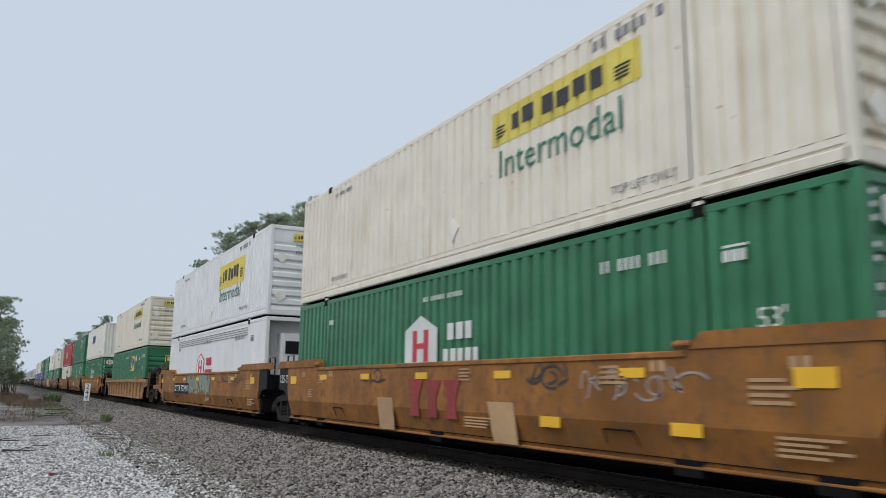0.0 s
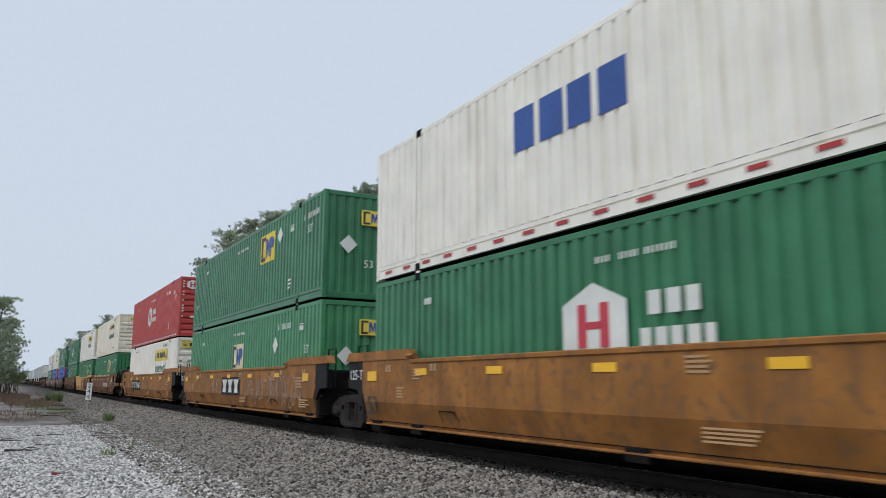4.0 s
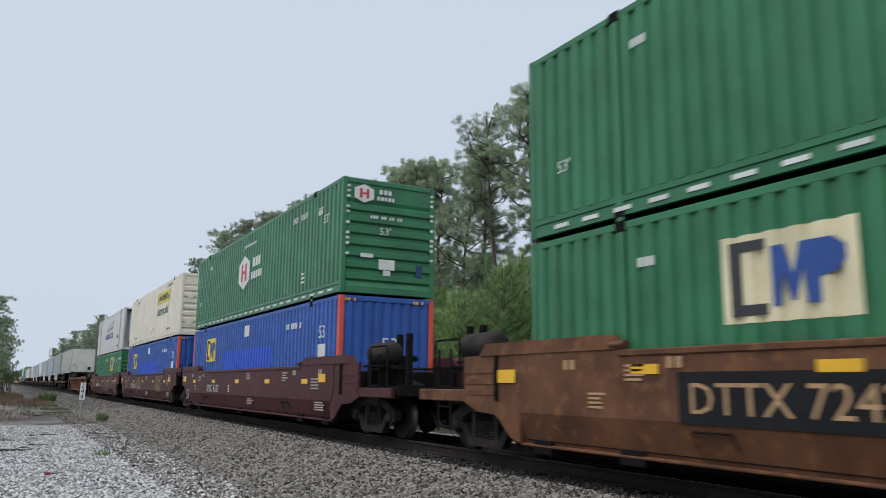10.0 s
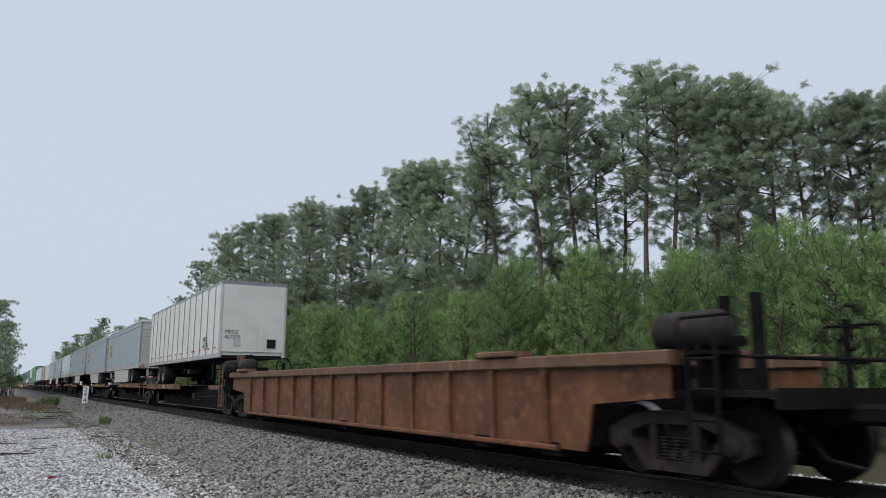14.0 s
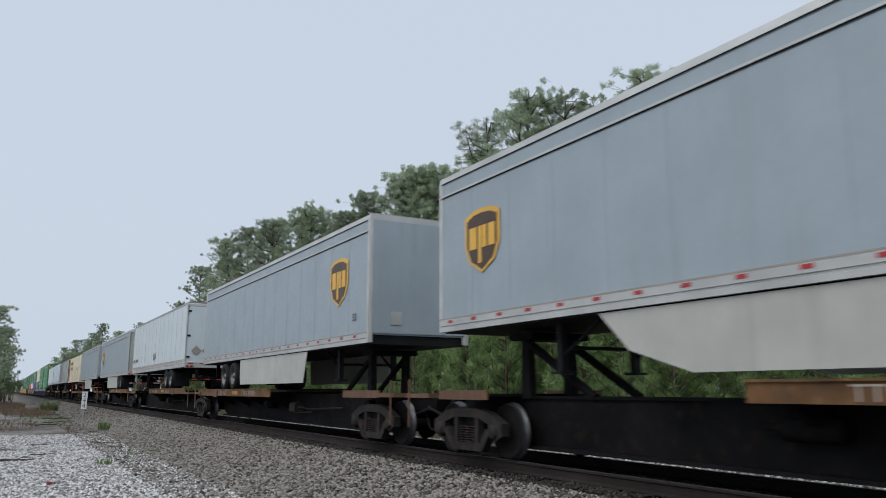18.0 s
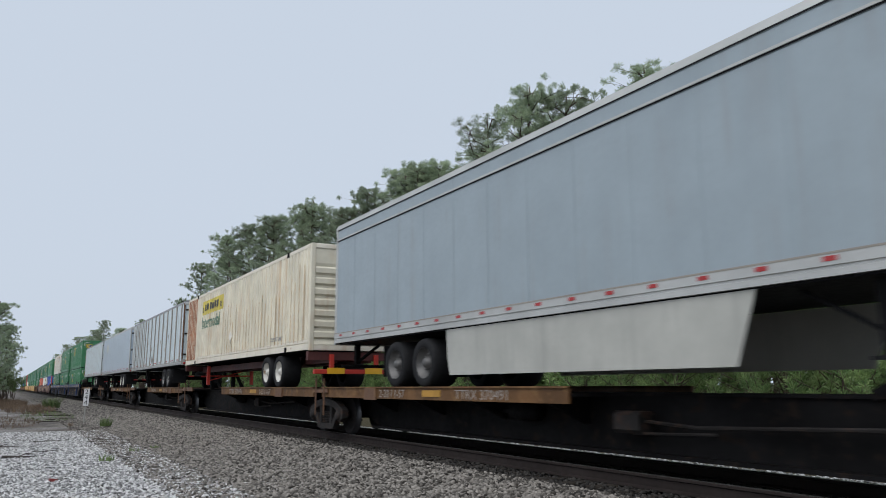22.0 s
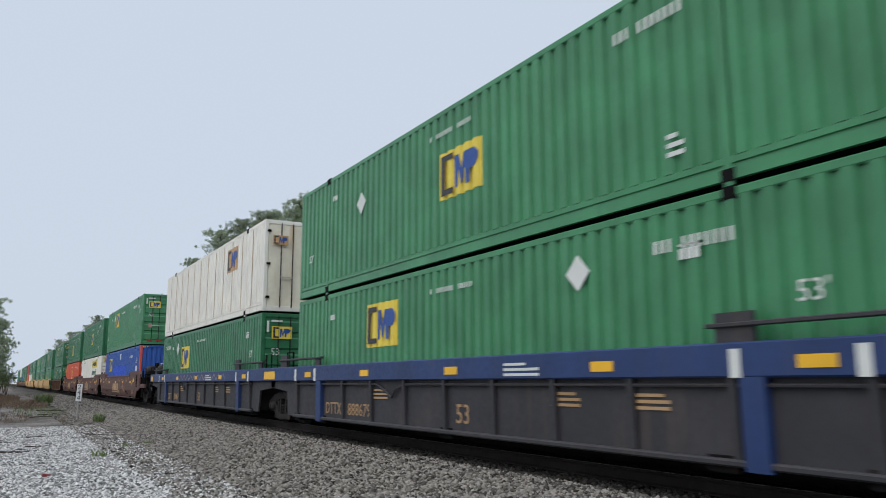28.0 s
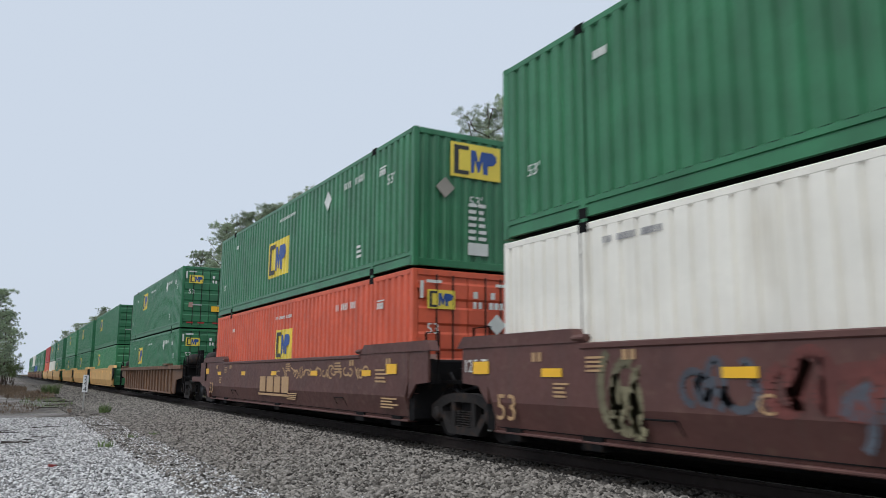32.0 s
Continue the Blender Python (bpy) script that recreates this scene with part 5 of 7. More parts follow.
def car_number(w, u, v, text, wide, tall, ink="inkwhite", back=None, out=0.014):
    """The car's running number, stretched to its true width and height."""
    if back:
        part("number_panel", plate(round(wide + 0.4, 2), round(tall * 1.7, 2)), back, w, "dark number panel", well_mark(u - 0.15, v - tall * 0.35, out - 0.006))
    me = words(text, 1.0)
    x0, x1 = min(q.co.x for q in me.vertices), max(q.co.x for q in me.vertices)
    y1 = max(q.co.y for q in me.vertices)
    part("car_number", me, ink, w, text, well_mark(u, v, out) @ Matrix.Diagonal((wide / (x1 - x0), tall / y1, 1, 1)))


def well_stencils(w, ink="inktan", seed=3, fifty=True):
    """Small data blocks along a well's side."""
    for k, (u, v, a, b) in enumerate(((2.2, 1.2, 0.4, 0.03), (9.0, 1.25, 0.5, 0.03), (9.2, 0.5, 0.8, 0.025), (12.6, 1.2, 0.5, 0.035), (14.9, 1.0, 0.7, 0.04), (15.2, 0.5, 0.8, 0.03), (1.5, 0.85, 0.35, 0.03))):
        part("stencil", lines(4, a, b, seed + k), ink, w, "small stencilled data block", well_mark(u, v))
    for u in (1.0, 2.9, 13.5, 15.4):
        part("stencil", bars(2, 0.1, 0.13, 0.4, seed), ink, w, "", well_mark(u, 1.35))
    if fifty:
        part("lettering", words("53", 0.56), "ink" if ink == "inktan" else ink, w, "53", well_mark(0.05, 0.48))
    for u in (3.2, 12.6):
        part("hand_hold", shared("handhold", lambda: Shape().tube([(0, 0.0, -0.09), (0.04, 0.22, 0.03), (0.56, 0.22, 0.03), (0.6, 0.0, -0.09)], 0.014, 5).mesh("hand_hold")), "steel", w, "", well_mark(u, 0.42, -0.02))


def graffiti(w, u, v, wd, h, ink, seed, n=9, r=0.025):
    """Loose sprayed strokes."""
    rr, s = random.Random(seed), Shape()
    for i in range(n):
        x, pts = u + wd * i / n, []
        a0, sw = rr.uniform(0, 6), rr.uniform(2.5, 5.5)
        cx, cy, rx, ry = x + rr.uniform(0, wd / n), v + h * rr.uniform(0.35, 0.65), max(wd / n, 0.28) * rr.uniform(0.3, 0.9), h * rr.uniform(0.2, 0.5)
        if i % 3 == 1:
            pts = [(cx + rx * rr.uniform(-1.2, 1.2), v + h * rr.random()) for _ in range(4)]
        for k in range(0 if pts else 12):
            a = a0 + sw * k / 11
            pts.append((cx + rx * math.cos(a), cy + ry * math.sin(a)))
        for (p, q), (p2, q2) in zip(pts, pts[1:]):
            d = Vector((p2 - p, q2 - q)).normalized() * r
            s.add([(p - d.y, q + d.x, 0), (p + d.y, q - d.x, 0), (p2 + d.y, q2 - d.x, 0), (p2 - d.y, q2 + d.x, 0)], [(0, 1, 2, 3)])
    part("graffiti", s, ink, w, "loose sprayed graffiti strokes", well_mark(0, 0, 0.008))


def logo_bars(w, u, v, ww, h, ink, back=None):
    if back:
        part("company_panel", plate(round(ww + 0.2, 2), round(h + 0.16, 2)), back, w, "", well_mark(u - 0.1, v - 0.08, 0.008))
    s = Shape()
    for k in (0.0, 0.34, 0.68):
        s.prism([(ww * (k + 0.05), 0), (ww * (k + 0.25), 0), (ww * (k + 0.22), h * 0.5), (ww * (k + 0.3), h), (ww * k, h), (ww * (k + 0.08), h * 0.5)], 0, 0.004, "xy")
    part("company_mark", s, ink, w, "plain block company mark", well_mark(u, v, 0.014))


Y = [-283.82, -264.44, -240.66, -216.86, -197.29, -177.64, -153.87, -134.38, -114.77, -90.87, -71.24, -51.72, -27.53,
     -6.63, 13.58, 32.12, 51.5, 71.5, 89.88, 109.41, 127.39, 144.52, 162.05, 179.38,
     200.06, 219.56, 239.16, 262.67, 281.98, 301.36, 325.1, 348.5]
BROWN = "orange-brown weathered articulated well car with yellow reflectors"

# 0 and 1: an orange-brown articulated pair
w = slab_well(Y[0], "brown", False, False, False, BROWN)
logo_bars(w, 7.1, 0.6, 2.0, 0.66, "darkred")
graffiti(w, 5.0, 1.15, 0.9, 0.3, "ink", 3, 5, 0.02)
graffiti(w, 11.0, 1.15, 0.9, 0.35, "ink", 5, 5, 0.02)
graffiti(w, 12.2, 1.0, 2.0, 0.45, "spraywhite", 6, 9, 0.016)
for u in (5.7, 9.9):
    part("patch", poly(("patch", u), [(0, 0.92), (0.72, 0.92), (0.86, 0.3), (0.2, 0.3)]), "inktan", w, "pale repainted patch", well_mark(u, 0.0))
for u, v in ((11.3, 0.6), (13.8, 0.62)):
    part("reflector_plate", plate(0.46, 0.15), "reflector", w, "amber yellow reflector", well_mark(u, v))
well_stencils(w, fifty=False)
box_hub(Y[0], LOW, "green")
box_jb(Y[0], HIGH, "cream")

w = slab_well(Y[1], "brown", True, False, True, BROWN + " and graffiti")
car_number(w, 2.92, 0.82, "DTTX 727491", 2.8, 0.26, back="black")
graffiti(w, 5.3, 0.75, 4.4, 0.75, "sprayblue", 8, 26, 0.07)
graffiti(w, 5.6, 0.85, 4.0, 0.65, "spray", 9, 22, 0.04)
graffiti(w, 11.1, 1.2, 3.8, 0.3, "ink", 10, 9, 0.02)
well_stencils(w)
c = box_hub(Y[1], LOW, "white", 6.4, 0.85, 1.0, "reefer", "inkwhite", "inkred", "smooth white insulated container with a red outlined badge", "flat", posts="white")
for k in range(4):
    part("vent_line", bar(-CW - 0.006, -CW + 0.02, 2.1, CL - 2.1, round(2.42 + k * 0.08, 2), round(2.44 + k * 0.08, 2)), "post", c)
for sx in (-1, 1):
    part("end_strut", Shape().box(sx * 1.22 - 0.06, sx * 1.22 + 0.06, 0.02, 0.14, 0.1, CH - 0.1, 0.02), "white", c)
unit = part("cooling_unit", Shape().box(-0.75, 0.75, 0.12, 0.6, 0.7, 2.4, 0.08), "white", c, "white cooling machine")
part("grille", Shape().box(-0.6, 0.1, 0.1, 0.13, 1.75, 2.15), "black", unit)
part("fuel_drum", Shape().lathe([(0.0, 0.5), (0.3, 0.52), (0.34, 0.6), (0.34, 2.2), (0.3, 2.28), (0.0, 2.3)], (0.55, 0.2, 0), "z", 18), "slate", c, "dark grey upright tank", smooth=True)
box_jb(Y[1], HIGH, "white", 9.47, 1.41, 3.69, 0.93, label="clean white corrugated container with a framed yellow panel", film="yellow")

# 2: single ribbed ochre well
w = ribbed_well(Y[2], "ochre", "ochre", True, True, True, "weathered ochre single well car with outside posts", 1.3, low=True)
box_emp(Y[2], LOW, "green", "ribs", 10.0, 1.55, 11.95, 14.45)
box_jb(Y[2], HIGH, "cream")

# 3, 4, 5
w = slab_well(Y[3], "brown", True, True, False, BROWN)
well_stencils(w)
box_hub(Y[3], LOW, "green")
c = container(Y[3], HIGH, "offwhite", "jb", "corr", "dirty off-white corrugated container with a dark word block")
part("word_block", bars(4, 0.6, 0.7, 0.15, 20), "inkblue", c, "dark blue company block", side_matrix(5.4, 1.5, 0.008))
part("lettering", words("TOP LIFT ONLY", 0.17), "inkgrey", c, "TOP LIFT ONLY", side_matrix(12.6, 0.42, 0.008))
for k in range(18):
    part("reflector_tape", plate(0.3, 0.06), "tape", c, at=side_matrix(0.5 + k * 0.85, 0.1, 0.012))
w = slab_well(Y[4], "brown", True, False, False, BROWN)
logo_bars(w, 6.78, 0.79, 2.3, 0.44, "inkwhite", "black")
graffiti(w, 9.6, 0.5, 5.8, 0.85, "spraywhite", 14, 26, 0.012)
graffiti(w, 4.8, 0.6, 1.6, 0.7, "spraywhite", 15, 7, 0.012)
well_stencils(w)
box_emp(Y[4], LOW, "bright", "corr", 7.24, 1.2, 12.07, 12.55, 1.46, 1.6, film="palefilm")
box_emp(Y[4], HIGH, "green", "corr", 10.3, 1.6, 12.15, 14.6)
w = slab_well(Y[5], "brown", True, False, True, BROWN)
car_number(w, 3.2, 0.80, "DTTX 732068", 3.0, 0.32, "inkwhite", "black")
well_stencils(w)
box_jb(Y[5], LOW, "offwhite", 9.97, 1.87, 3.8, label="white corrugated container with a framed yellow panel")
box_hub(Y[5], HIGH, "red", core="red", label="brick-red corrugated container with a white badge")

# 6, 7, 8
w = slab_well(Y[6], "umber", True, True, False, "dark brown weathered articulated well car")
car_number(w, 9.87, 0.77, "DTTX 724299", 2.96, 0.29)
well_stencils(w, fifty=False)
part("data_frame", plate(0.42, 0.34), "inkwhite", w, "white data frame on the end plate", well_mark(17.52, 0.98, 0.0))
part("data_sheet", plate(0.34, 0.26), "slate", w, "", well_mark(17.56, 1.02, 0.005))
for k in range(6):
    part("guide", Shape().prism([(0, 0), (0.9, 0), (0.7, 0.12), (0.2, 0.12)], 0, 0.06, "xy"), "inktan", w, "", well_mark(1.9 + k * 2.1, 1.585, -0.05))
box_emp(Y[6], LOW, "green", "corr", 10.16, 1.55, 12.15, 14.75)
box_jb(Y[6], HIGH, "cream", film="palefilm")
w = slab_well(Y[7], "tan", True, False, False, "tan-yellow articulated well car, half repainted brown")
part("patch", plate(7.0, 0.84), "umber", w, "older brown paint on half of the side", well_mark(9.8, 0.745, 0.004))
part("patch", Shape().prism([(-WS - 0.006, 0.74), (-WS + 0.124, 0.30), (-WS + 0.13, 0.30), (-WS, 0.74)], -0.1, 6.35, "xz"), "umber", w, "older brown paint below the fold")
logo_bars(w, 7.3, 0.66, 1.85, 0.68, "darkred")
graffiti(w, 7.1, 0.5, 0.8, 0.6, "sprayblue", 19, 6, 0.06)
well_stencils(w, "ink")
box_emp(Y[7], LOW, "green", "ribs", 10.18, 1.55, 12.0, 12.9, 1.46, 1.55)
box_jb(Y[7], HIGH, "offwhite", 9.83, slotted=True, label="dirty white corrugated container with a yellow panel")
w = slab_well(Y[8], "umber", True, False, True, "dark brown rusty articulated well car")
car_number(w, 3.2, 0.84, "DTTX 724299", 2.9, 0.34, "inktan", "black")
graffiti(w, 10.0, 0.8, 3.0, 0.45, "spraywhite", 21, 12, 0.012)
well_stencils(w, fifty=False)
box_emp(Y[8], LOW, "green", "corr", 3.6, 1.44, 7.9, 12.3, 1.6, 1.6, film="palefilm")
box_hub(Y[8], HIGH, "green")

# 9, 10, 11: maroon set
for k in (9, 10, 11):
    w = slab_well(Y[k], "maroon", True, k == 9, k == 11, "maroon articulated well car with pale stencils" + (" and yellow graffiti" if k > 9 else ""), dark_end=False)
    car_number(w, 3.67, 0.82, "SFLC 6333", 1.77, 0.25)
    well_stencils(w, "spraywhite", 5)
    part("lettering", words("BCA"[k - 9], 0.36), "inkwhite", w, "BCA"[k - 9], well_mark(6.76, 0.82))
    if k > 9:
        for a, b in (((8.9, 2.3), (11.0, 2.4)) if k == 11 else ((11.95, 1.6), (5.7, 1.35))):
            graffiti(w, a, 0.4 if k == 11 else 0.62, b, 1.0 if k == 11 else 0.8, "spray", 30 + k + int(a), 15, 0.014)
box_blue(Y[9], LOW)
box_hub(Y[9], HIGH, "green", 6.7)
box_blue(Y[10], LOW)
c = box_jb(Y[10], HIGH, "cream", slotted=True)
M["rustspot"] = mat("orange_rust_spot", (0.40, 0.21, 0.085), 0.8, var=0.3)
for u, v, a, b in ((8.86, 0.62, 0.18, 0.16), (8.92, 0.44, 0.1, 0.2), (6.60, 0.42, 0.08, 0.16), (6.74, 0.44, 0.07, 0.12), (4.33, 0.62, 0.08, 0.1), (5.08, 0.34, 0.13, 0.08), (5.24, 1.36, 0.05, 0.2), (9.48, 0.36, 0.07, 0.09), (4.2, 0.5, 0.05, 0.08), (6.0, 0.36, 0.05, 0.07)):
    spot = [(a * (0.5 + 0.5 * math.cos(q) * (0.75 + 0.25 * math.sin(3 * q + u))), b * (0.5 + 0.5 * math.sin(q) * (0.75 + 0.25 * math.cos(2 * q + v)))) for q in [k * 0.6283 for k in range(10)]]
    part("rust_spot", poly(("spot", u), spot), "rustspot", c, "orange rust spot", side_matrix(u, v, 0.009))
box_emp(Y[11], LOW, "green", "ribs", 10.08, 1.58, 12.08, 14.75, 1.62)
c = container(Y[11], HIGH, "reefer", "flat", "reefer", "smooth white insulated container with grey posts", rails="reefer", posts="railing", castings="navy")
for k in range(8):
    part("word_block", plate(0.4, 0.62), "inkgrey", c, "grey shaded company block", side_matrix(6.2 + k * 0.47, 1.68 + 0.02 * k, 0.006))
    part("word_shade", plate(0.33, 0.52), "inkwhite", c, "", side_matrix(6.26 + k * 0.47, 1.78 + 0.02 * k, 0.011))
part("lettering", words("INTERMODAL", 0.76), "inkviolet", c, "INTERMODAL", side_matrix(5.59, 1.08, 0.006) @ Matrix.Diagonal((1.06, 0.8, 1, 1)))
part("company_mark", poly("leaf", [(0, 0.06), (0.2, 0), (0.9, 0.06), (1.15, 0.22), (0.9, 0.26), (0.5, 0.25), (0.12, 0.19)]), "lime", c, "lime green film mark", side_matrix(12.48, 0.92, 0.006))
for k in range(3):
    part("mark_block", plate(0.16, 0.13), "ink", c, "", side_matrix(12.65 + k * 0.22, 0.98, 0.011))
part("lettering", words("TOP LIFT ONLY", 0.17), "inkgrey", c, "TOP LIFT ONLY", side_matrix(12.7, 0.34, 0.006))
part("lettering", words("53FT", 0.26), "inkviolet", c, "53FT", side_matrix(0.9, 2.0, 0.006))
part("lettering", words("XHC", 0.26), "inkviolet", c, "XHC", side_matrix(0.95, 1.7, 0.006))
for u in (1.74, 13.86):
    part("post_cover", poly("postcover", [(-0.1, 0.22), (0.54, 0.22), (0.44, 0.5), (0.42, 0.7), (0.42, 2.3), (0.44, 2.5), (0.54, 2.76), (-0.1, 2.76), (0, 2.5), (0.02, 2.3), (0.02, 0.7), (0, 0.5)], 0.008), "skirt", c, "grey rounded cover over the lifting post", side_matrix(u, 0.0, 0.006))
unit = part("cooling_unit", Shape().box(-0.9, 0.9, 0.1, 0.6, 0.6, 2.6, 0.08), "plate", c, "white cooling machine with a dark opening")
part("grille", Shape().prism([(-0.85, 2.7), (0.85, 2.7), (0.7, 2.1), (-0.7, 2.1)], 0.06, 0.11, "xz"), "black", unit)

# 12: empty ribbed well
ribbed_well(Y[12], "umber", "rustbrown", True, True, True, "empty rusty well car with closely set outside posts", 1.28)

# 13 to 23: spine cars with trailers
NOSE = {13: True, 14: False, 15: False, 16: True, 17: False, 18: False, 19: True, 20: False, 21: False, 22: False, 23: True}
DROP = {k: 0.11 if k in (19, 20, 21, 22) else 0.05 if k in (13, 16, 23) else 0.0 for k in range(13, 24)}     # how far the decks sit below the rest
for k in range(13, 24):
    spine_car(Y[k], NOSE[k], k in (13, 16, 19), "rusty brown articulated spine car under a trailer", k in (15, 18, 23), k in (13, 16, 19), DROP[k], -1.0 if k == 13 else 0.16)
t = trailer(Y[13], "creamy", True, drop=DROP[13], seams="wide", rim="rimgrey", label="dirty white van trailer with grey seams on a spine car")
part("lettering", words("MECZ", 0.3), "ink", t, "MECZ", side_matrix(13.4, 0.72, 0.006))
part("lettering", words("467270", 0.3), "ink", t, "467270", side_matrix(13.4, 0.46, 0.006))
part("lettering", words("MECZ", 0.2), "ink", t, "MECZ", end_matrix(0.2, 0.95, 0.008))
part("lettering", words("467270", 0.2), "ink", t, "467270", end_matrix(0.2, 0.75, 0.008))
for k in (14, 15, 18):
    t = trailer(Y[k], "alu", False, "fine", "roll", skirt=True, axle=3.9 if k == 18 else 3.1, band=True, label="dull grey van trailer with a golden shield badge and side skirt")
    mark_shield(t, 0.95, 0.97, 1.07)
for k in (16, 19):
    t = trailer(Y[k], "alu", True, "fine", "swing", drop=DROP[k], skirt=True, band=True, label="dull grey van trailer with a shield badge, nose first")
    if k == 16:
        mark_shield(t, 13.8, 1.0, 1.12)
    part("lettering", words("53", 0.24), "ink", t, "53", side_matrix(15.25, 0.58, 0.006))
t = trailer(Y[17], "plate", False, "fine", "swing", axle=3.9, rail=0.36, label="smooth white van trailer with diamond placards on a spine car")
for a in (7.58, 8.0):
    mark_diamond(t, side_matrix(a, 0.6, 0.006), 0.75, "post")
for a in (0.25, 0.72):
    mark_diamond(t, end_matrix(a, 0.55, 0.03), 0.8, "post")
part("notice", plate(0.3, 0.36), "tape", t, "red and white notice", end_matrix(1.75, 0.6, 0.03))
part("stencil", bars(10, 0.085, 0.17, 0.8, 3), "ink", t, "", side_matrix(0.73, 0.70, 0.006))
part("lettering", words("53", 0.25), "ink", t, "53", side_matrix(0.12, 0.66, 0.006))
c = chassis_box(Y[20], "rust-streaked cream corrugated container on a road chassis")
mark_yellow_panel(c, side_matrix(2.87, 1.98, 0.008), 3.63, 0.56, ribs=(0.29, 0.05))
part("lettering", words("Intermodal", 0.7), "inkgreen", c, "Intermodal", side_matrix(2.95, 1.42, 0.008))
part("lettering", words("TOP LIFT ONLY", 0.17), "inkgrey", c, "TOP LIFT ONLY", side_matrix(12.7, 0.38, 0.008))
part("rust_panel", shared("rustpanel", lambda: corrugated(CL - 1.92, CL - 0.14, 0.2, CH - 0.1, 0.30, 0.024, -CW - 0.004).mesh("rust_panel")), mat("heavy_rust", (0.36, 0.16, 0.08), 0.8, var=0.3, streak=(0.24, 0.09, 0.045), amount=0.9, spots=(0.55, 0.44, 0.32), spot=0.1), c, "heavily rusted end panel")
mark_diamond(c, side_matrix(7.6, 0.6, 0.008), 0.8, "offwhite")
M["rustline"] = mat("thin_rust_runs", (0.54, 0.36, 0.18), 0.8, var=0.3)
rr = random.Random(12)
for k in range(26):
    top = rr.uniform(1.6, 2.75)
    part("rust_run", plate(round(rr.choice((0.015, 0.02, 0.03)), 3), round(top - rr.uniform(0.22, 0.9), 1)), "rustline", c, "thin orange rust run", side_matrix(6.6 + k * 0.36 + rr.uniform(-0.03, 0.03), 0.24, 0.004))
t = trailer(Y[21], "plate", False, "fluted", "swing", drop=DROP[21], label="white van trailer with broad dirty ribs on a spine car")
mark_diamond(t, side_matrix(7.68, 0.3, 0.022), 0.7, "post")
for u, v in ((10.9, 2.1), (10.2, 1.35), (12.4, 1.5), (13.2, 2.35), (9.3, 1.2), (14.2, 1.0), (6.3, 1.5), (11.6, 0.9), (7.4, 1.1)):
    part("patch_disc", shared("disc", lambda: Shape().lathe([(0.0, -0.004), (0.1, -0.004), (0.1, 0.0)], n=14, axis="z").mesh("disc")), "skirt", t, "round riveted patch", side_matrix(u, v, 0.004))
part("stencil", bars(5, 0.07, 0.14, 0.9, 3), "ink", t, "", side_matrix(1.2, 0.85, 0.006))
part("stencil", bars(8, 0.06, 0.14, 0.9, 4), "ink", t, "", side_matrix(1.2, 0.62, 0.006))
t = trailer(Y[22], "shiny", False, "fine", "swing", drop=DROP[22], rim="rimwhite", axle=3.1, label="smooth bluish aluminium van trailer with white wheels")
part("company_panel", plate(1.3, 0.55), "inkwhite", t, "pale company panel", side_matrix(2.4, 1.8, 0.006))
part("company_panel", plate(0.75, 0.4), "inkwhite", t, "pale company panel", end_matrix(0.3, 1.95, 0.03))
mark_diamond(t, end_matrix(0.5, 0.75, 0.03), 0.8, "post")
CL = 15.33       # this trailer is a shorter one
t = trailer(Y[23], "plate", False, "fine", "swing", drop=DROP[23], rim="rimwhite", label="plain off-white van trailer on a spine car")
part("stencil", lines(3, 0.5, 0.03, 3), "ink", t, "", side_matrix(0.8, 0.6, 0.006))
CL = 16.154

# 24, 25, 26: navy and slate set
for k in (24, 25, 26):
    w = ribbed_well(Y[k], "slate", "navy", True, k == 24, k == 26, "slate-grey articulated well car with a navy top chord", 1.45, True)
    for u in (1.2, 4.6, 8.2, 12.0, 15.0):
        part("reflector_plate", plate(0.42, 0.13), "reflector", w, "amber yellow reflector", well_mark(u, 1.26, 0.035))
    for u in (0.4, 1.8, 14.2, 15.6):
        part("white_band", plate(0.14, 0.3), "inkwhite", w, "", well_mark(u, 1.17, 0.034))
    part("stencil", lines(3, 0.9, 0.04, 2), "inkwhite", w, "", well_mark(10.0, 1.22, 0.034))
    part("lettering", words("53", 0.46), "inktan", w, "53", well_mark(8.4, 0.45, -0.07))
    car_number(w, 2.40, 0.42, "DTTX", 0.92, 0.26, "inktan", None, -0.07)
    car_number(w, 3.72, 0.42, "888679", 1.2, 0.26, "inktan", None, -0.07)
    part("train_pipe", Shape().tube([(-WS + 0.03, 0.3, 1.09), (-WS + 0.03, CL - 6.6, 1.09)], 0.022).tube([(-WS + 0.03, CL - 5.3, 1.09), (-WS + 0.03, CL - 0.3, 1.09)], 0.022), "slate", w, "grey pipe under the top chord")
    part("pipe_loop", Shape().tube([(-WS + 0.03, CL - 6.6, 1.09), (-WS + 0.03, CL - 6.2, 1.0), (-WS + 0.03, CL - 6.0, 0.84), (-WS + 0.03, CL - 5.75, 0.95), (-WS + 0.03, CL - 5.3, 1.09)], 0.022), "slate", w)
    for yy in (1.55, CL - 2.25):
        part("broad_post", Shape().prism([(-WS - 0.028, 1.18), (-WS + 0.09, 1.18), (-WS + 0.09, 0.22), (-WS - 0.01, 0.22)], yy, yy + 0.3, "xz"), "navy", w, "broad navy post")
    for u in (5.1, 11.0, 12.6):
        part("stencil", lines(3, 0.7, 0.04, 6), "inktan", w, "", well_mark(u, 0.8, -0.07))
box_emp(Y[24], LOW, "bright", "door", 4.2, 1.43, 3.2)
box_emp(Y[24], HIGH, "bright", "door", 4.6, 1.6, 3.7)
box_emp(Y[25], LOW, "bright", "door", 4.4, 1.5, 11.3, 13.0)
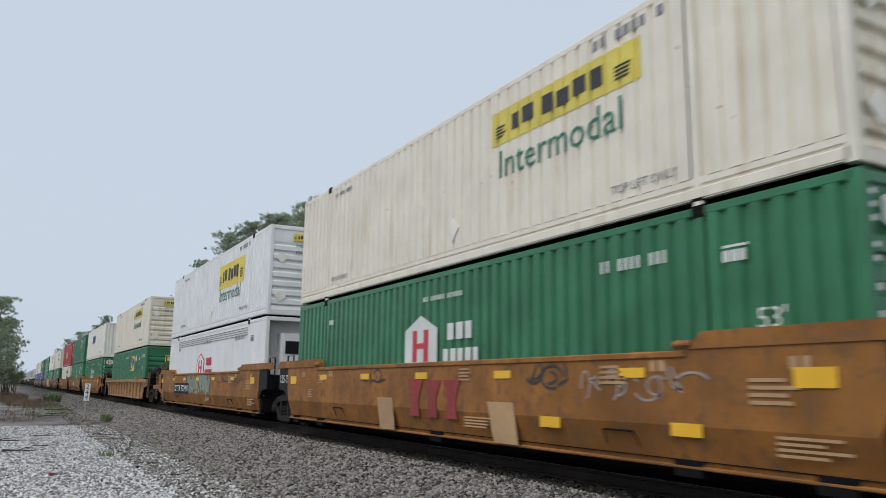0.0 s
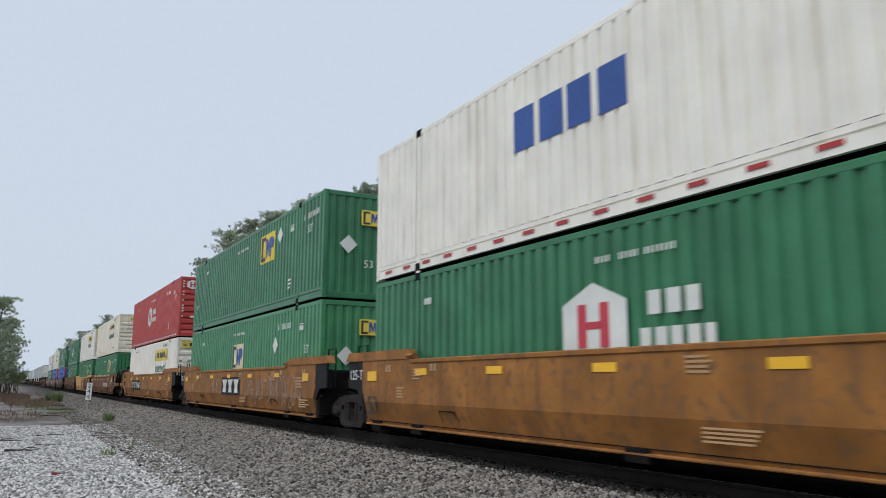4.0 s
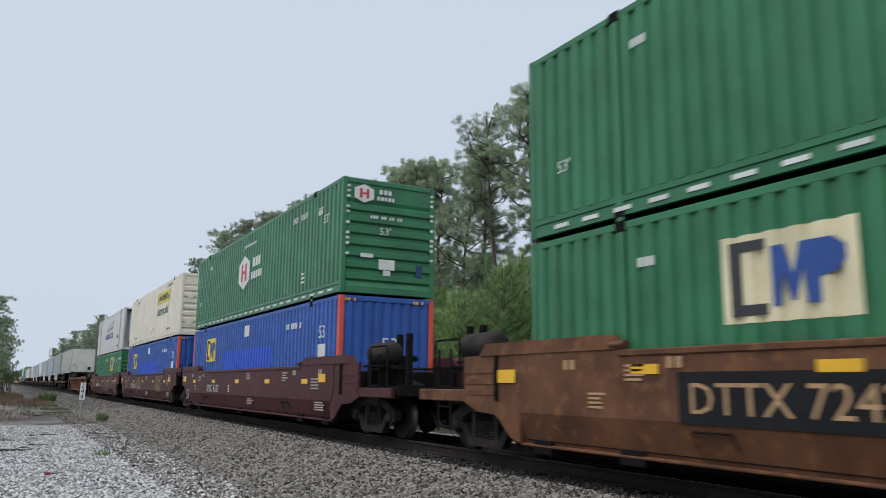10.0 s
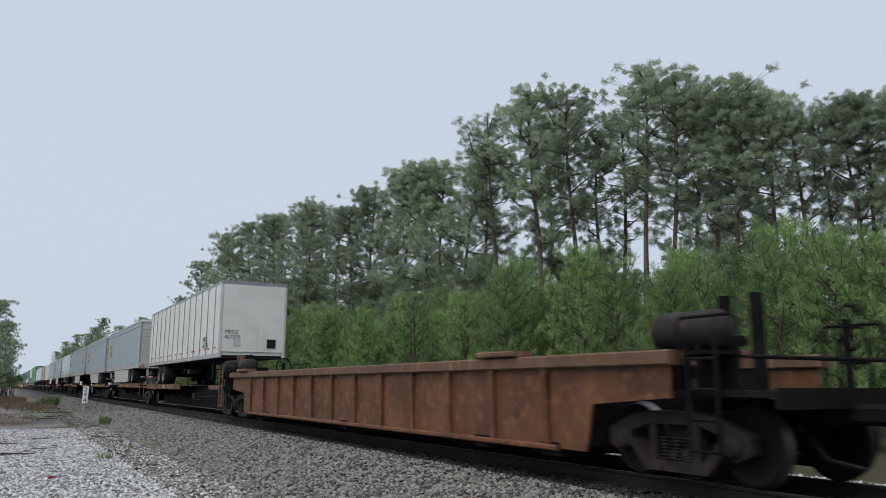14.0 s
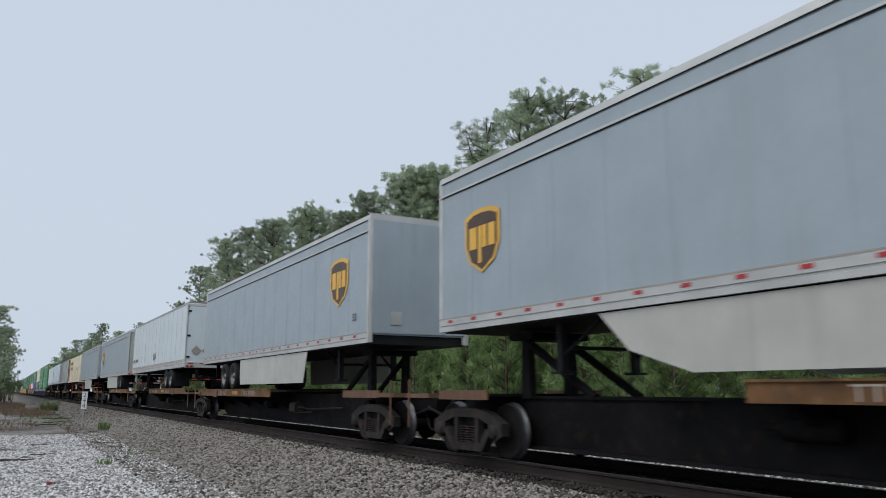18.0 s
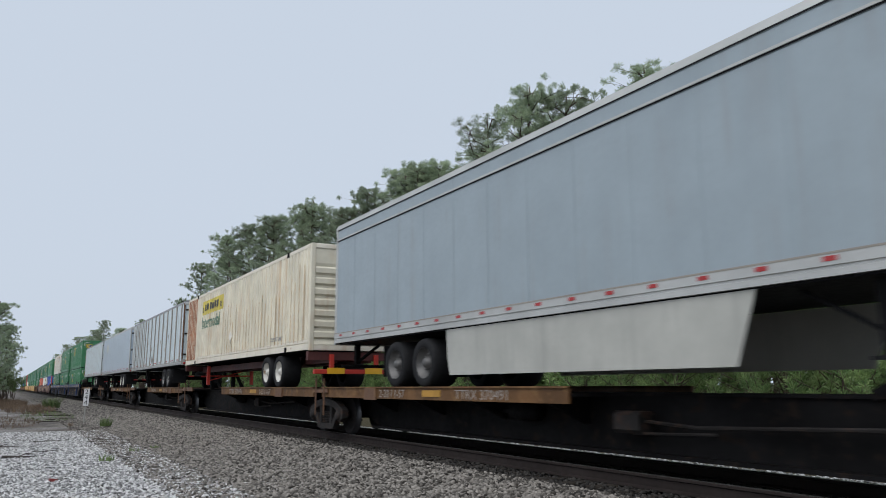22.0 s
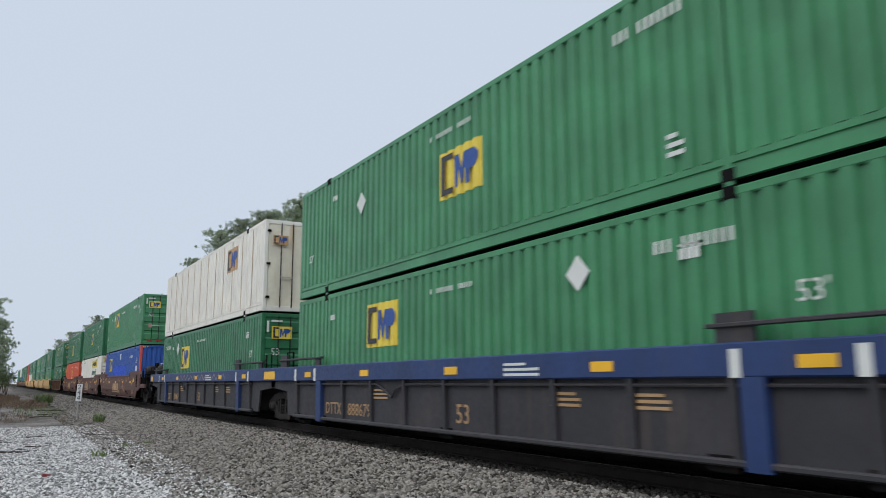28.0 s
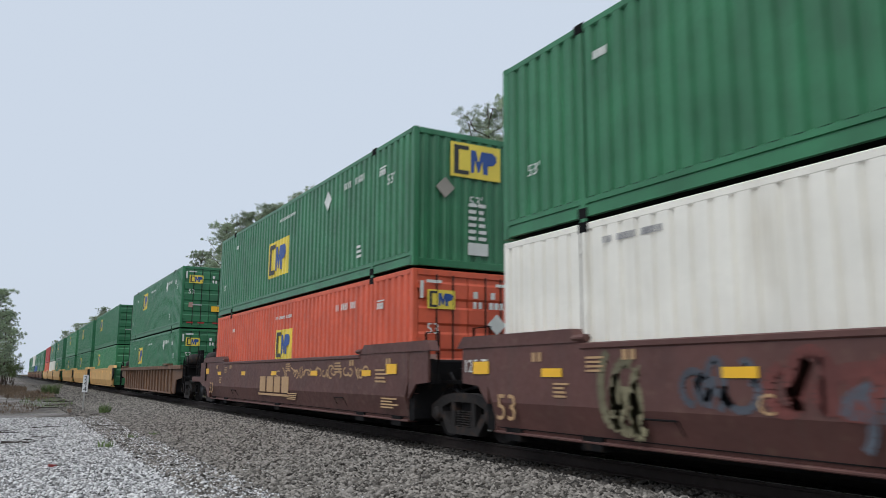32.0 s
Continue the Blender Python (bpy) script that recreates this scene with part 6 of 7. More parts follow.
box_emp(Y[25], HIGH, "bright", "door", 7.63, 1.13, 3.8, 12.45, 1.5, 1.6)
zig = Shape()
for k in range(26):
    a, b = (4.6 + k * 0.32, 1.22 + 0.2 * (k % 2)), (4.92 + k * 0.32, 1.42 - 0.2 * (k % 2))
    zig.add([(a[0], a[1], 0), (b[0], b[1], 0), (b[0], b[1] + 0.035, 0), (a[0], a[1] + 0.035, 0)], [(0, 1, 2, 3)])
part("graffiti", zig, "spraywhite", w, "pale sprayed zigzag line", well_mark(0, 0, 0.036))
box_emp(Y[26], LOW, "green", "door", 4.3, 1.37, 3.3, 0.6)
c = container(Y[26], HIGH, "offwhite", "jb", "flatdoor", "dirty white container with brown seams", castings="steel")
mark_square(c, side_matrix(11.65, 1.7, 0.008), 1.4, 0.30, 0.04, "bleachedorange")
mark_square(c, end_matrix(0.25, 2.1, 0.05), 0.5, film="bleachedorange")
for k in range(12):
    part("seam", plate(0.05, 2.5), "inktan", c, "brown stained seam", side_matrix(1.1 + k * 1.25, 0.25, 0.004))

# 27, 28, 29: faded brown set
for k in (27, 28, 29):
    w = slab_well(Y[k], "bnsf", True, k == 27, k == 29, "faded dark brown articulated well car with graffiti", dark_end=False)
    part("company_mark", bars(4, 0.62, 0.44, 0.12, 20), "inktan", w, "faded company block", well_mark(6.6, 0.66))
    part("company_rule", plate(2.8, 0.06), "inktan", w, "", well_mark(6.5, 0.56))
    if k == 27:
        graffiti(w, 2.6, 1.0, 2.4, 0.5, "inktan", 77, 10, 0.026)
        graffiti(w, 9.5, 0.45, 3.1, 1.0, "inktan", 87, 9, 0.016)
    elif k == 28:
        graffiti(w, 9.5, 0.48, 3.0, 0.88, "spraywhite", 88, 11, 0.016)
        graffiti(w, 2.7, 0.4, 0.5, 0.95, "fadedgreen", 71, 6, 0.07)
        graffiti(w, 3.9, 0.75, 0.9, 0.6, "fadedblue", 72, 7, 0.045)
        graffiti(w, 5.1, 0.7, 1.2, 0.65, "fadedred", 73, 8, 0.07)
        graffiti(w, 5.9, 0.5, 0.7, 0.6, "fadedblue", 74, 5, 0.05)
        part("lettering", words("C", 0.32), "inktan", w, "C", well_mark(4.85, 0.76))
    else:
        graffiti(w, 8.3, 1.05, 6.2, 0.3, "inktan", 79, 22, 0.022)
    well_stencils(w, "inktan", fifty=False)
    part("lettering", words("53", 0.56), "inktan", w, "53", well_mark(0.05, 0.48))
box_blue(Y[27], LOW)
box_emp(Y[27], HIGH, "bright", "door", 4.5, 1.64, 3.6)
box_jb(Y[28], LOW, "offwhite", 9.65, 2.02, 3.74, label="white corrugated container with a bright yellow panel", film="yellow")
box_emp(Y[28], HIGH, "green", "corr", 7.34, 1.12, 12.1, 13.2, 1.5, 1.75)
c = container(Y[29], LOW, "orange", "corr", "door", "bright orange corrugated container with double doors")
mark_square(c, side_matrix(7.36, 1.22, 0.006), 1.42)
small_marks(c, "inkwhite", 3, 12.1)
end_marks(c, "door", "emp")
box_emp(Y[29], HIGH, "green", "corr", 6.3, 0.75, 11.1, 12.45, 1.85, marks="empwide")

# 30: single brown ribbed well; then yellow wells and far cars to the end of sight
ribbed_well(Y[30], "rustbrown", "rustbrown", True, True, True, "rusty brown single well car with outside posts", 0.9)
box_emp(Y[30], LOW, "green", "door", 3.9, 1.4)
box_emp(Y[30], HIGH, "green", "door", 4.5, 1.6)
yy = Y[31]
far_boxes = [("bright", "green"), ("green", "green"), ("green", "bright"), ("green", "green"), ("offwhite", "green"), ("orange", "red"), ("green", "green"), ("green", "green"), ("blue", "green"), ("green", "offwhite"), ("green", "green"), ("bright", "green")]
for k, (lo, hi) in enumerate(far_boxes):
    slab_well(yy, "tan" if k < 6 else "umber", True, k % 3 == 0, k % 3 == 2, "yellow articulated well car of the far train" if k < 6 else "dark brown articulated well car of the far train", lean=True)
    for z, p in ((LOW, lo), (HIGH, hi)):
        if p in ("green", "bright"):
            box_emp(yy, z, p, "door", 3.9 + k % 3, 1.5, lean=True)
        else:
            container(yy, z, p, "corr", "ribs", p.replace("offwhite", "white") + " corrugated container far along the train", lean=True)
    yy += 19.4 if k % 3 < 2 else 23.4


# ---- ground, track and trees ----
def rough_profile(x):
    """Height of the ground across the track."""
    pts = [(-500, -0.6), (-14, -0.55), (-3, GROUND), (3.7, GROUND), (6.5, -0.22), (9.9, -0.22), (11.6, -0.42), (14, -0.55), (500, -0.7)]
    for (a, b), (c, d) in zip(pts, pts[1:]):
        if a <= x <= c:
            return b + (d - b) * (x - a) / (c - a)
    return -0.6


def build_ground():
    xs = [-900, -400, -150, -60, -30, -20, -14] + [-10 + 0.5 * k for k in range(59)] + [22, 28, 40, 60, 150, 400, 900]
    ys = [-300, -100, -40, -15, -5] + [0.5 * k for k in range(0, 160)] + [80 + 4 * k for k in range(40)] + [260, 320, 420, 600, 900, 1400, 2200]
    s = Shape()
    for y in ys:
        for x in xs:
            z = rough_profile(x) + 0.025 * noise.noise(Vector((x * 0.9, y * 0.9, 0))) * (1 if abs(x - TRACK_X) > 1.6 else 0.3)
            s.v.append((x, y, z))
    n = len(xs)
    s.f = [(j * n + i, j * n + i + 1, (j + 1) * n + i + 1, (j + 1) * n + i) for j in range(len(ys) - 1) for i in range(n - 1)]
    g = part("ground", s, ground_mat(), smooth=True)
    return tagged(g, "pale gravel pad, grey ballast bed and brown earth", "ground", kind="structure")


def ground_mat():
    """Pale gravel near the camera, ballast along the track, brown earth and litter elsewhere."""
    m = bpy.data.materials.new("gravel_ballast_and_earth")
    m.use_nodes = True
    n, l = m.node_tree.nodes, m.node_tree.links
    b = n["Principled BSDF"]
    b.inputs["Roughness"].default_value = 0.95
    b.inputs["Specular IOR Level"].default_value = 0.15
    tc = n.new("ShaderNodeTexCoord")
    sep = n.new("ShaderNodeSeparateXYZ")
    l.new(tc.outputs["Object"], sep.inputs[0])

    def nz(scale, detail=5.0):
        t = n.new("ShaderNodeTexNoise")
        t.inputs["Scale"].default_value, t.inputs["Detail"].default_value = scale, detail
        l.new(tc.outputs["Object"], t.inputs["Vector"])
        return t.outputs["Fac"]

    def math_of(op, a, c):
        k = n.new("ShaderNodeMath")
        k.operation = op
        for i, v in enumerate((a, c)):
            if isinstance(v, (int, float)):
                k.inputs[i].default_value = v
            else:
                l.new(v, k.inputs[i])
        return k.outputs[0]

    def step(v, lo, hi):
        r = n.new("ShaderNodeMapRange")
        r.inputs["From Min"].default_value, r.inputs["From Max"].default_value = lo, hi
        l.new(v, r.inputs["Value"])
        return r.outputs[0]

    def mixc(f, a, c):
        k = n.new("ShaderNodeMix")
        k.data_type = "RGBA"
        l.new(f, k.inputs["Factor"])
        for slot, v in (("A", a), ("B", c)):
            if isinstance(v, tuple):
                k.inputs[slot].default_value = (*v, 1)
            else:
                l.new(v, k.inputs[slot])
        return k.outputs["Result"]

    vor = n.new("ShaderNodeTexVoronoi")
    vor.inputs["Scale"].default_value = 22
    l.new(tc.outputs["Object"], vor.inputs["Vector"])
    bw = n.new("ShaderNodeSeparateColor")
    l.new(vor.outputs["Color"], bw.inputs[0])
    pale = mixc(bw.outputs[0], (0.075, 0.072, 0.07), (0.46, 0.45, 0.43))
    grey = mixc(bw.outputs[0], (0.010, 0.0095, 0.009), (0.105, 0.098, 0.09))
    earth = mixc(step(nz(1.6), 0.35, 0.65), (0.032, 0.025, 0.021), (0.125, 0.10, 0.082))
    wob = math_of("MULTIPLY", math_of("SUBTRACT", nz(0.35), 0.5), 3.0)
    x = math_of("ADD", sep.outputs["X"], wob)
    y = math_of("ADD", sep.outputs["Y"], math_of("MULTIPLY", wob, 6.0))
    toe = step(x, 2.3, 5.0)
    outer = step(sep.outputs["X"], 11.9, 13.2)
    back = step(y, 23.0, 31.0)
    muddy = step(nz(0.25), 0.42, 0.62)
    c = mixc(math_of("MULTIPLY", back, math_of("ADD", math_of("MULTIPLY", muddy, 0.5), 0.45)), pale, earth)
    c = mixc(math_of("MULTIPLY", step(nz(0.7), 0.5, 0.68), 0.55), c, (0.085, 0.078, 0.072))
    band = math_of("MULTIPLY", step(x, 2.2, 3.4), math_of("SUBTRACT", 1.0, step(x, 4.0, 5.0)))
    c = mixc(math_of("MULTIPLY", band, math_of("MULTIPLY", step(nz(0.9), 0.45, 0.62), 0.6)), c, (0.15, 0.105, 0.078))
    c = mixc(toe, c, grey)
    # strip along the rails painted near black in place of the train's shade
    under_shade = math_of("MULTIPLY", step(x, 5.9, 6.6), math_of("SUBTRACT", 1.0, step(x, 9.4, 10.4)))
    c = mixc(math_of("MULTIPLY", under_shade, 0.93), c, (0.011, 0.010, 0.0095))
    c = mixc(outer, c, mixc(nz(0.5), (0.26, 0.24, 0.22), (0.10, 0.085, 0.06)))
    c = mixc(step(sep.outputs["X"], 12.6, 13.3), c, mixc(nz(1.2), (0.035, 0.036, 0.018), (0.085, 0.065, 0.04)))
    l.new(c, b.inputs["Base Color"])
    bp = n.new("ShaderNodeBump")
    bp.inputs["Strength"].default_value, bp.inputs["Distance"].default_value = 0.9, 0.03
    l.new(vor.outputs["Distance"], bp.inputs["Height"])
    l.new(bp.outputs[0], b.inputs["Normal"])
    return m


def stones(name, count, x0, x1, y0, y1, size, material, label, seed, lift=0.0):
    """Loose broken stones in one mesh."""
    rng = np.random.default_rng(seed)
    base = np.array([(1, 0, 0), (-0.9, 0.2, 0), (0.1, 1, 0.1), (0, -1, -0.1), (0.15, 0.1, 0.8), (-0.1, 0, -0.8)], float)
    tri = np.array([(0, 2, 4), (2, 1, 4), (1, 3, 4), (3, 0, 4), (2, 0, 5), (1, 2, 5), (3, 1, 5), (0, 3, 5)])
    yy = y0 + (y1 - y0) * rng.random(count) ** 1.5
    xx = x0 + (x1 - x0) * rng.random(count)
    zz = np.array([rough_profile(a) for a in xx]) + lift * rng.random(count)
    sc = size * (0.6 + 0.8 * rng.random(count))
    shp = base[None] * (0.7 + 0.6 * rng.random((count, 6, 1)))
    ang = rng.random(count) * 6.283
    c, s = np.cos(ang), np.sin(ang)
    tilt = rng.normal(0, 0.5, count)
    px, py, pz = shp[..., 0], shp[..., 1], shp[..., 2]
    px, pz = px * np.cos(tilt)[:, None] - pz * np.sin(tilt)[:, None], px * np.sin(tilt)[:, None] + pz * np.cos(tilt)[:, None]
    qx, qy = px * c[:, None] - py * s[:, None], px * s[:, None] + py * c[:, None]
    v = np.stack([qx * sc[:, None] + xx[:, None], qy * sc[:, None] + yy[:, None], pz * sc[:, None] * 0.8 + zz[:, None] + sc[:, None] * 0.25], -1).reshape(-1, 3)
    f = (tri[None] + 6 * np.arange(count)[:, None, None]).reshape(-1, 3)
    me = bpy.data.meshes.new(name)
    me.vertices.add(len(v))
    me.vertices.foreach_set("co", v.ravel())
    me.loops.add(f.size)
    me.loops.foreach_set("vertex_index", f.ravel())
    me.polygons.add(len(f))
    me.polygons.foreach_set("loop_start", np.arange(0, f.size, 3))
    me.update(calc_edges=True)
    me.materials.append(None)
    return tagged(part(name, me, material), label, "gravel", kind="stuff")


build_ground()
stones("ballast_stones", 60000, 3.3, 6.7, 6.0, 46.0, 0.040, "stonedark", "grey broken ballast stones along the track", 3, 0.02)
stones("far_ballast_stones", 14000, 3.3, 6.6, 46.0, 120.0, 0.06, "stonedark", "grey ballast farther along the track", 9, 0.02)
stones("scattered_ballast", 9000, 2.3, 3.8, 7.0, 46.0, 0.034, "stonedark", "ballast stones strewn over the edge of the pad", 12, 0.01)
stones("gravel_stones", 56000, -3.0, 4.2, 9.0, 32.0, 0.027, "stonelight", "pale crushed gravel lying on the pad", 4, 0.004)
# these stones carry the shade under the cars in their dark colour
stones("crib_stones", 20000, 6.25, 9.9, 3.0, 46.0, 0.038, "stoneoil", "ballast stones beside and between the rails, coloured dark for the train's shade", 5, 0.02)
stones("far_side_stones", 4000, 11.7, 13.0, 4.0, 50.0, 0.035, "stonelight", "pale gravel beyond the track", 6, 0.01)


def build_track():
    tr = thing("railway_track", "single railway track with worn rails on timber ties", "railway track", kind="structure")
    prof = [(-0.075, -0.185), (0.075, -0.185), (0.075, -0.17), (0.012, -0.15), (0.012, -0.045), (0.037, -0.035), (0.037, -0.008), (0.028, 0.0), (-0.028, 0.0), (-0.037, -0.008), (-0.037, -0.035), (-0.012, -0.045), (-0.012, -0.15), (-0.075, -0.17)]
    for sx in (-0.755, 0.755):
        part("rail", Shape().prism([(a + sx, b) for a, b in prof], -40, 900, "xz"), "railweb", tr, "rusty steel rail", (TRACK_X, 0, 0))
        part("rail_head", Shape().box(sx - 0.026, sx + 0.026, -40, 900, 0.0005, 0.003), "railhead", tr, "bright worn running band", (TRACK_X, 0, 0))
    tie = Shape().box(-1.3, 1.3, -0.115, 0.115, -0.36, -0.19, 0.02).mesh("tie")
    for k in range(70):
        part("tie", tie, "tie", tr, at=(TRACK_X + random.uniform(-0.04, 0.04), 1.0 + k * 0.52, random.uniform(-0.015, 0.005)))
    s = Shape()
    for k in range(700):
        y = 1.0 + (70 + k) * 0.52
        s.box(TRACK_X - 1.3, TRACK_X + 1.3, y - 0.115, y + 0.115, -0.36, -0.19)
    tagged(part("far_ties", s, "tie", tr, "far run of timber ties"), kind="stuff")


build_track()


# ---- trees ----
def tuft(s, p, size, rng, blades=12, up=0.35, thin=0.11):
    """A spray of needles: narrow triangles out of one point, linked so that one spray is one island."""
    k = len(s.v)
    s.v.append(tuple(p))
    for _ in range(blades):
        d = Vector((rng.gauss(0, 1), rng.gauss(0, 1), rng.gauss(up, 0.8))).normalized()
        a = d.orthogonal().normalized() * size * thin
        q = p + d * size * rng.uniform(0.6, 1.15)
        m = len(s.v)
        s.v += [tuple(q + a), tuple(q - a)]
        s.f.append((k, m, m + 1))


def make_pine(seed, h, bare=0.5, spread=3.4, lean=0.4, dens=1.0):
    """Tall pine: bare lower trunk, crooked rising limbs, round needle clumps with sky between them."""
    rng = random.Random(seed)
    tr, cr = Shape(), Shape()
    ax, ay = rng.uniform(-lean, lean), rng.uniform(-lean, lean)

    def spine(f):
        return Vector((ax * f * f * 2 + 0.22 * math.sin(f * 7 + seed), ay * f * f * 2 + 0.22 * math.cos(f * 6 + seed), h * f))

    def clump(c, r, count):
        for _ in range(count):
            d = Vector((rng.gauss(0, 1), rng.gauss(0, 1), rng.gauss(0.25, 0.8))).normalized()
            q = c + d * r * rng.random() ** 0.6
            q.z = min(q.z, h - 0.15 + 0.1 * rng.random())
            tuft(cr, q, rng.uniform(0.15, 0.26), rng, 9, 0.5, 0.07)
    tr.tube([spine(k / 12) for k in range(13)], 0.12 + h * 0.005, 8, 0.04)
    n = int(24 * dens) + 6
    for i in range(n):
        f = bare + (0.97 - bare) * (i / n) ** 0.85
        g = (f - bare) / (1 - bare)
        a = i * 2.4 + rng.uniform(-0.7, 0.7)
        reach = spread * min(1.0, 0.5 + g * 1.5) * math.sqrt(max(0.10, 1 - g ** 3)) * rng.uniform(0.45, 1.05)
        p0 = spine(f)
        rise = rng.uniform(0.15, 0.7) + 0.25 * g
        p1 = p0 + Vector((math.cos(a) * reach * 0.5, math.sin(a) * reach * 0.5, reach * rise * 0.25 + rng.gauss(0, 0.15)))
        p2 = p0 + Vector((math.cos(a + 0.3) * reach, math.sin(a + 0.3) * reach, reach * rise))
        p2.z = min(p2.z, p0.z + 1.3, h * 0.95)
        tr.tube([p0, p1, p2], 0.06, 4, 0.014)
        for q in range(9 + round(2 * dens)):
            b0 = p1.lerp(p2, rng.uniform(-0.3, 1.0))
            e = b0 + Vector((rng.gauss(0, 0.6), rng.gauss(0, 0.6), rng.uniform(-0.1, 0.75)))
            e.z = min(e.z, h - rng.uniform(0.2, 0.7))
            tr.tube([b0, e], 0.016, 3, 0.006)
            r = rng.uniform(0.14, 0.34) if dens > 1 else rng.uniform(0.11, 0.27)
            clump(e, r, int(62 * r) + 2)
    for k in range(26):
        f = rng.uniform(0.84, 0.98)
        a = spine(f)
        e = a + Vector((rng.gauss(0, 0.3 + (0.98 - f) * 4), rng.gauss(0, 0.3 + (0.98 - f) * 4), rng.uniform(0.0, 0.35)))
        tr.tube([a, e], 0.016, 3, 0.006)
        clump(e, 0.24, 16)
    return tr.mesh("trunk", True), cr.mesh("crown")


def make_young(seed, h, r):
    """Young pine, bushy to the ground, each twig ending in an upright brush of long needles."""
    rng = random.Random(seed)
    tr, cr = Shape(), Shape()
    tr.tube([(0, 0, -0.3), (0.05, 0, h * 0.5), (0, 0.05, h * 0.97)], 0.08, 6, 0.02)

    def brush(p, d, length):
        q = p + d * length
        tr.tube([p, q], 0.016, 3, 0.008)
        for k in range(7):
            tuft(cr, p.lerp(q, (k + rng.random()) / 7), rng.uniform(0.18, 0.28), rng, 11, 1.3, 0.05)
    for i in range(64):
        f = 0.04 + 0.92 * i / 64
        a, reach = i * 2.4 + rng.uniform(-0.4, 0.4), r * (1.1 - f) ** 0.8 * rng.uniform(0.45, 1.1) + 0.12
        p0 = Vector((0, 0, h * f))
        p2 = p0 + Vector((math.cos(a) * reach, math.sin(a) * reach, reach * 0.5))
        tr.tube([p0, p2], 0.022, 3, 0.01)
        brush(p2, Vector((math.cos(a) * 0.35, math.sin(a) * 0.35, 1.0)).normalized(), rng.uniform(0.3, 0.6))
        m = p0.lerp(p2, rng.uniform(0.4, 0.8))
        brush(m, Vector((math.cos(a + 1) * 0.6, math.sin(a + 1) * 0.6, 0.9)).normalized(), rng.uniform(0.25, 0.45))
        if reach > 0.8:
            brush(p0.lerp(p2, 0.7), Vector((math.cos(a - 1) * 0.7, math.sin(a - 1) * 0.7, 0.7)).normalized(), rng.uniform(0.25, 0.45))
    brush(Vector((0, 0.05, h * 0.94)), Vector((0.05, 0, 1)), 0.7)
    return tr.mesh("trunk", True), cr.mesh("crown")


def make_broad(seed, h, r, dens=1.0):
    """Shrubby broadleaf tree: forked stems and a loose crown of small leaves."""
    rng = random.Random(seed)
    tr, cr = Shape(), Shape()
    for k in range(5):
        a = k * 1.3 + rng.random()
        tip = Vector((math.cos(a) * r * 0.6, math.sin(a) * r * 0.6, h * rng.uniform(0.7, 0.95)))
        mid = Vector((tip.x * 0.3, tip.y * 0.3, tip.z * 0.5))
        tr.tube([(0, 0, -0.3), mid, tip], 0.07, 5, 0.012)
        for j in range(9):
            q = mid.lerp(tip, rng.random())
            e = q + Vector((rng.gauss(0, r * 0.35), rng.gauss(0, r * 0.35), rng.uniform(0, h * 0.2)))
            tr.tube([q, e], 0.02, 3, 0.006)
            for _ in range(int(16 * dens)):
                c = q.lerp(e, rng.uniform(0.2, 1.1)) + Vector((rng.gauss(0, 0.22), rng.gauss(0, 0.22), rng.gauss(0, 0.22)))
                tuft(cr, c, rng.uniform(0.10, 0.18), rng, 6, 0.1, 0.25)
    return tr.mesh("trunk", True), cr.mesh("crown")


def plant_tree(kind, meshes, leaf, label, category, group):
    t = thing(kind, label, category, group)
    part("trunk", meshes[0], "bark", t)
    part("crown", meshes[1], leaf, t)
    return t


PINES = [plant_tree("pine_tree", make_pine(11 + k, 20.0, b, s, 0.5, d), "needles", "tall slender pine with an open crown", "tree", "pines beyond the track")
         for k, (b, s, d) in enumerate(((0.50, 3.2, 0.8), (0.55, 2.8, 0.7), (0.30, 3.7, 1.3), (0.58, 3.4, 0.7), (0.16, 3.6, 1.45)))]
WOOD = [plant_tree("pine_tree", make_pine(61 + k, 16.0, 0.12, 3.6, 0.4, 1.25), "needles", "leafy pine in the thick of the wood", "tree", "pines beyond the track") for k in range(2)]
YOUNG = [plant_tree("young_pine", make_young(31 + k, 6.0, 1.7 + 0.2 * k), "young", "bright green young pine, bushy to the ground", "tree", "young pines beyond the track") for k in range(3)]
SHRUB = [plant_tree("shrub", make_broad(41 + k, 5.0, 2.2), "bushleaf", "dark evergreen shrub at the wood's edge", "shrub", "shrubs beyond the track") for k in range(2)]
DRY = [plant_tree("bare_shrub", make_broad(51 + k, 6.0, 2.2, 0.6), "brownleaf", "leafless brown shrub with dry leaves", "shrub", "shrubs beyond the track") for k in range(2)]
USED = {}


def set_tree(src, x, y, scale, turn):
    m = pose(x, y, -0.6, 0, 0, turn)
    if src not in USED:
        USED[src] = True
        src.matrix_basis = m @ Matrix.Diagonal((scale, scale, scale, 1))
        return src
    t = copy_thing(src, m)
    t.scale = (scale, scale, scale)
    return t


rt = random.Random(77)
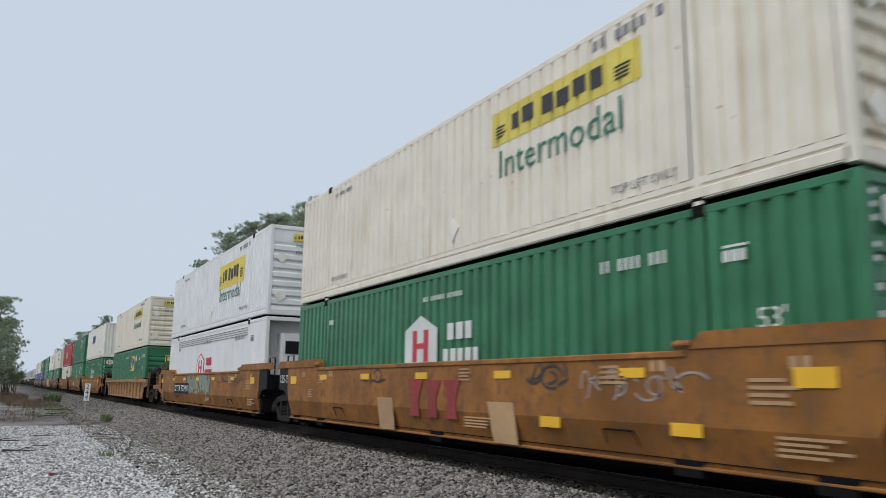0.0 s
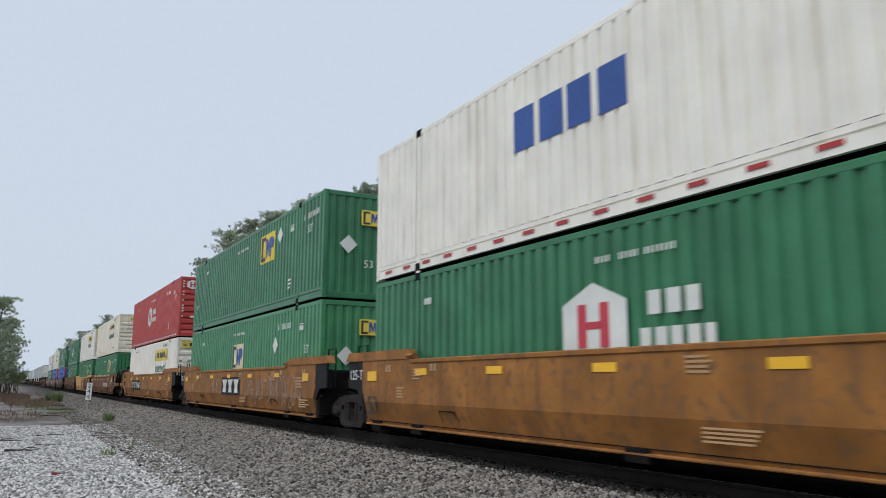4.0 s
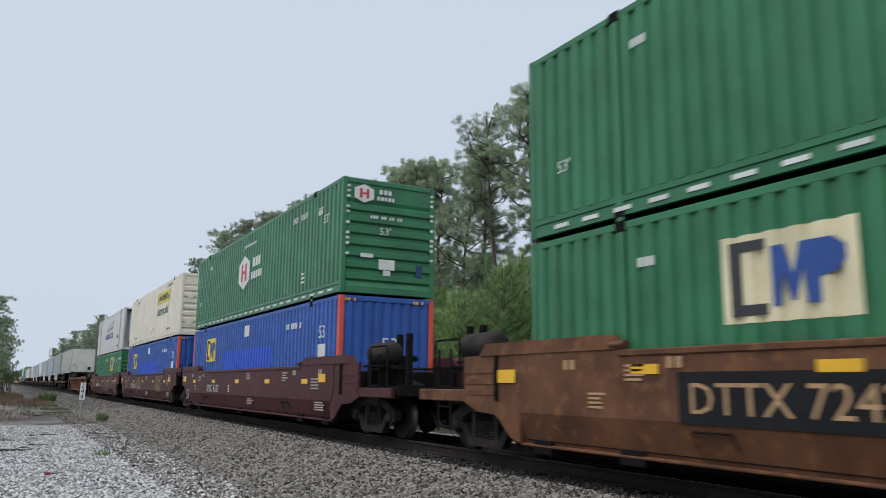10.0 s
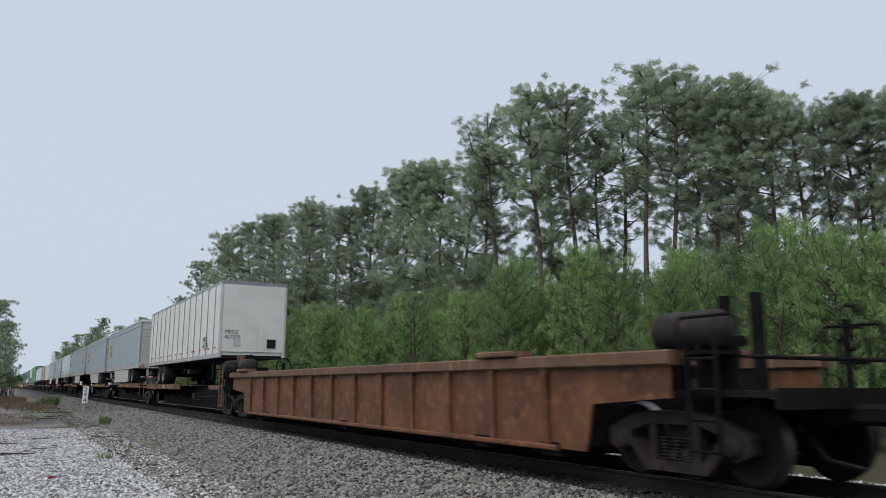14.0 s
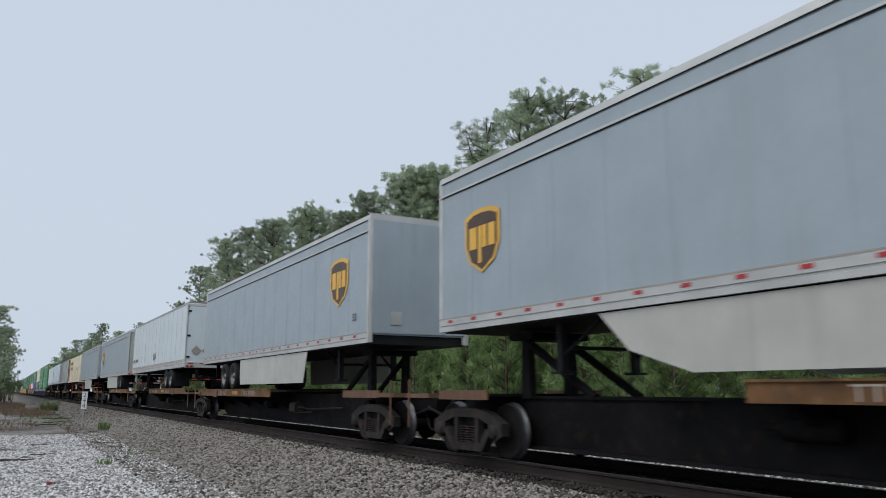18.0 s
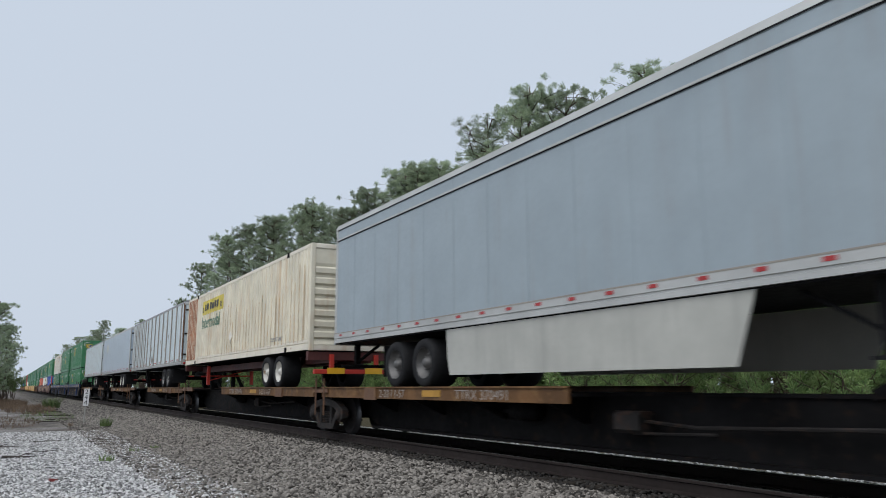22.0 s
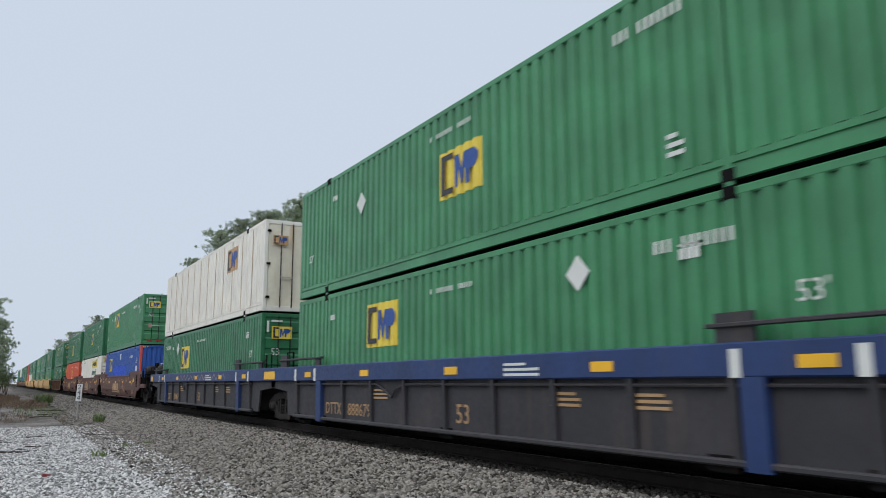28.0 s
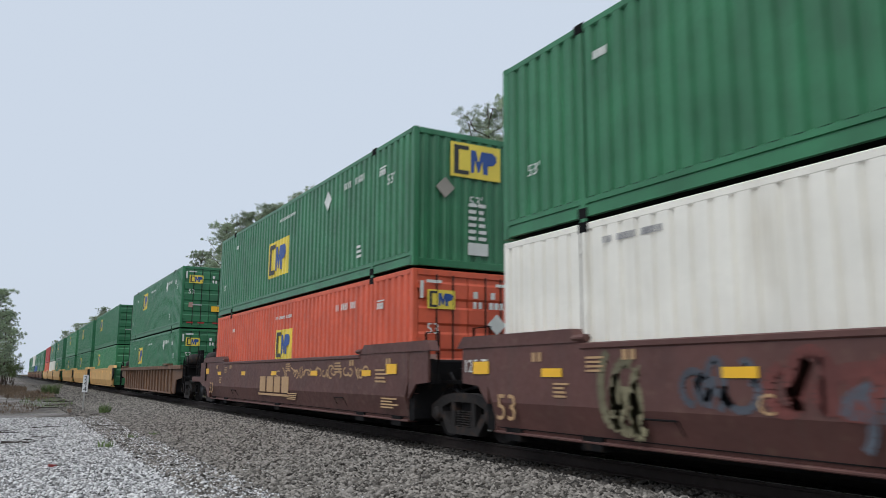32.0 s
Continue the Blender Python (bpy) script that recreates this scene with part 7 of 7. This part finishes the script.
# pines that stand out against the sky: heading from the camera, metres away, the crown's height in degrees
for az, d, el, k in ((36.6, 45, 22.7, 0), (37.4, 52, 20.2, 2), (39.3, 46, 21.8, 3), (41.4, 47, 19.3, 1), (43.2, 48, 20.4, 0), (44.8, 44, 23.3, 1), (46.5, 43, 23.0, 3), (48.4, 45, 21.6, 2), (49.8, 43, 21.2, 0), (51.2, 41, 22.2, 2), (52.6, 44, 21.0, 0), (54.0, 41, 20.8, 3), (55.4, 40, 19.8, 1), (57.0, 39, 19.2, 0), (58.5, 38, 19.4, 2), (60.0, 38, 19.7, 3), (61.4, 38, 19.4, 1), (63.0, 37, 19.0, 2),
                     (10.6, 138, 6.4, 0), (11.8, 128, 9.0, 3), (12.8, 118, 8.4, 1), (13.5, 112, 9.8, 1), (14.2, 108, 11.3, 4), (15.2, 100, 12.0, 2), (16.1, 96, 12.9, 4), (17.1, 90, 12.8, 2), (18.2, 86, 13.5, 4), (19.1, 82, 14.0, 2), (20.2, 84, 12.8, 0), (21.5, 74, 13.5, 1), (22.8, 68, 13.6, 2), (24.2, 66, 15.2, 2), (25.5, 63, 16.0, 4), (26.8, 62, 16.8, 2), (28.2, 58, 16.6, 4), (29.6, 56, 17.3, 2), (31.0, 53, 17.4, 4), (32.4, 51, 18.4, 2), (33.8, 49, 20.4, 3)):
    a = radians(az)
    set_tree(PINES[k], d * math.sin(a), d * math.cos(a), (d * math.tan(radians(el)) + 1.5) / 20.2, rt.uniform(0, 360))
# the wood behind them, lower than the trees in front
for i in range(84):
    y = 6 + 118 * (i + rt.random()) / 84
    x = 28 + 14 * rt.random() - (4 if y > 75 else 0)
    d = math.hypot(x, y)
    top = min(14.5, d * 0.19 + 1.0) * rt.uniform(0.7, 1.0)
    set_tree(WOOD[i % 2], x, y, top / 16.0, rt.uniform(0, 360))
# young growth along the edge of the wood, in two ragged rows and a far run
spots = [(19.6 + 2.4 * rt.random(), 11 + 1.75 * k + rt.random(), 0.0) for k in range(32)] + [(23.5 + 3.5 * rt.random(), 13 + 1.6 * k + rt.random(), 0.0) for k in range(36)] + [(20 + 7 * rt.random(), 66 + 52 * rt.random(), 0.6) for k in range(34)]
for x, y, odd in spots:
    r = rt.random()
    if r < odd * 0.5:
        src = DRY[rt.randrange(2)]
    elif r < odd:
        src = SHRUB[rt.randrange(2)]
    else:
        src = YOUNG[rt.randrange(3)]
    set_tree(src, x, y, rt.uniform(0.9, 1.3), rt.uniform(0, 360))
# brown leafless undergrowth at the far edge of the wood
for i in range(14):
    set_tree(DRY[i % 2], 21 + 5 * rt.random(), 68 + 50 * (i + rt.random()) / 14, rt.uniform(1.1, 1.7), rt.uniform(0, 360))
# far stand along the track
for i in range(60):
    y = 215 + 360 * rt.random()
    set_tree((PINES + WOOD)[rt.randrange(7)], 22 + 18 * rt.random(), y, rt.uniform(0.75, 1.1), rt.uniform(0, 360))
# a lower hazy run between the wood and the far stand
for i in range(34):
    y = 135 + 90 * (i + rt.random()) / 34
    x = 23 + 9 * rt.random()
    set_tree((WOOD + DRY)[(0, 1, 2, 0, 3)[i % 5]], x, y, (y * 0.055 + 1.5) / (16 if i % 5 in (0, 1, 3) else 6) * rt.uniform(0.85, 1.15), rt.uniform(0, 360))
# trees on the camera's side, far down the line
for x, y, k, sc in ((-1.6, 104, 0, 0.74), (-4.5, 100, 1, 0.8), (-3.0, 112, 1, 0.72), (-0.4, 122, 0, 0.66), (-7.5, 106, 0, 0.85), (-1.2, 135, 1, 0.7), (-5.5, 125, 0, 0.8), (0.2, 150, 1, 0.6)):
    set_tree(WOOD[k], x, y, sc, rt.uniform(0, 360))
for i in range(12):
    set_tree(SHRUB[i % 2], 1.0 - 6 * rt.random(), 96 + 60 * rt.random(), rt.uniform(0.6, 1.0), rt.uniform(0, 360))


# low dark clumps at the edge of the pad
for x, y, sc in ((1.35, 46, 0.09), (2.3, 33.5, 0.06), (1.0, 52, 0.12), (0.2, 50, 0.1), (2.0, 58, 0.12)):
    set_tree(DRY[0], x, y, sc, rt.uniform(0, 360)).location.z = GROUND - 0.05


# ---- milepost, sticks, weeds ----
def build_milepost():
    p = thing("milepost", "white milepost with black upright figures on a grey post", "sign")
    part("post", Shape().box(-0.035, 0.035, 0.0, 0.05, -0.1, 1.5, 0.01), "postwood", p)
    b = part("panel", Shape().box(-0.115, 0.115, -0.03, 0.0, 0.78, 1.55, 0.008), "sign", p, "white panel")
    for k, ch in enumerate("244"):
        part("figure", words(ch, 0.29), "ink", b, ch, Matrix(((1, 0, 0, -0.08), (0, 0, -1, -0.036), (0, 1, 0, 1.31 - k * 0.24), (0, 0, 0, 1))))
    p.matrix_basis = pose(3.17, 38.5, GROUND, 0, 1.5, -4)
    return p


build_milepost()


def grass_patch(name, count, cx, cy, rx, ry, h, material, label, seed):
    rng, s = random.Random(seed), Shape()
    for _ in range(count):
        a, r = rng.uniform(0, 6.283), math.sqrt(rng.random())
        x, y = cx + rx * r * math.cos(a), cy + ry * r * math.sin(a)
        z, hh, w = rough_profile(x) - 0.03, h * rng.uniform(0.4, 1.2), 0.008 + 0.01 * rng.random()
        b = rng.uniform(0, 6.283)
        dx, dy = math.cos(b), math.sin(b)
        lx, ly = rng.gauss(0, 0.3) * hh, rng.gauss(0, 0.3) * hh
        s.add([(x - dx * w, y - dy * w, z), (x + dx * w, y + dy * w, z), (x + lx * 0.5 + dx * w * 0.7, y + ly * 0.5 + dy * w * 0.7, z + hh * 0.6), (x + lx * 0.5 - dx * w * 0.7, y + ly * 0.5 - dy * w * 0.7, z + hh * 0.6), (x + lx, y + ly, z + hh)], [(0, 1, 2, 3), (3, 2, 4)])
    return tagged(part(name, s, material), label, "grass", kind="stuff")


grass_patch("dry_grass", 10000, -2.2, 90, 4.2, 26, 0.42, "drygrass", "brown dry grass at the edge of the gravel", 5)
grass_patch("dry_grass", 1500, -1.0, 42, 2.6, 8, 0.16, "drygrass", "brown leaf litter and dry grass on the mud", 8)
grass_patch("dry_grass", 1800, 1.6, 66, 1.8, 12, 0.28, "drygrass", "brown dry grass near the milepost", 6)
grass_patch("green_weeds", 700, 2.2, 50, 1.4, 9, 0.16, "greengrass", "low green weeds in the gravel", 7)
for k, (x, y, h, n) in enumerate(((3.65, 34.4, 0.42, 140), (2.05, 18.6, 0.18, 60), (2.9, 21.0, 0.14, 40), (3.5, 21.5, 0.16, 40), (3.5, 68, 0.9, 180), (3.0, 72, 0.8, 160), (3.6, 76, 0.7, 160))):
    grass_patch("weed", n, x, y, 0.1 + h * 0.25, 0.1 + h * 0.25, h, "greengrass", "small green weed in the gravel", 20 + k)


def stick(x, y, length, turn, r=0.025, seed=0):
    rng, s = random.Random(seed), Shape()
    pts = [(length * (k / 5 - 0.5), rng.gauss(0, 0.03), 0.02 + rng.uniform(0, 0.02)) for k in range(6)]
    s.tube(pts, r, 6, r * 0.4)
    s.tube([pts[2], (pts[2][0] + 0.2, 0.22, 0.08), (pts[2][0] + 0.35, 0.3, 0.06)], r * 0.6, 5, r * 0.2)
    ob = part("stick", s, "stick", smooth=True)
    tagged(ob, "dark wet fallen stick on the gravel", "stick", "sticks on the gravel")
    ob.matrix_basis = pose(x, y, rough_profile(x), 0, 0, turn)


for k, (x, y, ln, tn, r) in enumerate(((4.0, 19.6, 0.5, 20, 0.02), (2.9, 24.0, 1.0, 8, 0.013), (2.4, 25.0, 0.9, -14, 0.013), (3.5, 33.2, 1.0, 5, 0.035), (0.0, 24.0, 0.9, 4, 0.03), (1.0, 22.0, 0.6, -8, 0.015), (2.6, 44, 1.6, 12, 0.04), (2.9, 50, 1.8, -6, 0.05), (2.0, 41, 1.3, 24, 0.03), (2.4, 58, 2.0, 3, 0.06), (3.2, 62, 1.6, -10, 0.06), (0.4, 20.5, 0.7, 0, 0.04), (1.2, 26, 0.8, 15, 0.02), (2.9, 26, 0.9, -20, 0.02))):
    stick(x, y, ln, tn, r, k)
scrap = part("red_scrap", Shape().prism([(-0.07, -0.04), (0.02, -0.06), (0.08, 0.0), (0.03, 0.05), (-0.05, 0.05)], 0, 0.05, "xy"), "darkred")
tagged(scrap, "small crumpled red scrap on the gravel", "litter").matrix_basis = pose(0.83, 15.1, GROUND, 0, 8, 20)


# ---- what moves: the whole train ----
def motions():
    for ob, y, z in TRAIN:
        walk(ob, [(t, pose(TRACK_X, y - advance(t), z)) for t in range(0, 33, 4)])


motions()
